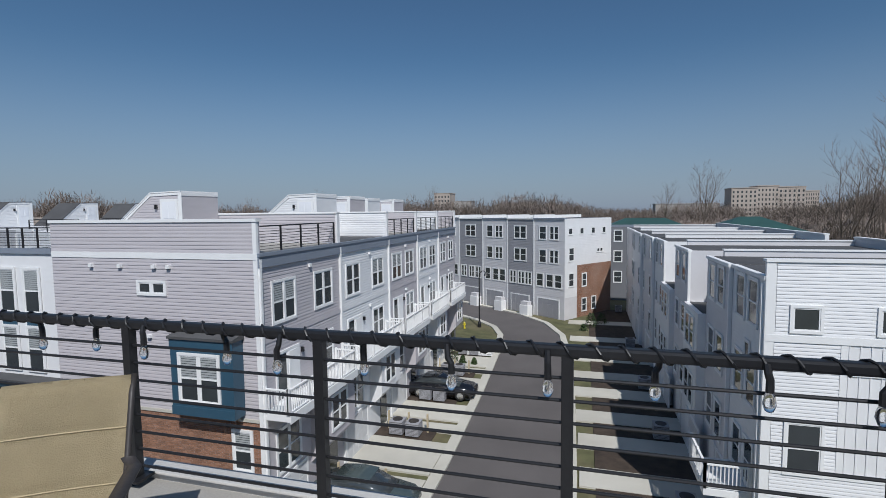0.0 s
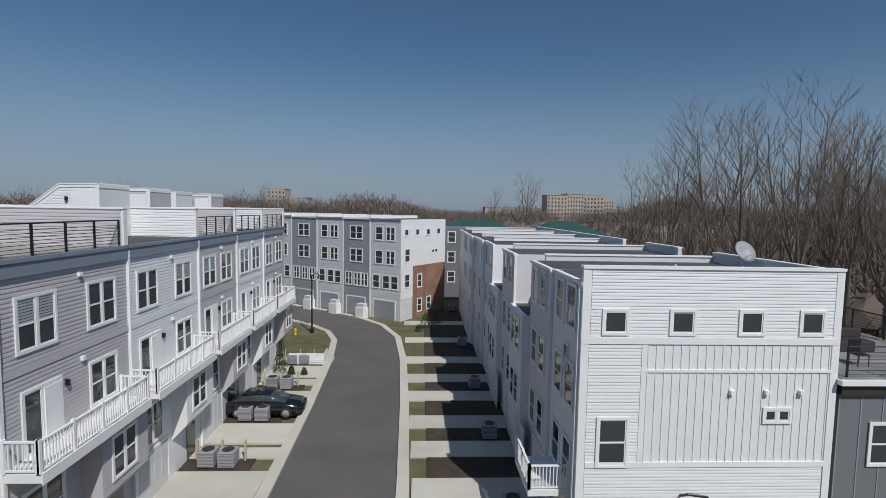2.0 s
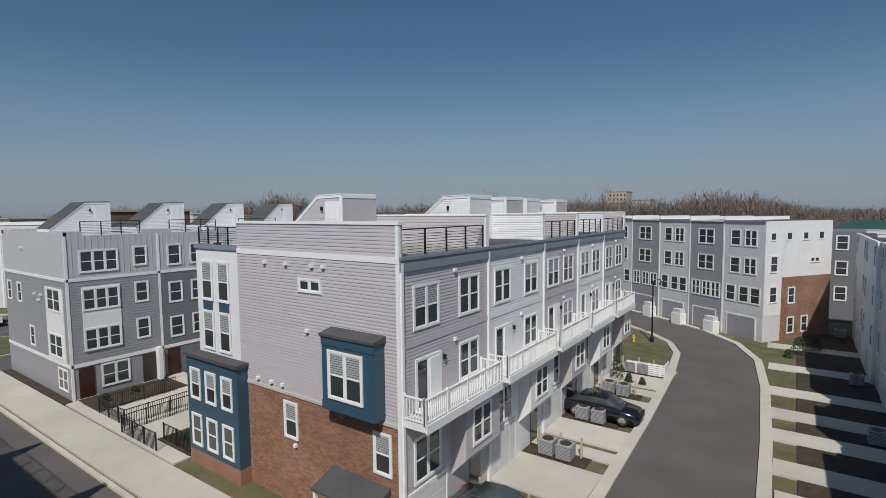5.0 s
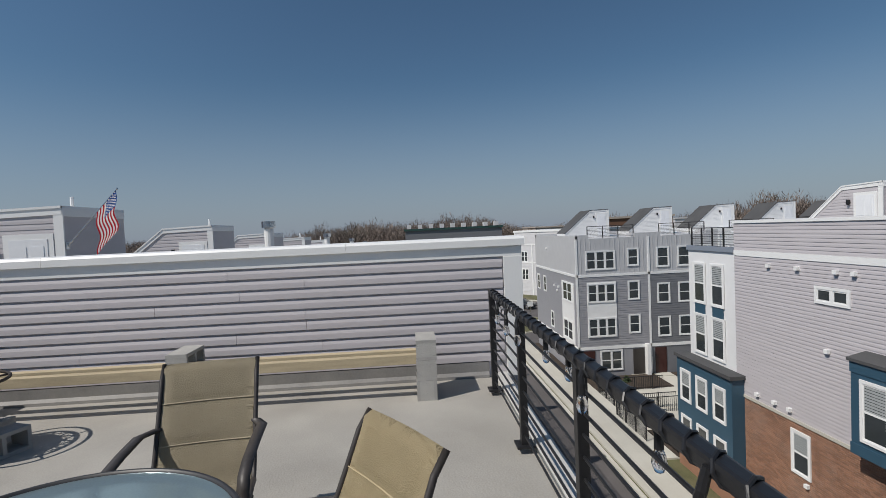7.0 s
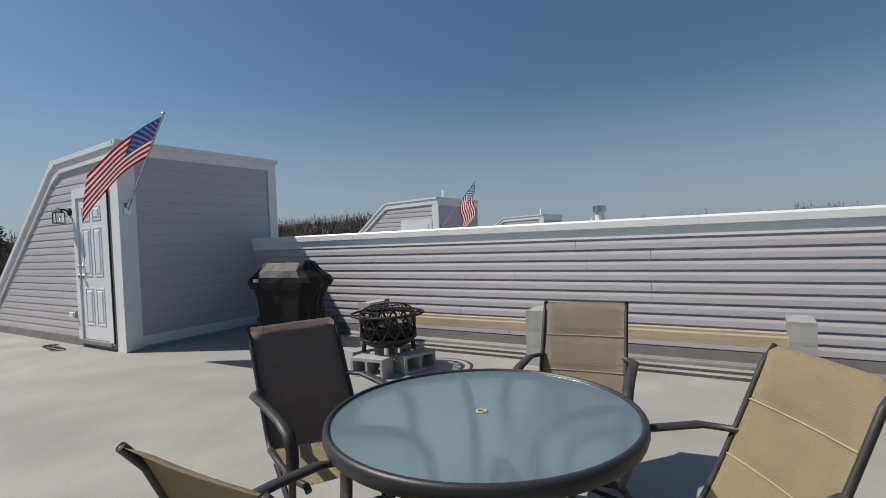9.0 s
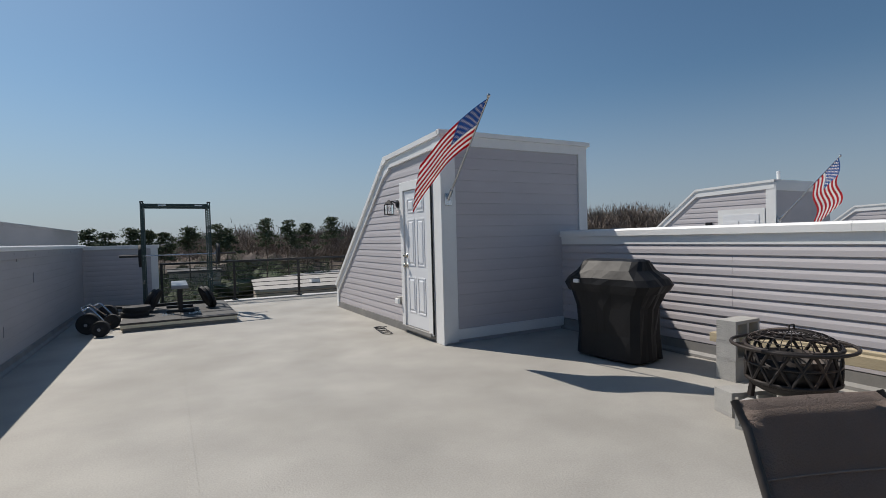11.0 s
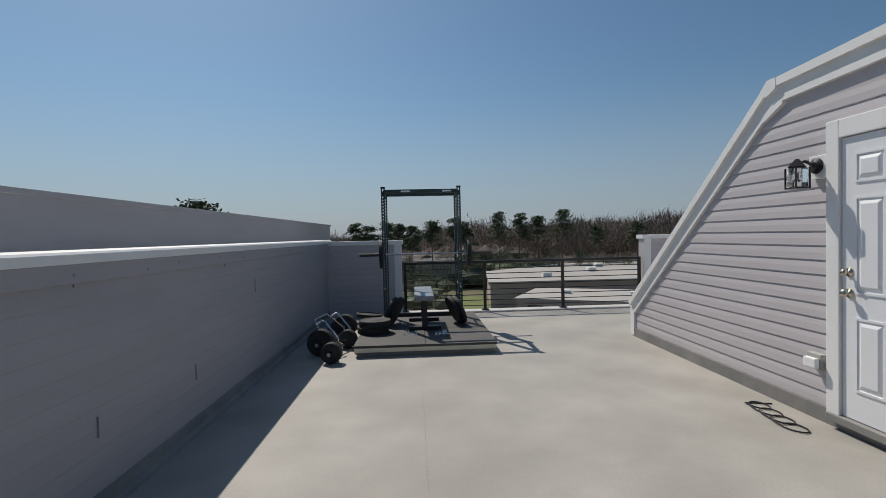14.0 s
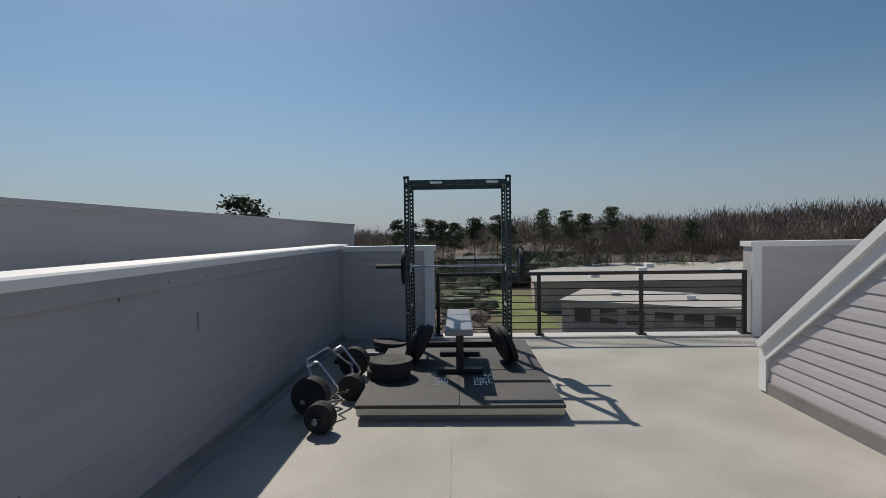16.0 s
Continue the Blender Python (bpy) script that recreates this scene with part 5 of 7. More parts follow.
# row C: grey townhouses along the street to the west
for i, (y0, y1, low, high) in enumerate(((20.8, 26.9, M_GREY_M, M_GREYB), (26.9, 33.0, M_GREY_D, M_GREYB), (33.0, 39.1, M_GREY_M, M_WSIDE), (39.1, 45.2, M_GREY_D, M_GREYB), (45.2, 51.4, M_GREY_M, M_WSIDE))):
    t = thing("townhouse", (-43.6, (y0 + y1) / 2, G), ("grey sided townhouse with triple windows", "dark grey sided townhouse with pale top floor")[i % 2], "townhouse", "row of townhouses further west")
    part("wall", box(-50.3, -37, y0 + 0.001, y1 - 0.001, G, -2.75), low, t)
    part("wall", box(-50.3, -37, y0 + 0.001, y1 - 0.001, -2.75, 0.3), high, t)
    part("parapet", box(-50.3, -49.9, y0, y1, 0.3, 0.6), high, t)
    part("parapet", box(-38.6, -37.0, y0 + 0.01, y0 + 1.1, 0.3, 0.62), high, t)
    part("parapet", box(-38.6, -37.0, y1 - 1.1, y1 - 0.01, 0.3, 0.62), high, t)
    f = wall_frame((-37, y0, 0), (0, 1))
    w = y1 - y0
    siding(t, f, 0, w, G + 2.6, -2.8, low, 0.2)
    battens(t, f, 0, w, -2.7, 0.3, high, 0.4)
    fbox(t, "belt_trim", f, 0, w, 0, 0.05, -2.85, -2.65, M_WHITE)
    fbox(t, "belt_trim", f, 0, w, 0, 0.05, G + 2.4, G + 2.65, M_WHITE)
    fbox(t, "corner_trim", f, -0.05, 0.12, -0.05, 0.05, G, 0.3, M_WHITE)
    if i % 2 == 0:
        window(t, f, 0.9, -2.2, 2.3, 1.4, 3)
        window(t, f, 4.4, -2.0, 0.8, 1.3, 1)
        fbox(t, "bay_panel", f, 0.85, 3.3, 0.0, 0.06, -7.9, -3.3, M_WHITE)
        g = f @ Matrix.Translation((0, 0.045, 0))
        window(t, g, 0.95, -4.9, 2.2, 1.4, 3)
        window(t, g, 0.95, -7.75, 2.2, 1.4, 3)
        window(t, f, 4.4, -4.8, 0.8, 1.4, 1)
        window(t, f, 4.4, -7.6, 0.8, 1.4, 1)
        window(t, f, 1.9, -10.6, 1.7, 1.5, 2)
    else:
        for z in (-2.2, -5.2, -8.0):
            window(t, f, 0.8, z, 0.9, 1.5, 1)
            window(t, f, 2.6, z, 0.9, 1.5, 1)
            window(t, f, 4.5, z, 0.9, 1.5, 1)
    for x in (0.4, 4.6):
        fbox(t, "front_door", f, x, x + 0.95, 0.0, 0.05, G + 0.15, G + 2.3, M_DOORR if x < 1 else M_FRAME)
        fbox(t, "door_step", f, x - 0.2, x + 1.15, 0.0, 0.9, G, G + 0.15, M_CONC)
    fbox(t, "door_surround", f, 5.6, 5.9, 0.0, 0.5, G, G + 2.7, M_WHITE)
    small_railing(t, (-37.2, y0 + 1.1), (-37.2, y1 - 1.1), 0.3, 1.0, 3)
    roof_hut(t, wall_frame((-42.5, y0 + 1.8, 0), (0, 1)), 3.3, 2.6, 0.3, 2.5, 4.2, M_WSIDE, M_ROOF_D)
    if i == 0:
        s = wall_frame((-50.3, y0, 0), (1, 0))
        siding(t, s, 0.1, 13.2, G + 0.9, -2.8, low, 0.2)
        fbox(t, "belt_trim", s, 0, 13.3, 0.0, 0.05, -2.85, -2.65, M_WHITE)
        fbox(t, "belt_trim", s, 0, 13.3, 0.0, 0.05, G + 2.4, G + 2.65, M_WHITE)
        fbox(t, "end_parapet", s, 0, 13.3, -0.2, 0.0, 0.3, 0.55, high)
        fbox(t, "corner_bay", s, 9.3, 12.6, 0.0, 0.06, -8.6, -3.4, M_WHITE)
        for x, z in ((9.8, -5.0), (9.8, -8.3)):
            window(t, s @ Matrix.Translation((0, 0.045, 0)), x, z, 2.3, 1.5, 2)
        window(t, s, 0.8, -5.0, 0.8, 1.4, 1)
        window(t, s, 3.2, -5.0, 0.8, 1.4, 1)
        window(t, s, 5.6, -8.2, 0.8, 1.4, 1)
        window(t, s, 11.0, -10.6, 1.6, 1.4, 2)
        for x, z in ((4.6, -0.8), (7.0, -4.2), (7.8, -4.6), (8.3, -4.2)):
            fbox(t, "vent", s, x, x + 0.2, 0.0, 0.15, z, z + 0.18, M_WHITE)

# row F: the terrace where the lane bends
FM = Matrix.Translation((1.45, 65.0, 0)) @ Matrix.Rotation(radians(-35), 4, "Z")
for i, (x0, x1, skin) in enumerate(((-4.6, 0.0, M_GREY_L), (-9.0, -4.6, M_GREY_M), (-13.6, -9.0, M_GREY_L), (-18.4, -13.6, M_GREY_M), (-24.0, -18.4, M_GREY_L))):
    t = thing("townhouse", FM @ Vector(((x0 + x1) / 2, 5, G)), ("pale grey townhouse over a garage at the lane's bend", "dark grey townhouse over a garage at the lane's bend")[i % 2], "townhouse", "terrace at the bend")
    w = x1 - x0
    part("wall", box(x0, x1 - 0.002, 0.0, 9.5, G, 0.55, m=FM), skin, t)
    f = FM @ wall_frame((x0, 0, 0), (1, 0))
    siding(t, f, 0.1, w - 0.1, G + 2.6, 0.3, skin, 0.2, 0.012)
    fbox(t, "roof_edge", f, 0, w, -0.4, 0.12, 0.45, 0.62, M_WHITE if i % 2 else M_FASCIA)
    fbox(t, "roof", f, 0.3, w - 0.3, -9.3, -0.4, 0.55, 0.58, M_ROOF_D)
    fbox(t, "parapet", f, -0.1, 0.1, -9.5, 0.05, 0.55, 0.95, M_WHITE)
    fbox(t, "corner_trim", f, -0.08, 0.08, 0.0, 0.06, G, 0.5, M_WHITE)
    cols = ((0.9, 1.0), (w - 2.1, 1.2)) if i % 2 == 0 else ((w / 2 - 0.95, 1.9),)
    for z in (-1.9, -4.7):
        for x, ww in cols:
            window(t, f, x, z, ww, 1.5, 2 if ww > 1.1 else 1)
    for x in (0.5, w / 2 - 0.3, w - 1.35):
        window(t, f, x, -7.6, 0.95, 1.5, 1 if i % 2 == 0 else 2)
    garage_door(t, f, 0.7, w - 1.5, 2.2, M_GREY_M)
    if i in (1, 2, 3):
        unit = fbox(t, "utility_box", f, w - 1.0, w + 0.3, 0.6, 1.5, G, G + 1.3, M_WHITE)
        fbox(unit, "utility_top", f, w - 0.9, w + 0.2, 0.7, 1.4, G + 1.3, G + 1.75, M_GREY_L)
    if i == 0:
        s = FM @ wall_frame((0, 0, 0), (0, 1))
        siding(t, s, 0.05, 2.4, G + 2.6, 0.5, M_WSIDE, 0.2, 0.012)
        siding(t, s, 2.4, 9.5, -5.0, 0.5, M_WSIDE, 0.2, 0.012)
        bricks(t, s, 2.4, 9.5, G, -5.0)
        for x in (0.7, 2.9, 5.2, 7.5):
            window(t, s, x, -1.3, 0.7, 0.7, 1, sash=False)
        for z in (-4.4, -7.4):
            window(t, s, 0.8, z, 0.9, 1.5, 1)
        for x, z in ((3.4, -7.6), (3.4, -10.6), (5.4, -10.6)):
            window(t, s, x, z, 0.8, 1.5, 1)
        window(t, s, 6.4, -3.6, 1.2, 0.4, 2, sash=False)
far_block = thing("townhouse", (8, 84, G), "dark grey townhouse end behind the terrace", "townhouse")
part("wall", box(4.5, 11.5, 80, 90, G, -0.9), M_GREY_D, far_block)
ff = wall_frame((4.5, 80, 0), (1, 0))
for x in (1.0, 3.2, 5.2):
    for z in (-2.9, -5.8, -8.7):
        window(far_block, ff, x, z, 1.0, 1.5, 1)

# row R: white townhouses east of the lane
R_UNITS = ((24.9, 28.8, 9.5, -0.75, M_WSIDE), (28.8, 32.7, 9.38, -0.75, M_GREY_L), (32.7, 36.2, 9.0, -3.6, M_WSIDE), (36.2, 40.5, 9.2, -0.75, M_GREY_L), (40.5, 44.2, 8.9, -3.6, M_WSIDE), (44.2, 48.9, 9.1, -0.75, M_WSIDE), (48.9, 55.5, 8.9, -0.75, M_GREY_L), (55.5, 63.0, 8.7, -0.75, M_WSIDE), (63.0, 72.0, 8.8, -0.75, M_GREY_L))
for i, (y0, y1, x0, top, skin) in enumerate(R_UNITS):
    t = thing("townhouse", (14, (y0 + y1) / 2, G), "white sided townhouse with dark flat roof", "townhouse", "row of townhouses east of the lane")
    w = y1 - y0
    part("wall", box(x0, 19.0, y0 + 0.001, y1 - 0.001, G, top), skin, t)
    f = wall_frame((x0, y1, 0), (0, -1))
    siding(t, f, 0.06, w - 0.1, G + 2.4, top - 0.1, skin, 0.16, 0.012)
    part("roof", box(x0 + 0.25, 18.8, y0 + 0.15, y1 - 0.15, top, top + 0.03), M_ROOF_D, t)
    if top > -1:
        part("roof_edge", bevelled(box(x0 - 0.08, x0 + 0.15, y0, y1, top - 0.1, top + 0.05), 0.02), M_WHITE, t)
        if i:
            part("party_wall", box(x0 + 0.7, 19.0, y1 - 0.12, y1 + 0.12, top, top + 0.3), skin, t)
            part("party_cap", box(x0 + 0.65, 19.05, y1 - 0.17, y1 + 0.17, top + 0.3, top + 0.37), M_WHITE, t)
        part("side_curb", box(18.78, 19.02, y0, y1, top, -0.25), skin, t)
        part("curb_cap", box(18.74, 19.06, y0, y1, -0.25, -0.18), M_WHITE, t)
        fbox(t, "corner_trim", f, w - 0.1, w + 0.02, -0.1, 0.04, G, top, M_WHITE)
    else:
        part("upper_wall", box(11.2, 19.0, y0 + 0.002, y1 - 0.002, top, -0.75), M_GREY_L, t)
        siding(t, wall_frame((11.2, y1, 0), (0, -1)), 0, w, top + 0.1, -0.8, M_GREY_L, 0.16, 0.012)
        part("upper_roof", box(11.1, 19.0, y0, y1, -0.75, -0.7), M_ROOF_D, t)
    for x in (0.7, w - 1.7):
        for z in (-2.6, -5.6, -8.6):
            if z + 1.6 < top:
                window(t, f, x, z, 0.95, 1.6, 1 if x < 1 else 1)
    if i == 0:
        window(t, f, 1.9, -4.3, 0.5, 0.9, 1, sash=False)
        fbox(t, "downspout", f, w - 0.2, w - 0.1, 0.0, 0.12, G, top - 0.2, M_WHITE)
    fbox(t, "side_door", f, w * 0.4, w * 0.4 + 0.9, 0.0, 0.06, G + 0.2, G + 2.3, M_WHITE)
    garage_door(t, f, w * 0.4 + 1.1, 2.0, 2.1, M_GARAGE)
    if i == 0:
        s = wall_frame((9.5, y0, 0), (1, 0))
        part("end_parapet", box(9.5, 19.0, y0, y0 + 0.2, top, -0.22), skin, t)
        fbox(t, "parapet_cap", s, -0.05, 9.55, -0.28, 0.07, -0.22, -0.12, M_WHITE)
        siding(t, s, 0.3, 9.25, -1.55, -0.22, M_WSIDE, 0.125)
        for a, b in ((0.3, 0.7), (1.7, 3.15), (4.15, 5.7), (6.7, 7.95), (8.95, 9.25)):
            siding(t, s, a, b, -2.68, -1.55, M_WSIDE, 0.125)
        for x in (0.8, 3.25, 5.79, 8.05):
            window(t, s, x, -2.5, 0.78, 0.76, 1, sash=False)
            fbox(t, "window_surround", s, x - 0.22, x + 1.0, 0.0, 0.014, -2.68, -1.55, M_WHITE)
        fbox(t, "belt_trim", s, 0.0, 9.5, 0.0, 0.045, -2.92, -2.68, M_WHITE)
        fbox(t, "corner_trim", s, -0.03, 0.26, -0.1, 0.035, G, -0.2, M_WHITE)
        fbox(t, "corner_trim", s, 9.25, 9.53, -0.1, 0.035, G, -0.2, M_WHITE)
        siding(t, s, 0.28, 2.2, -7.3, -2.95, M_WSIDE, 0.125)
        siding(t, s, 0.28, 9.2, G, -7.5, M_WSIDE, 0.125)
        battens(t, s, 2.45, 9.2, -7.3, -2.95, M_WSIDE, 0.3)
        fbox(t, "belt_trim", s, 2.3, 9.25, 0.0, 0.04, -3.95, -3.85, M_WHITE)
        fbox(t, "belt_trim", s, 0.28, 9.25, 0.0, 0.045, -7.5, -7.3, M_WHITE)
        fbox(t, "panel_trim", s, 2.2, 2.4, 0.0, 0.035, -7.3, -2.95, M_WHITE)
        window(t, s, 0.75, -7.4, 1.0, 1.7, 1)
        window(t, s, 6.9, -5.75, 0.9, 0.4, 2, sash=False)
        for x in (5.5, 6.8, 8.1):
            fbox(t, "vent", s, x, x + 0.16, 0.016, 0.14, -4.75, -4.6, M_WHITE)
        part("lantern", rod([(13.4, 24.9, -8.6), (13.4, 24.3, -8.2), (14.0, 24.2, -8.25), (14.3, 24.2, -8.7)], 0.05, 8), M_BLACK, t)
        for k, (px, py) in enumerate(((11.2, 27.6), (14.6, 28.4), (12.8, 26.5))):
            part("vent_pipe", rod([(px, py, top), (px, py, top + 0.35)], 0.05, 8), M_WHITE, t)
        part("porch", box(7.9, 9.5, 25.6, 28.2, -9.0, -8.75), M_WHITE, t)
        picket_run(t, (7.95, 25.65), (7.95, 28.15), -8.75)
        picket_run(t, (9.4, 25.65), (7.95, 25.65), -8.75)
dish = thing("satellite_dish", (17.0, 27.6, -0.72), "grey satellite dish on a flat roof", "satellite dish")
bm = lathe([(0.01, 0.0), (0.25, 0.03), (0.46, 0.12), (0.47, 0.14), (0.25, 0.05), (0.01, 0.02)], 28)
bm.transform(Matrix.Translation((17.0, 27.6, 0.2)) @ Matrix.Rotation(radians(58), 4, "X") @ Matrix.Rotation(radians(10), 4, "Y"))
part("reflector", bm, M_GREY_M, dish, smooth=True)
part("mast", rod([(17.0, 27.6, -0.72), (17.0, 27.62, 0.2)], 0.035, 10), M_STEEL, dish)
part("arm", rod([(17.0, 27.55, 0.0), (17.0, 27.1, 0.15)], 0.015, 8), M_STEEL, dish)
part("ballast", box(16.6, 17.3, 27.4, 28.0, -0.72, -0.55), M_BLOCK, dish)

# lower block with a terrace beside row R
low = thing("terrace_house", (22.5, 29, G), "dark grey house with railed roof terrace", "house")
part("wall", box(19.2, 26.0, 24.9, 34.0, G, -4.35), M_GREY_D, low)
part("terrace_edge", box(19.0, 26.3, 24.6, 34.2, -4.35, -4.16), M_WHITE, low)
part("terrace_floor", box(19.1, 26.2, 24.75, 34.1, -4.16, -4.12), M_FLASH, low)
part("fascia", box(19.15, 26.1, 24.75, 34.1, -4.75, -4.35), M_FRAME, low)
small_railing(low, (19.4, 24.9), (26.0, 24.9), -4.12, 1.15, 4)
small_railing(low, (19.4, 33.9), (26.0, 33.9), -4.12, 1.15, 4)
small_railing(low, (26.0, 24.9), (26.0, 33.9), -4.12, 1.15, 5)
lf = wall_frame((19.2, 24.9, 0), (1, 0))
battens(low, lf, 0, 6.8, G, -4.8, M_GREY_M, 0.9)
for z in (-7.4, -10.6):
    window(low, lf, 1.3, z, 2.6, 1.5, 3)
    window(low, lf, 4.6, z, 0.9, 1.5, 1)
sofa = thing("terrace_sofa", (22.2, 28.5, -4.12), "dark outdoor sofa on a roof terrace", "sofa")
part("seat", bevelled(box(21.2, 23.6, 28.2, 29.1, -4.12, -3.65), 0.04), M_FRAME, sofa)
part("backrest", bevelled(box(21.2, 23.6, 28.95, 29.2, -3.65, -3.25), 0.04), M_FRAME, sofa)
for x, y in ((20.2, 27.0), (21.2, 26.4)):
    ch = thing("terrace_chair", (x, y, -4.12), "dark metal chair on a roof terrace", "chair", "terrace chairs")
    part("seat", box(x - 0.25, x + 0.25, y - 0.25, y + 0.25, -3.7, -3.65), M_BLACK, ch)
    part("backrest", box(x - 0.25, x + 0.25, y + 0.22, y + 0.26, -3.65, -3.15), M_BLACK, ch)
    for dx in (-0.22, 0.22):
        for dy in (-0.22, 0.22):
            part("leg", rod([(x + dx, y + dy, -4.12), (x + dx, y + dy, -3.68)], 0.02, 6), M_BLACK, ch)

# our own row, and the roofs next door
own = thing("townhouse", (1.4, 0.5, G), "townhouse under the roof deck", "townhouse", "own row")
part("wall", box(-2.3, 5.1, -7.5, 8.3, G, -0.32), M_VINYL, own)
for k in range(1, 6):
    x1 = -2.40 - 8.1 * (k - 1)
    x0 = -2.40 - 8.1 * k
    z = -0.32 * k
    t = thing("townhouse", ((x0 + x1) / 2, 0.5, G), "pale grey row house with flat white roof", "townhouse", "own row")
    part("wall", box(x0, x1 - 0.01, -7.6, 8.2, G, z - 0.1), M_VINYL, t)
    part("roof", box(x0, x1 - 0.01, -7.5, 8.1, z - 0.1, z), M_MEMBRANE, t)
    part("party_wall", box(x0 - 0.15, x0 + 0.12, -7.6, 8.5, z, z + 1.45), M_VINYL, t)
    part("party_cap", box(x0 - 0.2, x0 + 0.17, -7.65, 8.55, z + 1.45, z + 1.52), M_WHITE, t)
    hut_f = wall_frame((x0 + 2.4, -4.8 + 0.0, 0), (0, 1))
    roof_hut(t, hut_f, 4.75, 2.3, z, 2.76, 4.75, M_VINYL)
    part("flue", rod([(x0 + 1.7, 4.1, z), (x0 + 1.7, 4.1, z + 2.15)], 0.11, 12), M_WHITE, t)
    part("flue_cap", rod([(x0 + 1.7, 4.1, z + 2.15), (x0 + 1.7, 4.1, z + 2.3)], 0.16, 12), M_STEEL, t)
    part("vent_pipe", rod([(x0 + 1.2, -0.6, z + 2.7), (x0 + 1.2, -0.6, z + 3.1)], 0.04, 8), M_WHITE, t)
    small_railing(t, (x0 + 0.3, 8.0), (x1 - 0.3, 8.0), z, 1.0, 5)
flag((-8.14, 0.0, 1.62), (-8.1, 1.12, 2.80), "American flag on a pole of the next roof", (0.38, 0.16, -0.85), 0.06)
nb = thing("townhouse", (9, 0.5, G), "row house next door with higher roof", "townhouse", "own row")
part("wall", box(XE + 0.72, 12.5, -8.4, 8.6, G, 0.3), M_VINYL, nb)

# ---- ground, lanes, plots ----
structure("ground", box(-1800, 1800, -1800, 1800, G - 1, G), M_GRASS, "winter grass and bare soil", "ground")


def strip(name, line, half, z0, z1, material, label, cat):
    """A paved band along a line of (x, y)."""
    b = bmesh.new()
    rows = []
    for i, p in enumerate(line):
        d = (Vector(line[min(i + 1, len(line) - 1)]) - Vector(line[max(i - 1, 0)])).normalized()
        n = Vector((-d.y, d.x))
        p = Vector(p)
        rows.append([b.verts.new((q.x, q.y, z)) for q, z in ((p + n * half, z1), (p - n * half, z1), (p - n * half, z0), (p + n * half, z0))])
    for r0, r1 in zip(rows, rows[1:]):
        for k in range(4):
            b.faces.new((r0[k], r0[(k + 1) % 4], r1[(k + 1) % 4], r1[k]))
    b.faces.new(rows[0])
    b.faces.new(rows[-1][::-1])
    bmesh.ops.recalc_face_normals(b, faces=b.faces[:])
    return structure(name, b, material, label, cat)


lane = [(-0.05, 14.0), (-0.1, 30.0), (-0.35, 40.0), (-0.8, 50.0), (-1.55, 57.0), (-3.2, 61.5), (-6.2, 65.2), (-10.5, 68.7), (-24.0, 78.0), (-40, 89)]
strip("road", lane, 2.85, G - 0.2, G + 0.02, M_ASPHALT, "grey asphalt lane bending between houses", "road")
strip("road_street", [(-140, 13.0), (-60, 13.6), (0, 13.9), (60, 14.0)], 3.6, G - 0.2, G + 0.024, M_ASPHALT, "grey asphalt street", "road")
strip("road_cross", [(-52.9, 13.5), (-53.1, 21), (-54.6, 28), (-57.5, 36), (-62, 60), (-66, 90)], 2.5, G - 0.2, G + 0.028, M_ASPHALT, "grey asphalt side street", "road")


def shifted(line, o):
    out = []
    for i, p in enumerate(line):
        d = (Vector(line[min(i + 1, len(line) - 1)]) - Vector(line[max(i - 1, 0)])).normalized()
        out.append((p[0] - d.y * o, p[1] + d.x * o))
    return out


strip("kerb_west", shifted(lane[:8], 3.15), 0.3, G - 0.2, G + 0.13, M_CONC, "pale concrete kerb and gutter", "kerb")
strip("kerb_east", shifted(lane, -3.15), 0.3, G - 0.2, G + 0.13, M_CONC, "pale concrete kerb and gutter", "kerb")
strip("pavement", [(-140, 18.6), (-60, 18.9), (-24.0, 19.0), (-4.5, 19.2)], 1.15, G - 0.2, G + 0.12, M_CONC, "pale concrete sidewalk", "pavement")
strip("kerb_street", [(-140, 16.9), (-60, 17.45), (-4.5, 17.65)], 0.12, G - 0.2, G + 0.13, M_CONC, "concrete kerb", "kerb")
structure("pavement_forecourt", box(-36.9, -22.4, 20.3, 52, G - 0.2, G + 0.10), M_CONC, "pale paved forecourt between house fronts", "pavement")
for j, (x0, x1, y0, y1) in enumerate(((-36.9, -33.5, 21.0, 27), (-36.9, -33.8, 28.5, 34), (-50, -36.95, 20.15, 20.75), (-26.0, -22.45, 21.2, 24.6))):
    structure("planting_bed_%s" % "abcd"[j], bevelled(box(x0, x1, y0, y1, G, G + 0.16), 0.05), M_MULCH, "brown mulched planting bed", "planting bed")
PICKET = mesh_of("picket", box(-0.012, 0.012, -0.012, 0.012, 0, 1.0), M_BLACK)
POST = mesh_of("post", box(-0.03, 0.03, -0.03, 0.03, 0, 1.05), M_BLACK)
for p0, p1 in (((-33.3, 21.0), (-29.6, 21.0)), ((-33.3, 21.0), (-33.3, 26.0)), ((-29.6, 21.0), (-29.6, 25.0)), ((-28.8, 20.5), (-24.6, 20.5)), ((-28.8, 20.5), (-28.8, 26.0)), ((-25.6, 21.4), (-22.6, 21.4))):
    rl = thing("forecourt_railing", (*p0, G + 0.1), "low black metal railing by sunken steps", "railing", "forecourt railings")
    a, b = Vector((*p0, G + 0.1)), Vector((*p1, G + 0.1))
    n = max(2, round((b - a).length / 0.14))
    for i in range(n + 1):
        placed("post" if i % 10 == 0 else "picket", POST if i % 10 == 0 else PICKET, Matrix.Translation(a.lerp(b, i / n)), rl)
    part("handrail", rod([a + Vector((0, 0, 1)), b + Vector((0, 0, 1))], 0.03, 6), M_BLACK, rl)

AC = {}


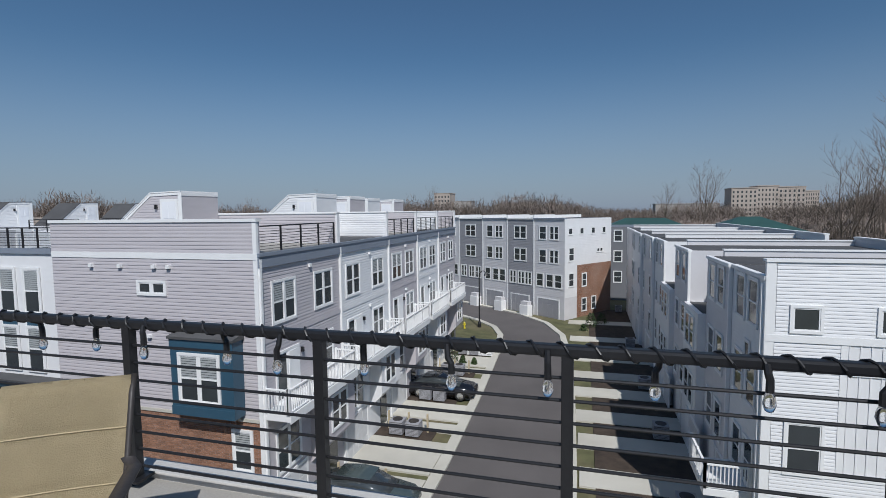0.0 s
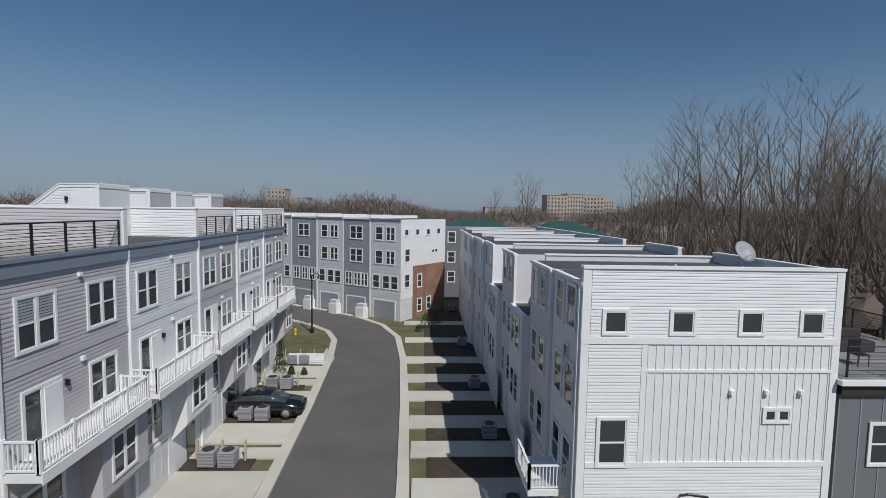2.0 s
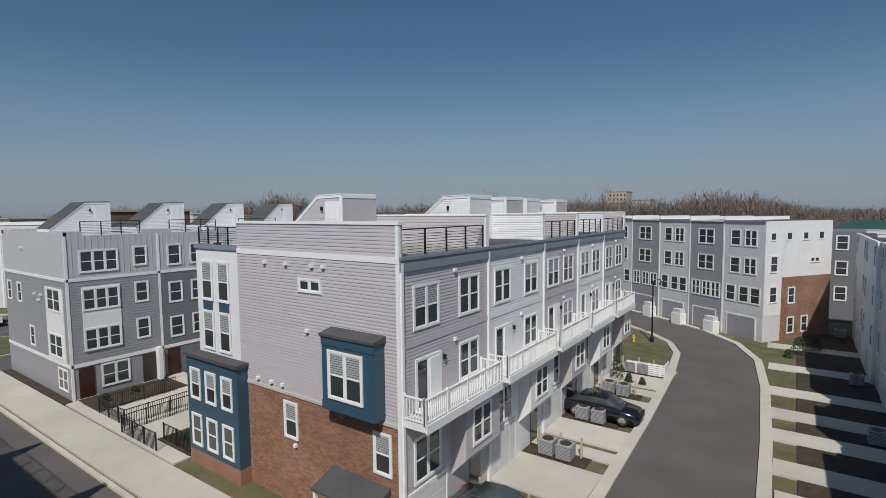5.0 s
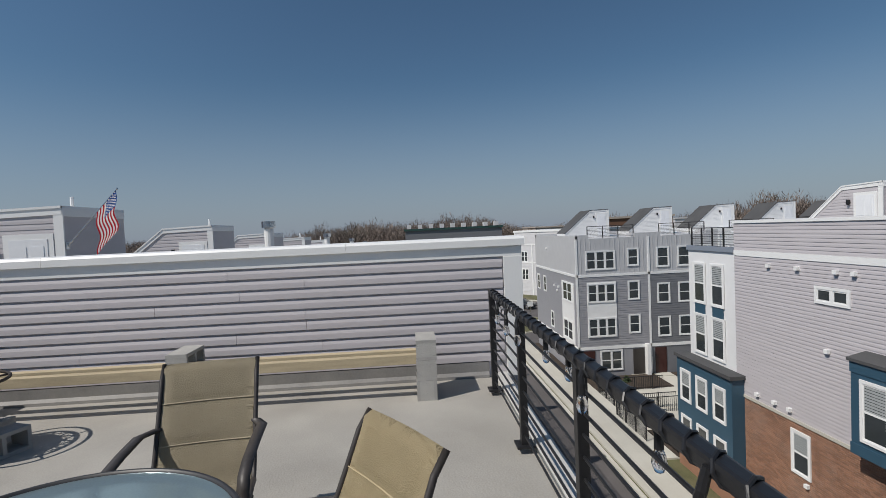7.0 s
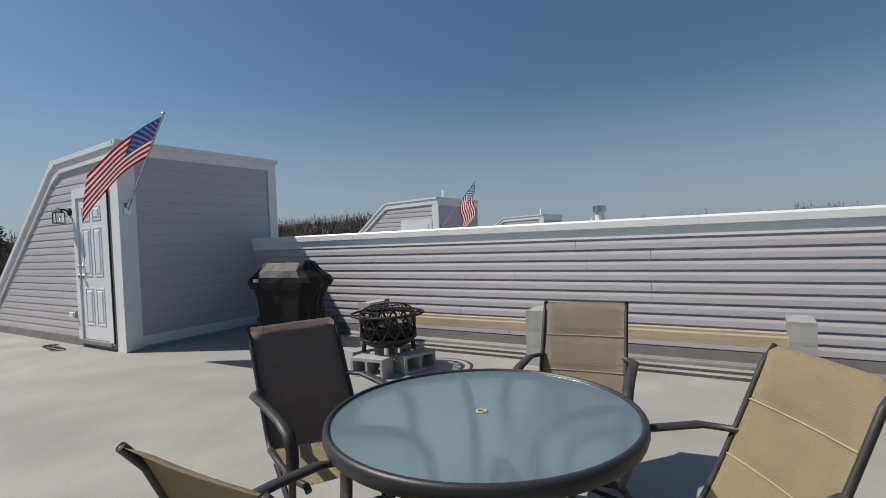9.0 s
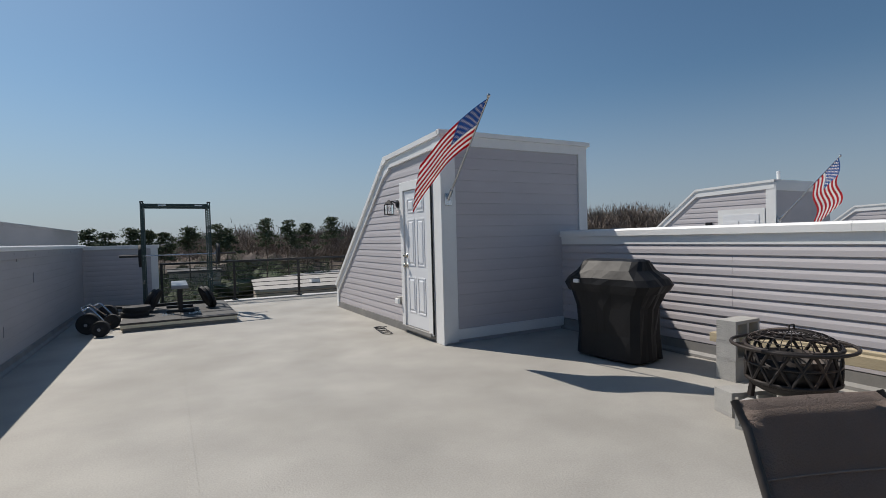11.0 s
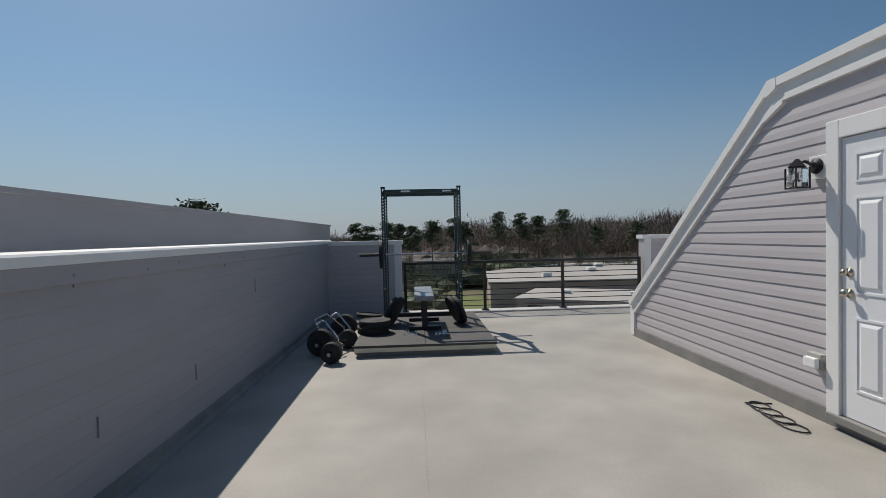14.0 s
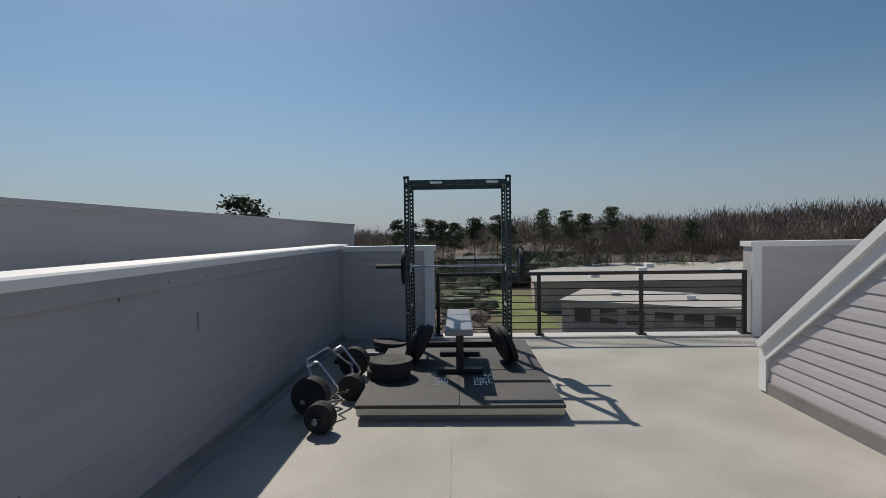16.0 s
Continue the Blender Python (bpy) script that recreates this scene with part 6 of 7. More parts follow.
def ac_unit(x, y):
    u = thing("air_conditioner", (x, y, G + 0.06), "grey outdoor air conditioner unit on a pad", "air conditioner", "air conditioners")
    if not AC:
        b = bmesh.new()
        for k in range(9):
            z = 0.1 + 0.075 * k
            for a in ((-0.4, 0.4, -0.4, -0.385), (-0.4, 0.4, 0.385, 0.4), (-0.4, -0.385, -0.385, 0.385), (0.385, 0.4, -0.385, 0.385)):
                bx(b, *a, z, z + 0.05)
        AC["louvres"] = mesh_of("louvres", b, M_GREY_M)
        b = bmesh.new()
        bx(b, -0.38, 0.38, -0.38, 0.38, 0.05, 0.78)
        AC["core"] = mesh_of("core", b, M_FRAME)
        b = lathe([(0.42, 0.78), (0.42, 0.83), (0.3, 0.85)], 4)
        b.transform(Matrix.Rotation(radians(45), 4, "Z") @ Matrix.Diagonal((1.34, 1.34, 1, 1)))
        AC["top"] = mesh_of("top", b, M_GREY_M)
        b = lathe([(0.08, 0.84), (0.3, 0.84), (0.3, 0.87), (0.08, 0.87)], 20)
        AC["grille"] = mesh_of("fan_grille", b, M_FRAME)
    m = Matrix.Translation((x, y, G + 0.06))
    for k, me in AC.items():
        placed(k, me, m, u)
    return u


def bollard(x, y):
    return tagged(part("wooden_post", bevelled(box(x - 0.05, x + 0.05, y - 0.05, y + 0.05, G, G + 1.15), 0.01), M_LUMBER), "short brown wooden post in a planting strip", "post", "posts")


for i in range(5):
    y0, y1 = Y_A[i], Y_A[i + 1]
    structure("driveway_w%s" % "abcde"[i], bevelled(box(AX, -3.6, y0 + 0.2, y1 - 2.75, G - 0.1, G + 0.10), 0.01), M_CONC, "pale concrete driveway slab", "driveway")
    structure("planting_bed_w%s" % "abcde"[i], bevelled(box(AX, -4.6, y1 - 2.75, y1 - 1.45, G - 0.1, G + 0.06), 0.01), M_MULCH, "mulched strip between driveways", "planting bed")
    structure("driveway_x%s" % "abcde"[i], bevelled(box(AX, -3.6, y1 - 1.45, y1 - 0.3, G - 0.1, G + 0.10), 0.01), M_CONC, "pale concrete driveway slab", "driveway")
    ac_unit(-6.75, y1 - 2.1)
    ac_unit(-5.75, y1 - 2.15)
    for x in (-7.5, -6.25, -5.1):
        bollard(x, y1 - 1.6)
for i, (y0, y1, x0, top, skin) in enumerate(R_UNITS[::1]):
    structure("driveway_e%s" % "abcdefghi"[i], bevelled(box(3.45 - 0.045 * max(0.0, y0 - 30), x0, y0 + 0.3, y0 + 2.1, G - 0.1, G + 0.10), 0.01), M_CONC, "pale concrete driveway slab", "driveway")
    structure("planting_bed_e%s" % "abcdefghi"[i], box(4.2, x0, y0 + 2.1, y1 + 0.3, G - 0.1, G + 0.06), M_MULCH, "dark mulched strip between driveways", "planting bed")
    if i % 2 == 0:
        ac_unit(7.8, y1 - 0.9)


# ---- cars ----
def car(x, y, heading, paint, label):
    m = Matrix.Translation((x, y, G + 0.10)) @ Matrix.Rotation(radians(heading), 4, "Z")
    c = thing("car", m.translation, label, "car")

    def section(px, half, z0, z1, tuck=0.0):
        return [(px, -half, z0), (px, half, z0), (px, half * 1.0, z0 + (z1 - z0) * 0.6), (px, half * (0.9 - tuck), z1), (px, -half * (0.9 - tuck), z1), (px, -half, z0 + (z1 - z0) * 0.6)]
    body = loft([section(-2.4, 0.7, 0.4, 0.75), section(-2.25, 0.86, 0.22, 0.92), section(-1.5, 0.92, 0.2, 1.0), section(0, 0.93, 0.2, 0.98), section(1.1, 0.92, 0.2, 0.94), section(2.1, 0.86, 0.22, 0.8), section(2.4, 0.68, 0.35, 0.62)], m)
    bo = part("body", body, paint, c, smooth=True)
    cab = loft([section(-2.0, 0.74, 0.9, 0.96), section(-1.2, 0.78, 0.9, 1.36, 0.18), section(-0.3, 0.8, 0.9, 1.47, 0.2), section(0.4, 0.79, 0.9, 1.42, 0.2), section(1.35, 0.74, 0.88, 0.95)], m)
    part("cabin_glass", cab, M_GLASS_DARK, bo, smooth=True)
    roof = loft([section(-1.25, 0.66, 1.34, 1.39), section(-0.3, 0.68, 1.44, 1.49), section(0.45, 0.66, 1.38, 1.43)], m)
    part("roof", roof, paint, bo, smooth=True)
    for px in (-1.45, 1.45):
        for s in (-1, 1):
            b = disc(0.33, 0.22, 0.02, 24, 0.05)
            b.transform(m @ Matrix.Translation((px, s * 0.84, 0.33)) @ Matrix.Rotation(radians(90), 4, "Z"))
            wh = part("wheel", b, M_TYRE, c, smooth=True)
            b = disc(0.22, 0.23, 0.03, 20, 0.03)
            b.transform(m @ Matrix.Translation((px, s * 0.845, 0.33)) @ Matrix.Rotation(radians(90), 4, "Z"))
            part("rim", b, M_STEEL, wh)
    for s in (-1, 1):
        part("headlight", box(2.2, 2.36, s * 0.62 - 0.14, s * 0.62 + 0.14, 0.6, 0.7, m=m), M_BULB, c)
        part("tail_light", box(-2.4, -2.3, s * 0.62 - 0.14, s * 0.62 + 0.14, 0.72, 0.84, m=m), M_RED, c)
    return c


car(-5.85, 38.75, 0, M_CAR, "glossy black sedan parked on a driveway")
car(-5.6, 25.2, 0, M_CARG, "dark grey sedan parked on a driveway")
for x, y, h in ((-74.0, 24.2, 48), (-82.5, 19.3, 70), (-143, 32.6, 75), (-147, 33.2, 75), (-160, 36, 75), (-172, 37.6, 75), (-176, 38.4, 75)):
    car(x, y, h, (M_CAR, M_WHITE, M_CARG)[round(-x) % 3] if x < -99 else M_CAR, "car parked in a far lot")

# street lamp, hydrant
sl = thing("street_lamp", (-7.5, 59.6, G), "tall black street lamp on grass", "street lamp")
part("pole", rod([(-7.5, 59.6, G), (-7.5, 59.6, -5.2)], 0.09, 10, 0.06), M_BLACK, sl)
part("base", lathe([(0.2, 0), (0.2, 0.4), (0.1, 0.7)], 12, (-7.5, 59.6, G)), M_BLACK, sl)
part("arm", rod([(-7.5, 59.6, -5.4), (-7.2, 59.5, -5.0), (-6.9, 59.4, -5.0), (-6.7, 59.3, -5.2)], 0.04, 8), M_BLACK, sl)
part("lantern", lathe([(0.05, 0.35), (0.1, 0.3), (0.24, 0.05), (0.2, 0.0)], 12, (-6.7, 59.3, -5.5)), M_BLACK, sl)
hy = thing("fire_hydrant", (-9.0, 58.7, G), "yellow fire hydrant on grass", "fire hydrant")
part("barrel", lathe([(0.14, 0), (0.14, 0.05), (0.1, 0.08), (0.1, 0.5), (0.13, 0.52), (0.12, 0.62), (0.04, 0.72)], 14, (-9.0, 58.7, G)), M_YELLOW, hy)
part("outlet", rod([(-9.18, 58.7, G + 0.42), (-8.82, 58.7, G + 0.42)], 0.05, 10), M_YELLOW, hy)

# ---- trees ----


def branch(b, rnd, p, d, length, r, depth, tips, bend=0.25, sides=5):
    n = 4
    pts = [p]
    q = p.copy()
    dd = d.copy()
    for k in range(n):
        dd = (dd + Vector((rnd.uniform(-1, 1), rnd.uniform(-1, 1), rnd.uniform(-0.4, 0.9))) * bend * 0.35).normalized()
        q = q + dd * length / n
        pts.append(q.copy())
    tube(b, pts, r, sides if depth > 1 else 3, r * 0.55, caps=False)
    if depth == 0:
        tips.append((q, dd))
        return
    kids = rnd.choice((3, 3, 4)) if depth > 1 else rnd.choice((3, 4))
    for k in range(kids):
        at = pts[-1] if k == 0 else pts[rnd.choice((2, 3, 4))]
        side = Vector((rnd.uniform(-1, 1), rnd.uniform(-1, 1), rnd.uniform(0.2, 1.0))).normalized()
        nd = (dd * (1.0 if k == 0 else 0.75) + side * (0.35 if k == 0 else 0.75)).normalized()
        branch(b, rnd, at, nd, length * rnd.uniform(0.62, 0.82), r * (0.55 if k == 0 else 0.42), depth - 1, tips, bend, sides)


def bare_tree(seed, height):
    """A leader with ascending limbs, and a crown of fine twigs, about the origin."""
    rnd = random.Random(seed)
    trunk = bmesh.new()
    crown = bmesh.new()
    sway = Vector((rnd.uniform(-1, 1), rnd.uniform(-1, 1), 0)) * 0.035 * height
    forks = rnd.choice((1, 2, 2, 3))
    split = height * rnd.uniform(0.28, 0.42)
    foot = Vector((0, 0, -0.3))
    knee = sway * 0.3 + Vector((0, 0, split))
    tube(trunk, [foot, foot.lerp(knee, 0.5) + sway * 0.1, knee], 0.0115 * height, 8, 0.009 * height, caps=False)
    for f in range(forks):
        a0 = rnd.uniform(0, 6.28) + f * 6.28 / forks
        spread = 0.0 if forks == 1 else height * rnd.uniform(0.07, 0.14)
        top = sway + Vector((math.cos(a0) * spread, math.sin(a0) * spread, height * rnd.uniform(0.86, 1.0)))
        line = [knee.lerp(top, q) + Vector((math.cos(a0), math.sin(a0), 0)) * spread * 0.25 * math.sin(math.pi * q) for q in (0, 0.25, 0.5, 0.75, 1)]
        tube(trunk, line, 0.0085 * height / forks ** 0.4, 6, 0.0012 * height, caps=False)
        for k in range(18 if forks == 1 else 11):
            q = rnd.uniform(0.05, 0.95)
            p = knee.lerp(top, q) + Vector((math.cos(a0), math.sin(a0), 0)) * spread * 0.25 * math.sin(math.pi * q)
            a = rnd.uniform(0, 6.28)
            out = rnd.uniform(0.45, 1.0)
            d = Vector((math.cos(a) * out, math.sin(a) * out, rnd.uniform(0.75, 1.3))).normalized()
            ln = height * rnd.uniform(0.14, 0.24) * (1.1 - 0.65 * q)
            tips = []
            branch(trunk, rnd, p, d, ln, 0.0032 * height * (1.1 - 0.7 * q), 1, tips, 0.35, 4)
            for tp, td in tips:
                for j in range(3):
                    s = Vector((rnd.uniform(-1, 1), rnd.uniform(-1, 1), rnd.uniform(-0.1, 1))).normalized()
                    branch(crown, rnd, tp, (td + s * 0.7).normalized(), height * rnd.uniform(0.035, 0.07), 0.0007 * height, 0 if j else 1, [], 0.4, 3)
    return trunk, crown


TREES = []
for s, h in ((1, 20), (2, 22), (3, 18), (4, 21), (5, 20), (6, 22)):
    a, c = bare_tree(s, h)
    TREES.append((mesh_of("trunk", a, M_BARK), mesh_of("crown", c, M_TWIG)))


def plant(x, y, k, scale, turn, group="bare trees at the wood's edge", z=G):
    t = thing("bare_tree", Matrix.Translation((x, y, z)) @ Matrix.Rotation(turn, 4, "Z") @ Matrix.Diagonal((scale, scale, scale * 1.0, 1)), "tall bare winter tree with fine twigs", "tree", group)
    m = MW[t]
    placed("trunk", TREES[k][0], m, t)
    placed("crown", TREES[k][1], m, t)
    return t


rnd = random.Random(21)
for x, y in ((30, 47), (33.5, 43), (37, 50), (29, 57), (42, 44), (44, 38), (48, 50), (36, 61), (31, 70), (50, 60), (40, 72), (54, 42), (47, 33), (58, 52), (60, 36), (34, 36), (38, 32), (52, 30)):
    plant(x, y, rnd.randrange(6), rnd.uniform(0.86, 1.12), rnd.uniform(0, 6.28))
for i in range(64):
    # further back the wood closes
    x, y = rnd.uniform(34, 92), rnd.uniform(26, 92)
    if x - 30 > (y - 26) * -0.4 + 6:
        plant(x, y, rnd.randrange(6), rnd.uniform(0.7, 1.0), rnd.uniform(0, 6.28))
for x, y, s in ((-45, 160, 0.95), (-52, 165, 0.8), (30, 190, 1.0), (41, 185, 1.15), (-60, 120, 0.85), (-85, 125, 0.8), (-30, 205, 0.9), (52, 150, 0.9), (60, 120, 0.9)):
    plant(x, y, rnd.randrange(4), s, rnd.uniform(0, 6.28), "lone bare trees")


def wood_mass(name, seed, count, place, material, low, high, label):
    """Far woodland: many slender bare crowns of upright twigs over low uneven clumps, joined."""
    rnd = random.Random(seed)
    base = bmesh.new()
    bmesh.ops.create_icosphere(base, subdivisions=1, radius=1)
    vs = [v.co.copy() for v in base.verts]
    fs = [[v.index for v in f.verts] for f in base.faces]
    base.free()
    verts, faces = [], []
    for i in range(count):
        x, y, h = place(rnd)
        r = h * rnd.uniform(low, high)
        k = len(verts)
        for v in vs:
            q = rnd.uniform(0.55, 1.3)
            verts.append((x + v.x * r * q, y + v.y * r * q, G + h * (0.22 + 0.22 * v.z * rnd.uniform(0.5, 1.2))))
        faces += [[k + a for a in f] for f in fs]
        # trunk, then twigs that fan out to a domed crown
        k = len(verts)
        w = 0.007 * h
        verts += [(x - w, y, G), (x + w, y, G), (x, y + w, G), (x, y, G + h * 0.8)]
        faces += [[k, k + 1, k + 3], [k + 1, k + 2, k + 3], [k + 2, k, k + 3]]
        for j in range(115):
            a = rnd.uniform(0, 6.28)
            e = math.asin(rnd.uniform(-0.25, 1.0))
            q = rnd.uniform(0.45, 1.0)
            tip = (x + r * q * math.cos(e) * math.cos(a), y + r * q * math.cos(e) * math.sin(a), G + h * (0.60 + 0.40 * q * math.sin(e)))
            k = h * rnd.uniform(0.10, 0.22)
            root = (tip[0] - k * 0.6 * math.cos(e) * math.cos(a) + h * rnd.uniform(-0.05, 0.05), tip[1] - k * 0.6 * math.cos(e) * math.sin(a) + h * rnd.uniform(-0.05, 0.05), tip[2] - k * rnd.uniform(0.4, 0.9))
            w = 0.006 * h * rnd.uniform(0.5, 1.3)
            c, sn = math.cos(a + 1.57) * w, math.sin(a + 1.57) * w
            k = len(verts)
            verts += [(root[0] - c, root[1] - sn, root[2]), (root[0] + c, root[1] + sn, root[2]), tip]
            faces.append([k, k + 1, k + 2])
    me = bpy.data.meshes.new(name)
    me.from_pydata(verts, [], faces)
    me.materials.append(material)
    return tagged(new(name, me), label, "woodland", kind="stuff")


def ring_place(a0, a1, r0, r1, h0, h1):
    def f(rnd):
        a = radians(rnd.uniform(a0, a1))
        r = rnd.uniform(r0, r1)
        return -math.sin(a) * r, math.cos(a) * r, rnd.uniform(h0, h1) * (0.85 + 0.15 * math.sin(a * 9) + 0.1 * math.sin(a * 23))
    return f


wood_mass("far_woods_north", 1, 3000, ring_place(-75, 95, 220, 520, 17, 23), M_WOODS, 0.25, 0.45, "brown leafless woods on the horizon")
wood_mass("far_woods_west", 5, 1300, ring_place(70, 130, 190, 420, 14, 20), M_WOODS, 0.25, 0.45, "brown leafless woods on the horizon")
wood_mass("far_woods_south", 2, 2400, ring_place(125, 235, 175, 400, 15, 22), M_WOODS, 0.34, 0.55, "brown leafless woods beyond the lots")
def hill_place(rnd):
    a = rnd.uniform(126, 168)
    r = rnd.uniform(150, 240)
    k = (168 - a) / 38
    return -math.sin(radians(a)) * r, math.cos(radians(a)) * r, (15.0 + 5.5 * min(k, 1.0)) * rnd.uniform(0.86, 1.08) * r / 175


wood_mass("hill_woods", 6, 1100, hill_place, M_WOODS, 0.34, 0.55, "brown leafless woods rising on a hill")
wood_mass("brush", 7, 260, lambda r: (r.uniform(0, 60), r.uniform(-118, -34), r.uniform(2.5, 6.0)), M_WOODS, 0.3, 0.55, "brown leafless brush below the roofs")
wood_mass("near_evergreens", 8, 120, lambda r: (r.uniform(-4, 60), r.uniform(-120, -80), r.uniform(4, 8)), M_PINE, 0.25, 0.45, "dark evergreen scrub among brush")
wood_mass("far_pines", 3, 520, ring_place(150, 230, 118, 180, 6, 11), M_PINE, 0.2, 0.4, "dark evergreen scrub below the woods")
wood_mass("wood_edge", 4, 500, lambda r: (r.uniform(48, 140), r.uniform(10, 150), r.uniform(6, 13)), M_WOODS, 0.2, 0.4, "brown leafless undergrowth and trunks")

rnd = random.Random(33)
b = bmesh.new()
for i in range(420):
    x, y = rnd.uniform(46, 130), rnd.uniform(12, 130)
    h = rnd.uniform(11, 21)
    top = Vector((x + rnd.uniform(-2, 2), y + rnd.uniform(-2, 2), G + h))
    tube(b, [Vector((x, y, G)), Vector((x, y, G)).lerp(top, 0.5) + Vector((rnd.uniform(-.4, .4), rnd.uniform(-.4, .4), 0)), top], 0.16, 4, 0.03, caps=False)
    for k in range(7):
        s = Vector((x, y, G)).lerp(top, rnd.uniform(0.35, 0.95))
        e = s + Vector((rnd.uniform(-2.4, 2.4), rnd.uniform(-2.4, 2.4), rnd.uniform(0.8, 3.4)))
        tube(b, [s, e], 0.05, 3, 0.012, caps=False)
tagged(part("wood_trunks", b, M_BARK), "bare trunks of a winter wood", "woodland", kind="stuff")


def pine(x, y, h, seed, wide=1.0):
    rnd = random.Random(seed)
    t = thing("pine_tree", (x, y, G), "tall dark pine with open crown", "tree", "pines beyond the lots")
    part("trunk", rod([(x, y, G), (x + rnd.uniform(-0.4, 0.4), y, G + h * 0.5), (x + rnd.uniform(-0.6, 0.6), y, G + h)], 0.22, 6, 0.06), M_BARK, t)
    verts, faces = [], []
    for k in range(36):
        z = h * (0.62 + 0.38 * rnd.random() ** 0.8)
        a = rnd.uniform(0, 6.28)
        r = (0.6 + (1.0 - z / h) * 7.0) * wide * rnd.uniform(0.15, 1.0) + 0.15
        c = Vector((x + r * math.cos(a), y + r * math.sin(a), G + z))
        for j in range(34):
            p = c + Vector((rnd.gauss(0, 0.62), rnd.gauss(0, 0.62), rnd.gauss(0, 0.24)))
            n = len(verts)
            u = Vector((rnd.uniform(-1, 1), rnd.uniform(-1, 1), rnd.uniform(-0.5, 0.5))).normalized() * 0.32
            w = u.cross(Vector((rnd.uniform(-1, 1), rnd.uniform(-1, 1), 1))).normalized() * 0.2
            verts += [p - u, p + w, p + u, p - w + Vector((0, 0, 0.1))]
            faces += [(n, n + 1, n + 2), (n, n + 2, n + 3)]
    me = bpy.data.meshes.new("crown")
    me.from_pydata(verts, [], faces)
    me.materials.append(M_PINE)
    link(new("crown", me), t)
    return t


for i, (x, y, h) in enumerate(((10, -125, 16.2), (6.8, -126, 15.8), (3.5, -122, 15), (-1.5, -126, 16.5), (-7.5, -128, 17.2), (-18.4, -125, 18.4), (-24.1, -125, 18), (-28.6, -126, 17.2), (-35.4, -126, 18.6), (14.5, -124, 15.5), (18, -127, 16.2), (29.2, -60, 17.5), (-10.5, -132, 16), (-46, -130, 14.5), (-58, -132, 15.5))):
    pine(x, y, h, 50 + i, 1.7 if x > 29 else 1.0)


def shrub(x, y, r, h, seed, label="small green shrub in a planting bed"):
    rnd = random.Random(seed)
    t = thing("shrub", (x, y, G + 0.05), label, "shrub")
    part("stem", rod([(x, y, G), (x, y, G + h * 0.6)], 0.03, 5, 0.015), M_BARK, t)
    verts, faces = [], []
    for j in range(420):
        a, z = rnd.uniform(0, 6.28), rnd.uniform(0.05, 1)
        q = r * (1.1 - z * 0.75) * rnd.uniform(0.5, 1.05)
        p = Vector((x + q * math.cos(a), y + q * math.sin(a), G + h * z))
        u = Vector((rnd.uniform(-1, 1), rnd.uniform(-1, 1), rnd.uniform(-1, 1))).normalized() * 0.07
        w = u.cross(Vector((rnd.uniform(-1, 1), rnd.uniform(-1, 1), 1))).normalized() * 0.05
        n = len(verts)
        verts += [p - u, p + w, p + u, p - w]
        faces.append((n, n + 1, n + 2, n + 3))
    me = bpy.data.meshes.new("foliage")
    me.from_pydata(verts, [], faces)
    me.materials.append(M_SHRUB)
    link(new("foliage", me), t)


for i, (x, y, r, h) in enumerate(((-7.2, 46.6, 0.6, 1.9), (-6.2, 46.2, 0.35, 0.7), (-5.2, 46.1, 0.3, 0.6), (4.4, 62, 0.8, 1.6), (5.6, 64, 0.7, 1.2), (3.6, 60.5, 0.4, 0.7), (-35, 22, 0.4, 0.7), (-35.2, 24, 0.35, 0.6), (-24.5, 22.2, 0.4, 0.6), (-23.4, 23.4, 0.4, 0.6))):
    shrub(x, y, r, h, 70 + i)
white_fence = thing("white_bench_box", (-5.6, 49.4, G), "white slatted enclosure on a driveway", "fence")
for k in range(6):
    part("slat", box(-7.0, -4.2, 48.6, 48.66, G + 0.1 + 0.16 * k, G + 0.22 + 0.16 * k), M_WHITE, white_fence)
    part("slat", box(-4.2, -4.14, 48.6, 50.2, G + 0.1 + 0.16 * k, G + 0.22 + 0.16 * k), M_WHITE, white_fence)

# ---- distance ----


def far_block_house(name, x0, x1, y0, y1, top, material, label, rows=0, cols=0, face="y", roof=None, win=None):
    t = thing(name, ((x0 + x1) / 2, (y0 + y1) / 2, G), label, "building")
    part("wall", box(x0, x1, y0, y1, G, top), material, t)
    part("roof", box(x0 - 0.3, x1 + 0.3, y0 - 0.3, y1 + 0.3, top, top + 0.5), roof or material, t)
    for r in range(rows):
        for c in range(cols):
            z = G + 1.2 + (top - G - 1.5) * r / rows
            if face == "x":
                p = y0 + (y1 - y0) * (c + 0.3) / cols
                part("window", box(x1, x1 + 0.06, p, p + (y1 - y0) / cols * 0.4, z, z + 1.6), M_GLASS_DARK, t)
            else:
                p = x0 + (x1 - x0) * (c + 0.3) / cols
                yy = y0 if face == "y" else y1
                part("window", box(p, p + (x1 - x0) / cols * 0.4, yy - 0.06, yy + 0.06, z, z + 1.6), M_GLASS_DARK, t)
    return t


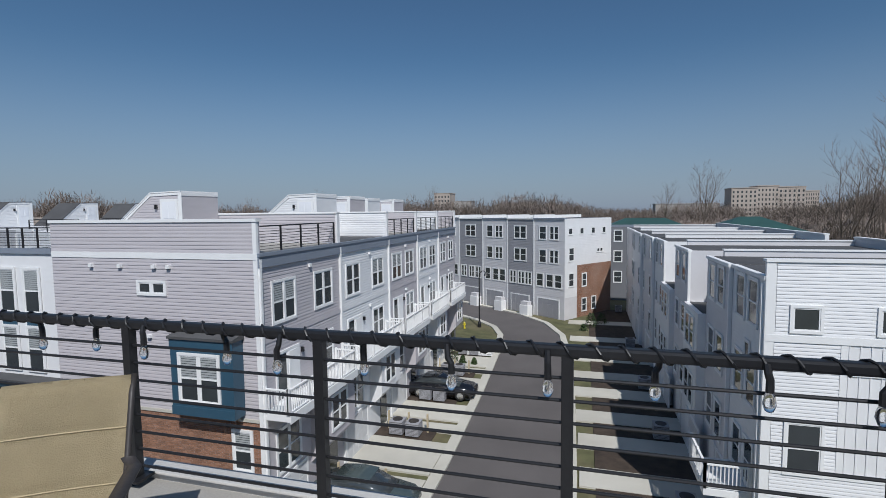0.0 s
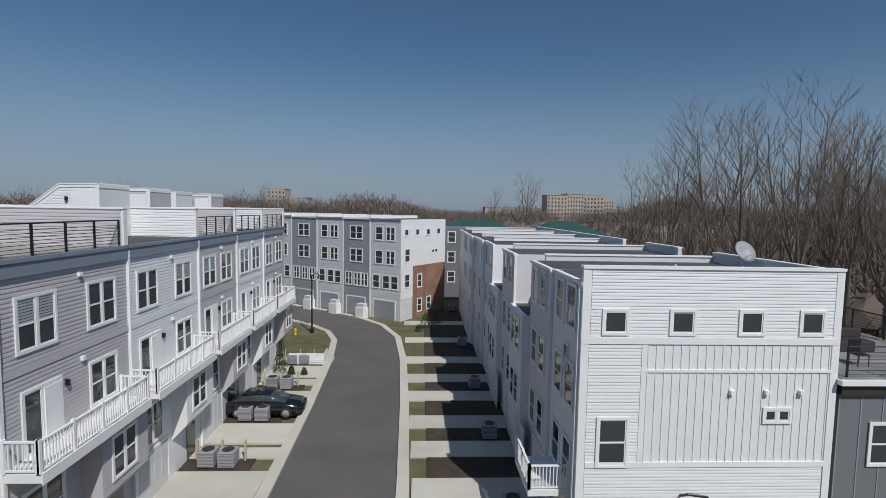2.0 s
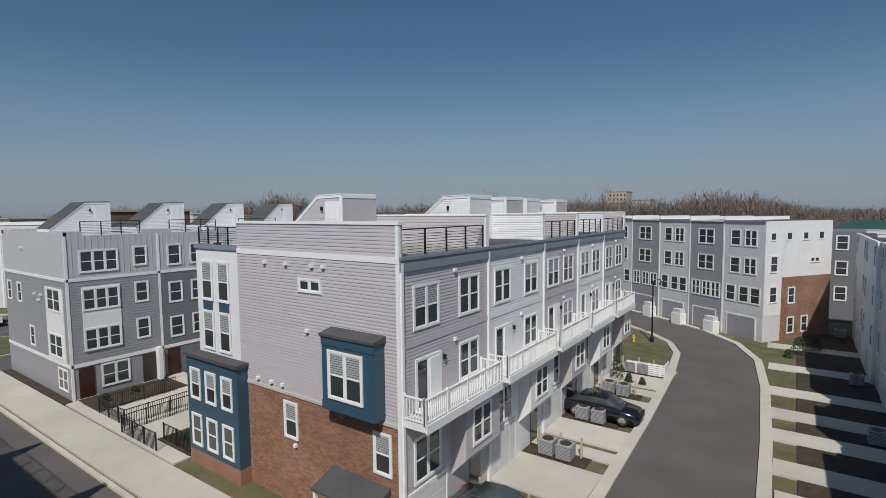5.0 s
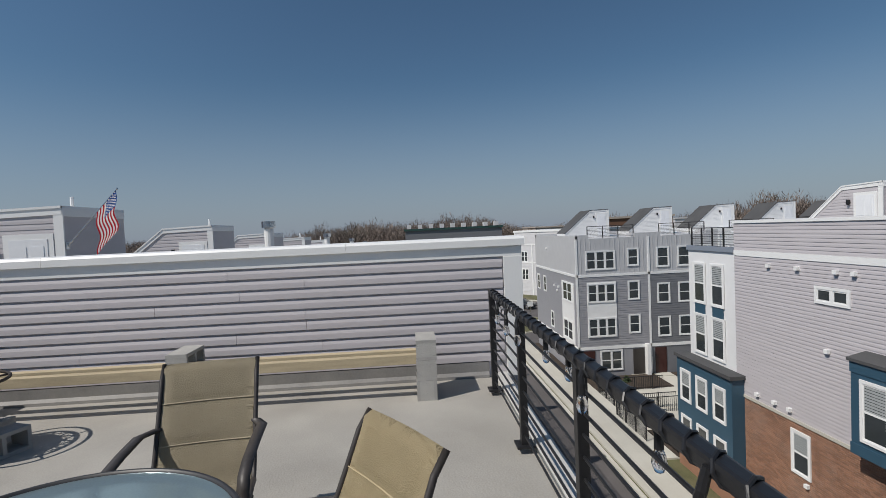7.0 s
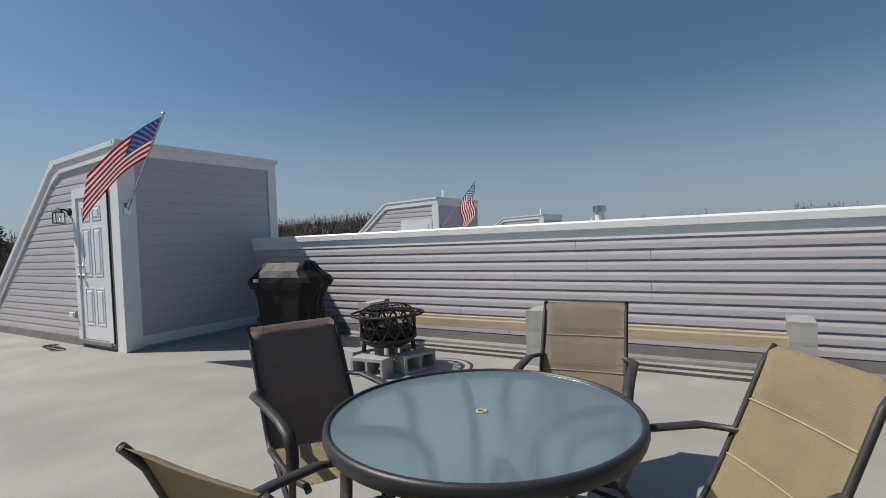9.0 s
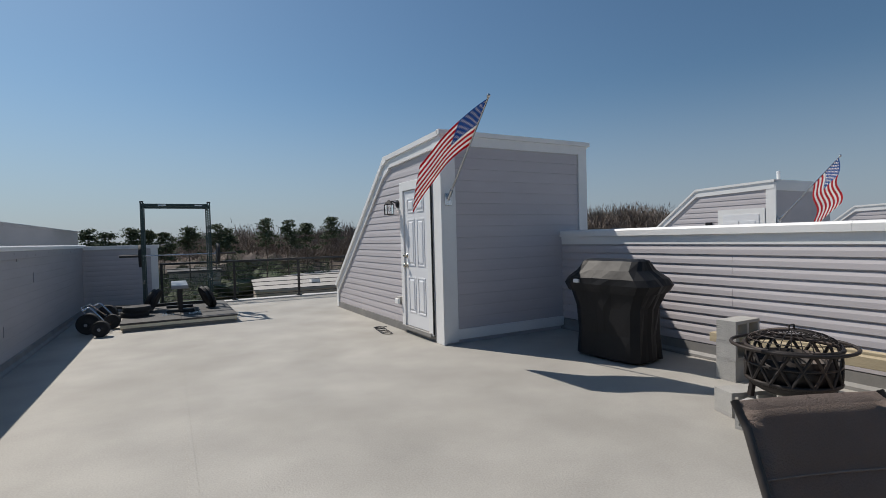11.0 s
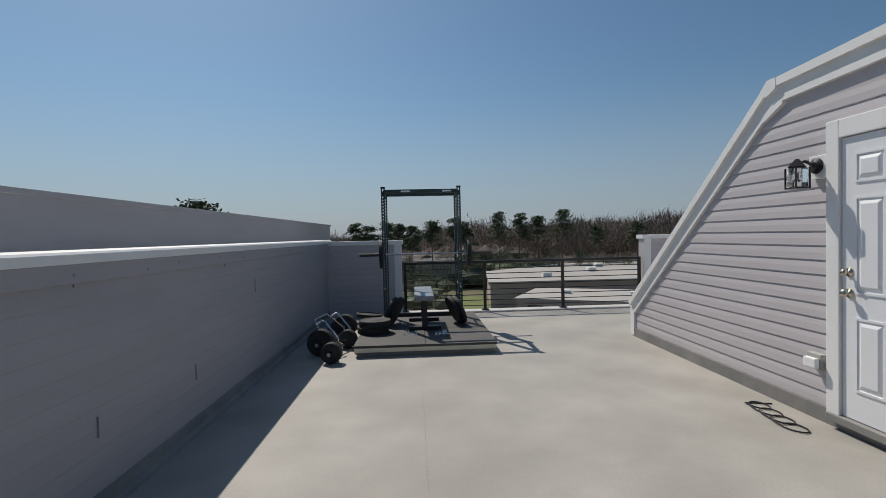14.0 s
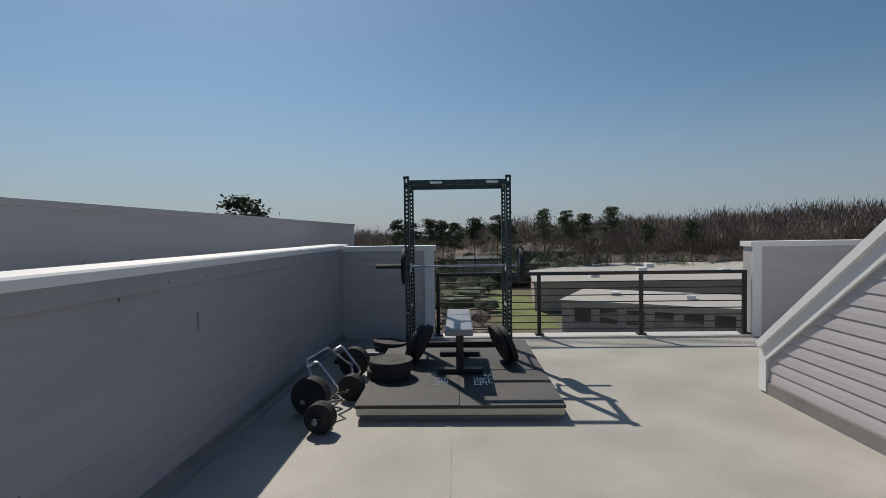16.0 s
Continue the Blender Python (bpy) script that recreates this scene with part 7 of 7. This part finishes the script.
far_block_house("apartment_tower", -113, -100, 395, 412, 15.5, M_TAN, "brown brick apartment tower far off", 8, 5)
for x0, x1, top in ((103, 119, 14.8), (119, 132, 16), (132, 148, 15), (148, 156, 12)):
    far_block_house("apartment_block", x0, x1, 400, 418, top, M_TAN, "pale brown apartment block far off", 8, 6)
far_block_house("low_block", 55, 98, 410, 425, 4.5, M_HAZE, "long pale building far off", 2, 14)
far_block_house("low_block", -98, -84, 400, 415, 9, M_HAZE, "pale building far off", 3, 4)
for x0, x1, y0 in ((6, 26, 112), (30, 46, 120), (-4, 4, 118)):
    t = far_block_house("green_roof_building", x0, x1, y0, y0 + 16, -4.0, M_TAN, "low building with green hipped roof", 1, 4)
    c = Vector(((x0 + x1) / 2, y0 + 8, -0.4))
    b = bmesh.new()
    v = [b.verts.new(p) for p in ((x0 - 1, y0 - 1, -3.6), (x1 + 1, y0 - 1, -3.6), (x1 + 1, y0 + 17, -3.6), (x0 - 1, y0 + 17, -3.6), (x0 + 6, c.y, c.z), (x1 - 6, c.y, c.z))]
    for q in ((0, 1, 5, 4), (1, 2, 5), (2, 3, 4, 5), (3, 0, 4), (3, 2, 1, 0)):
        b.faces.new([v[k] for k in q])
    part("hip_roof", b, M_GREENROOF, t)


def flat_poly(name, pts, z, material, label, cat):
    b = bmesh.new()
    lo = [b.verts.new((x, y, G - 0.2)) for x, y in pts]
    hi = [b.verts.new((x, y, z)) for x, y in pts]
    b.faces.new(hi)
    b.faces.new(lo[::-1])
    for k in range(len(pts)):
        m = (k + 1) % len(pts)
        b.faces.new((lo[k], lo[m], hi[m], hi[k]))
    bmesh.ops.recalc_face_normals(b, faces=b.faces[:])
    return structure(name, b, material, label, cat)


# across the side street: car park, grass island, pale townhouse
flat_poly("pavement_lot_south", [(-92, 17.9), (-70.5, 17.9), (-56.6, 33), (-60, 60), (-72, 60), (-72.6, 36.9), (-86.4, 20.5)], G + 0.034, M_ASPHALT, "grey asphalt car park", "car park")
island = [(-70.0, 18.4), (-59.6, 31.2), (-57.2, 27.0), (-55.7, 20.6), (-57.6, 18.4)]
mid = Vector((sum(p[0] for p in island) / 5, sum(p[1] for p in island) / 5))
flat_poly("kerb_island", island, G + 0.13, M_CONC, "pale concrete kerb round a grass island", "kerb")
flat_poly("ground_island", [tuple(mid + (Vector(p) - mid) * 0.93) for p in island], G + 0.17, M_GRASS, "worn winter grass island", "grass")
flat_poly("kerb_lot", [(-86.6, 20.6), (-72.7, 37.2), (-73.2, 37.6), (-87.1, 21.0)], G + 0.14, M_CONC, "pale concrete kerb", "kerb")
for x, y in ((-68.8, 21.6), (-66.9, 23.9)):
    sg = thing("parking_sign", (x, y, G), "small white sign on a post", "sign", "parking signs")
    part("post", rod([(x, y, G), (x, y, G + 1.5)], 0.04, 6), M_STEEL, sg)
    part("panel", box(x, x + 0.04, y - 0.4, y + 0.4, G + 1.4, G + 2.1), M_WHITE, sg)
pf = wall_frame((-91, 27, 0), (0.77, 0.638))
ph = thing("pale_house", (-84, 38, G), "pale pinkish grey townhouse across the side street", "townhouse")
fbox(ph, "wall", pf, 0, 17.3, -11, 0, G, 0.4, M_GREY_L)
siding(ph, pf, 0.2, 17.1, G + 0.6, 0.2, M_GREY_L, 0.25)
fbox(ph, "roof_edge", pf, -0.15, 17.4, -11.1, 0.12, 0.4, 0.75, M_WHITE)
for z in (-1.95, -5.3):
    fbox(ph, "belt_trim", pf, 0.2, 17.1, 0.0, 0.06, z, z + 0.2, M_WHITE)
for x in (0.0, 3.9):
    fbox(ph, "corner_trim", pf, x, x + 0.25, 0.0, 0.07, G, 0.4 if x < 1 else -1.95, M_WHITE)
for x in (1.4, 6.2, 11.0, 15.2):
    window(ph, pf, x, -1.5, 1.0, 0.9, 2, sash=False)
window(ph, pf, 1.6, -5.0, 1.3, 1.8, 2)
for x in (1.7, 8.0):
    window(ph, pf, x, -8.4, 1.3, 1.9, 2)
window(ph, pf, 14.5, -3.6, 1.2, 0.8, 2, sash=False)
t = far_block_house("green_roof_building", -190, -120, 6, 30, 1.6, M_GREY_D, "long building with dark green roof edge", 1, 8, "x", roof=M_GREENROOF)
for k in range(9):
    part("dormer", box(-121.5, -119.6, 6.5 + 2.7 * k, 7.5 + 2.7 * k, 2.1, 3.1), M_GREY_L, t)
for k in range(6):
    far_block_house("low_block", -230 + 8 * k, -205 + 8 * k, 60 + 26 * k, 80 + 26 * k, 0.5 + 0.6 * (k % 3), (M_TAN, M_HAZE, M_GREY_L)[k % 3], "low building among far trees", 1, 6, "x")
M_BROWN = mat("brown_brick", (0.16, 0.085, 0.055), 0.85, var=0.15, scale=0.3)
far_block_house("brown_building", -132, -120, 56, 74, 2.4, M_BROWN, "brown brick building behind the grey row", 2, 6, "x", roof=M_TAN)
structure("pavement_lot", box(-200, -118, 31, 47, G - 0.1, G + 0.03), M_ASPHALT, "grey asphalt car park", "car park")
# lots to the south
wall_line = Vector((-16.4, 8.3, 0)).normalized()
wf = wall_frame((-10.2, -63.4, 0), wall_line)
ww = thing("warehouse", (-20, -66, G), "pale low warehouse with dark windows", "building")
fbox(ww, "wall", wf, 0, 34, -13, 0, G, -7.3, M_TAN)
fbox(ww, "roof", wf, -0.3, 34.3, -13.3, 0.3, -7.3, -7.0, M_HAZE)
for k in range(10):
    fbox(ww, "window", wf, 1.6 + 3.1 * k, 3.6 + 3.1 * k, 0.0, 0.1, -9.6, -7.9, M_GLASS_DARK)
for k in range(3):
    fbox(ww, "roof_vent", wf, 5 + 9.0 * k, 6 + 9.0 * k, -7, -6, -7.0, -6.5, M_WHITE)
wh = thing("warehouse", (-40, -102, G), "wide flat roofed warehouse", "building")
b = prism([(-9.5, -81.5), (-12.5, -106), (-36, -128), (-92, -126), (-92, -80)], "z", G, -6.9)
part("wall", b, M_TAN, wh)
part("roof", prism([(-9.2, -81.2), (-12.2, -106.2), (-36, -128.4), (-92.4, -126.4), (-92.4, -79.6)], "z", -6.9, -6.5), M_HAZE, wh)
for x, y in ((-22, -90), (-34, -100), (-48, -96), (-40, -112), (-60, -108)):
    part("roof_vent", box(x, x + 1.6, y, y + 1.6, -6.5, -5.7), M_WHITE, wh)
structure("ground_lawn", box(-10.6, -3.5, -101, -66, G - 0.1, G + 0.04), M_LAWN, "green spring lawn beside a warehouse", "grass")
far_block_house("pale_roof_house", -8, 3, -142, -126, -5.4, M_TAN, "long house among trees", 1, 8, "n", roof=M_ROOF_D)
structure("road_south", box(-120, -8, -70, -52, G - 0.1, G + 0.03), M_ASPHALT, "grey asphalt yard", "road")
structure("pavement_south", box(-24, -4, -50, -44, G - 0.1, G + 0.05), M_CONC, "pale concrete apron", "pavement")

# ---- single boards of the west wall, last ----
rnd = random.Random(11)
n_rows = 10
step = (1.285 - 0.17) / n_rows
for i in range(n_rows):
    y = -4.68
    while y < 8.38:
        w = min(3.66 if rnd.random() < 0.7 else rnd.uniform(1.2, 3.0), 8.39 - y)
        if 8.39 - y - w < 0.4:
            w = 8.39 - y
        z = 0.17 + i * step
        prof = [(XW - 0.012, z), (XW + 0.010, z), (XW + 0.012, z + 0.003), (XW + 0.010, z + step * 0.5), (XW - 0.001, z + step * 0.84), (XW - 0.0115, z + step * 0.845), (XW - 0.0115, z + step), (XW - 0.012, z + step)]
        part("board", prism(prof, "y", y, y + w - 0.003), M_VINYL, wall_w)
        y += w
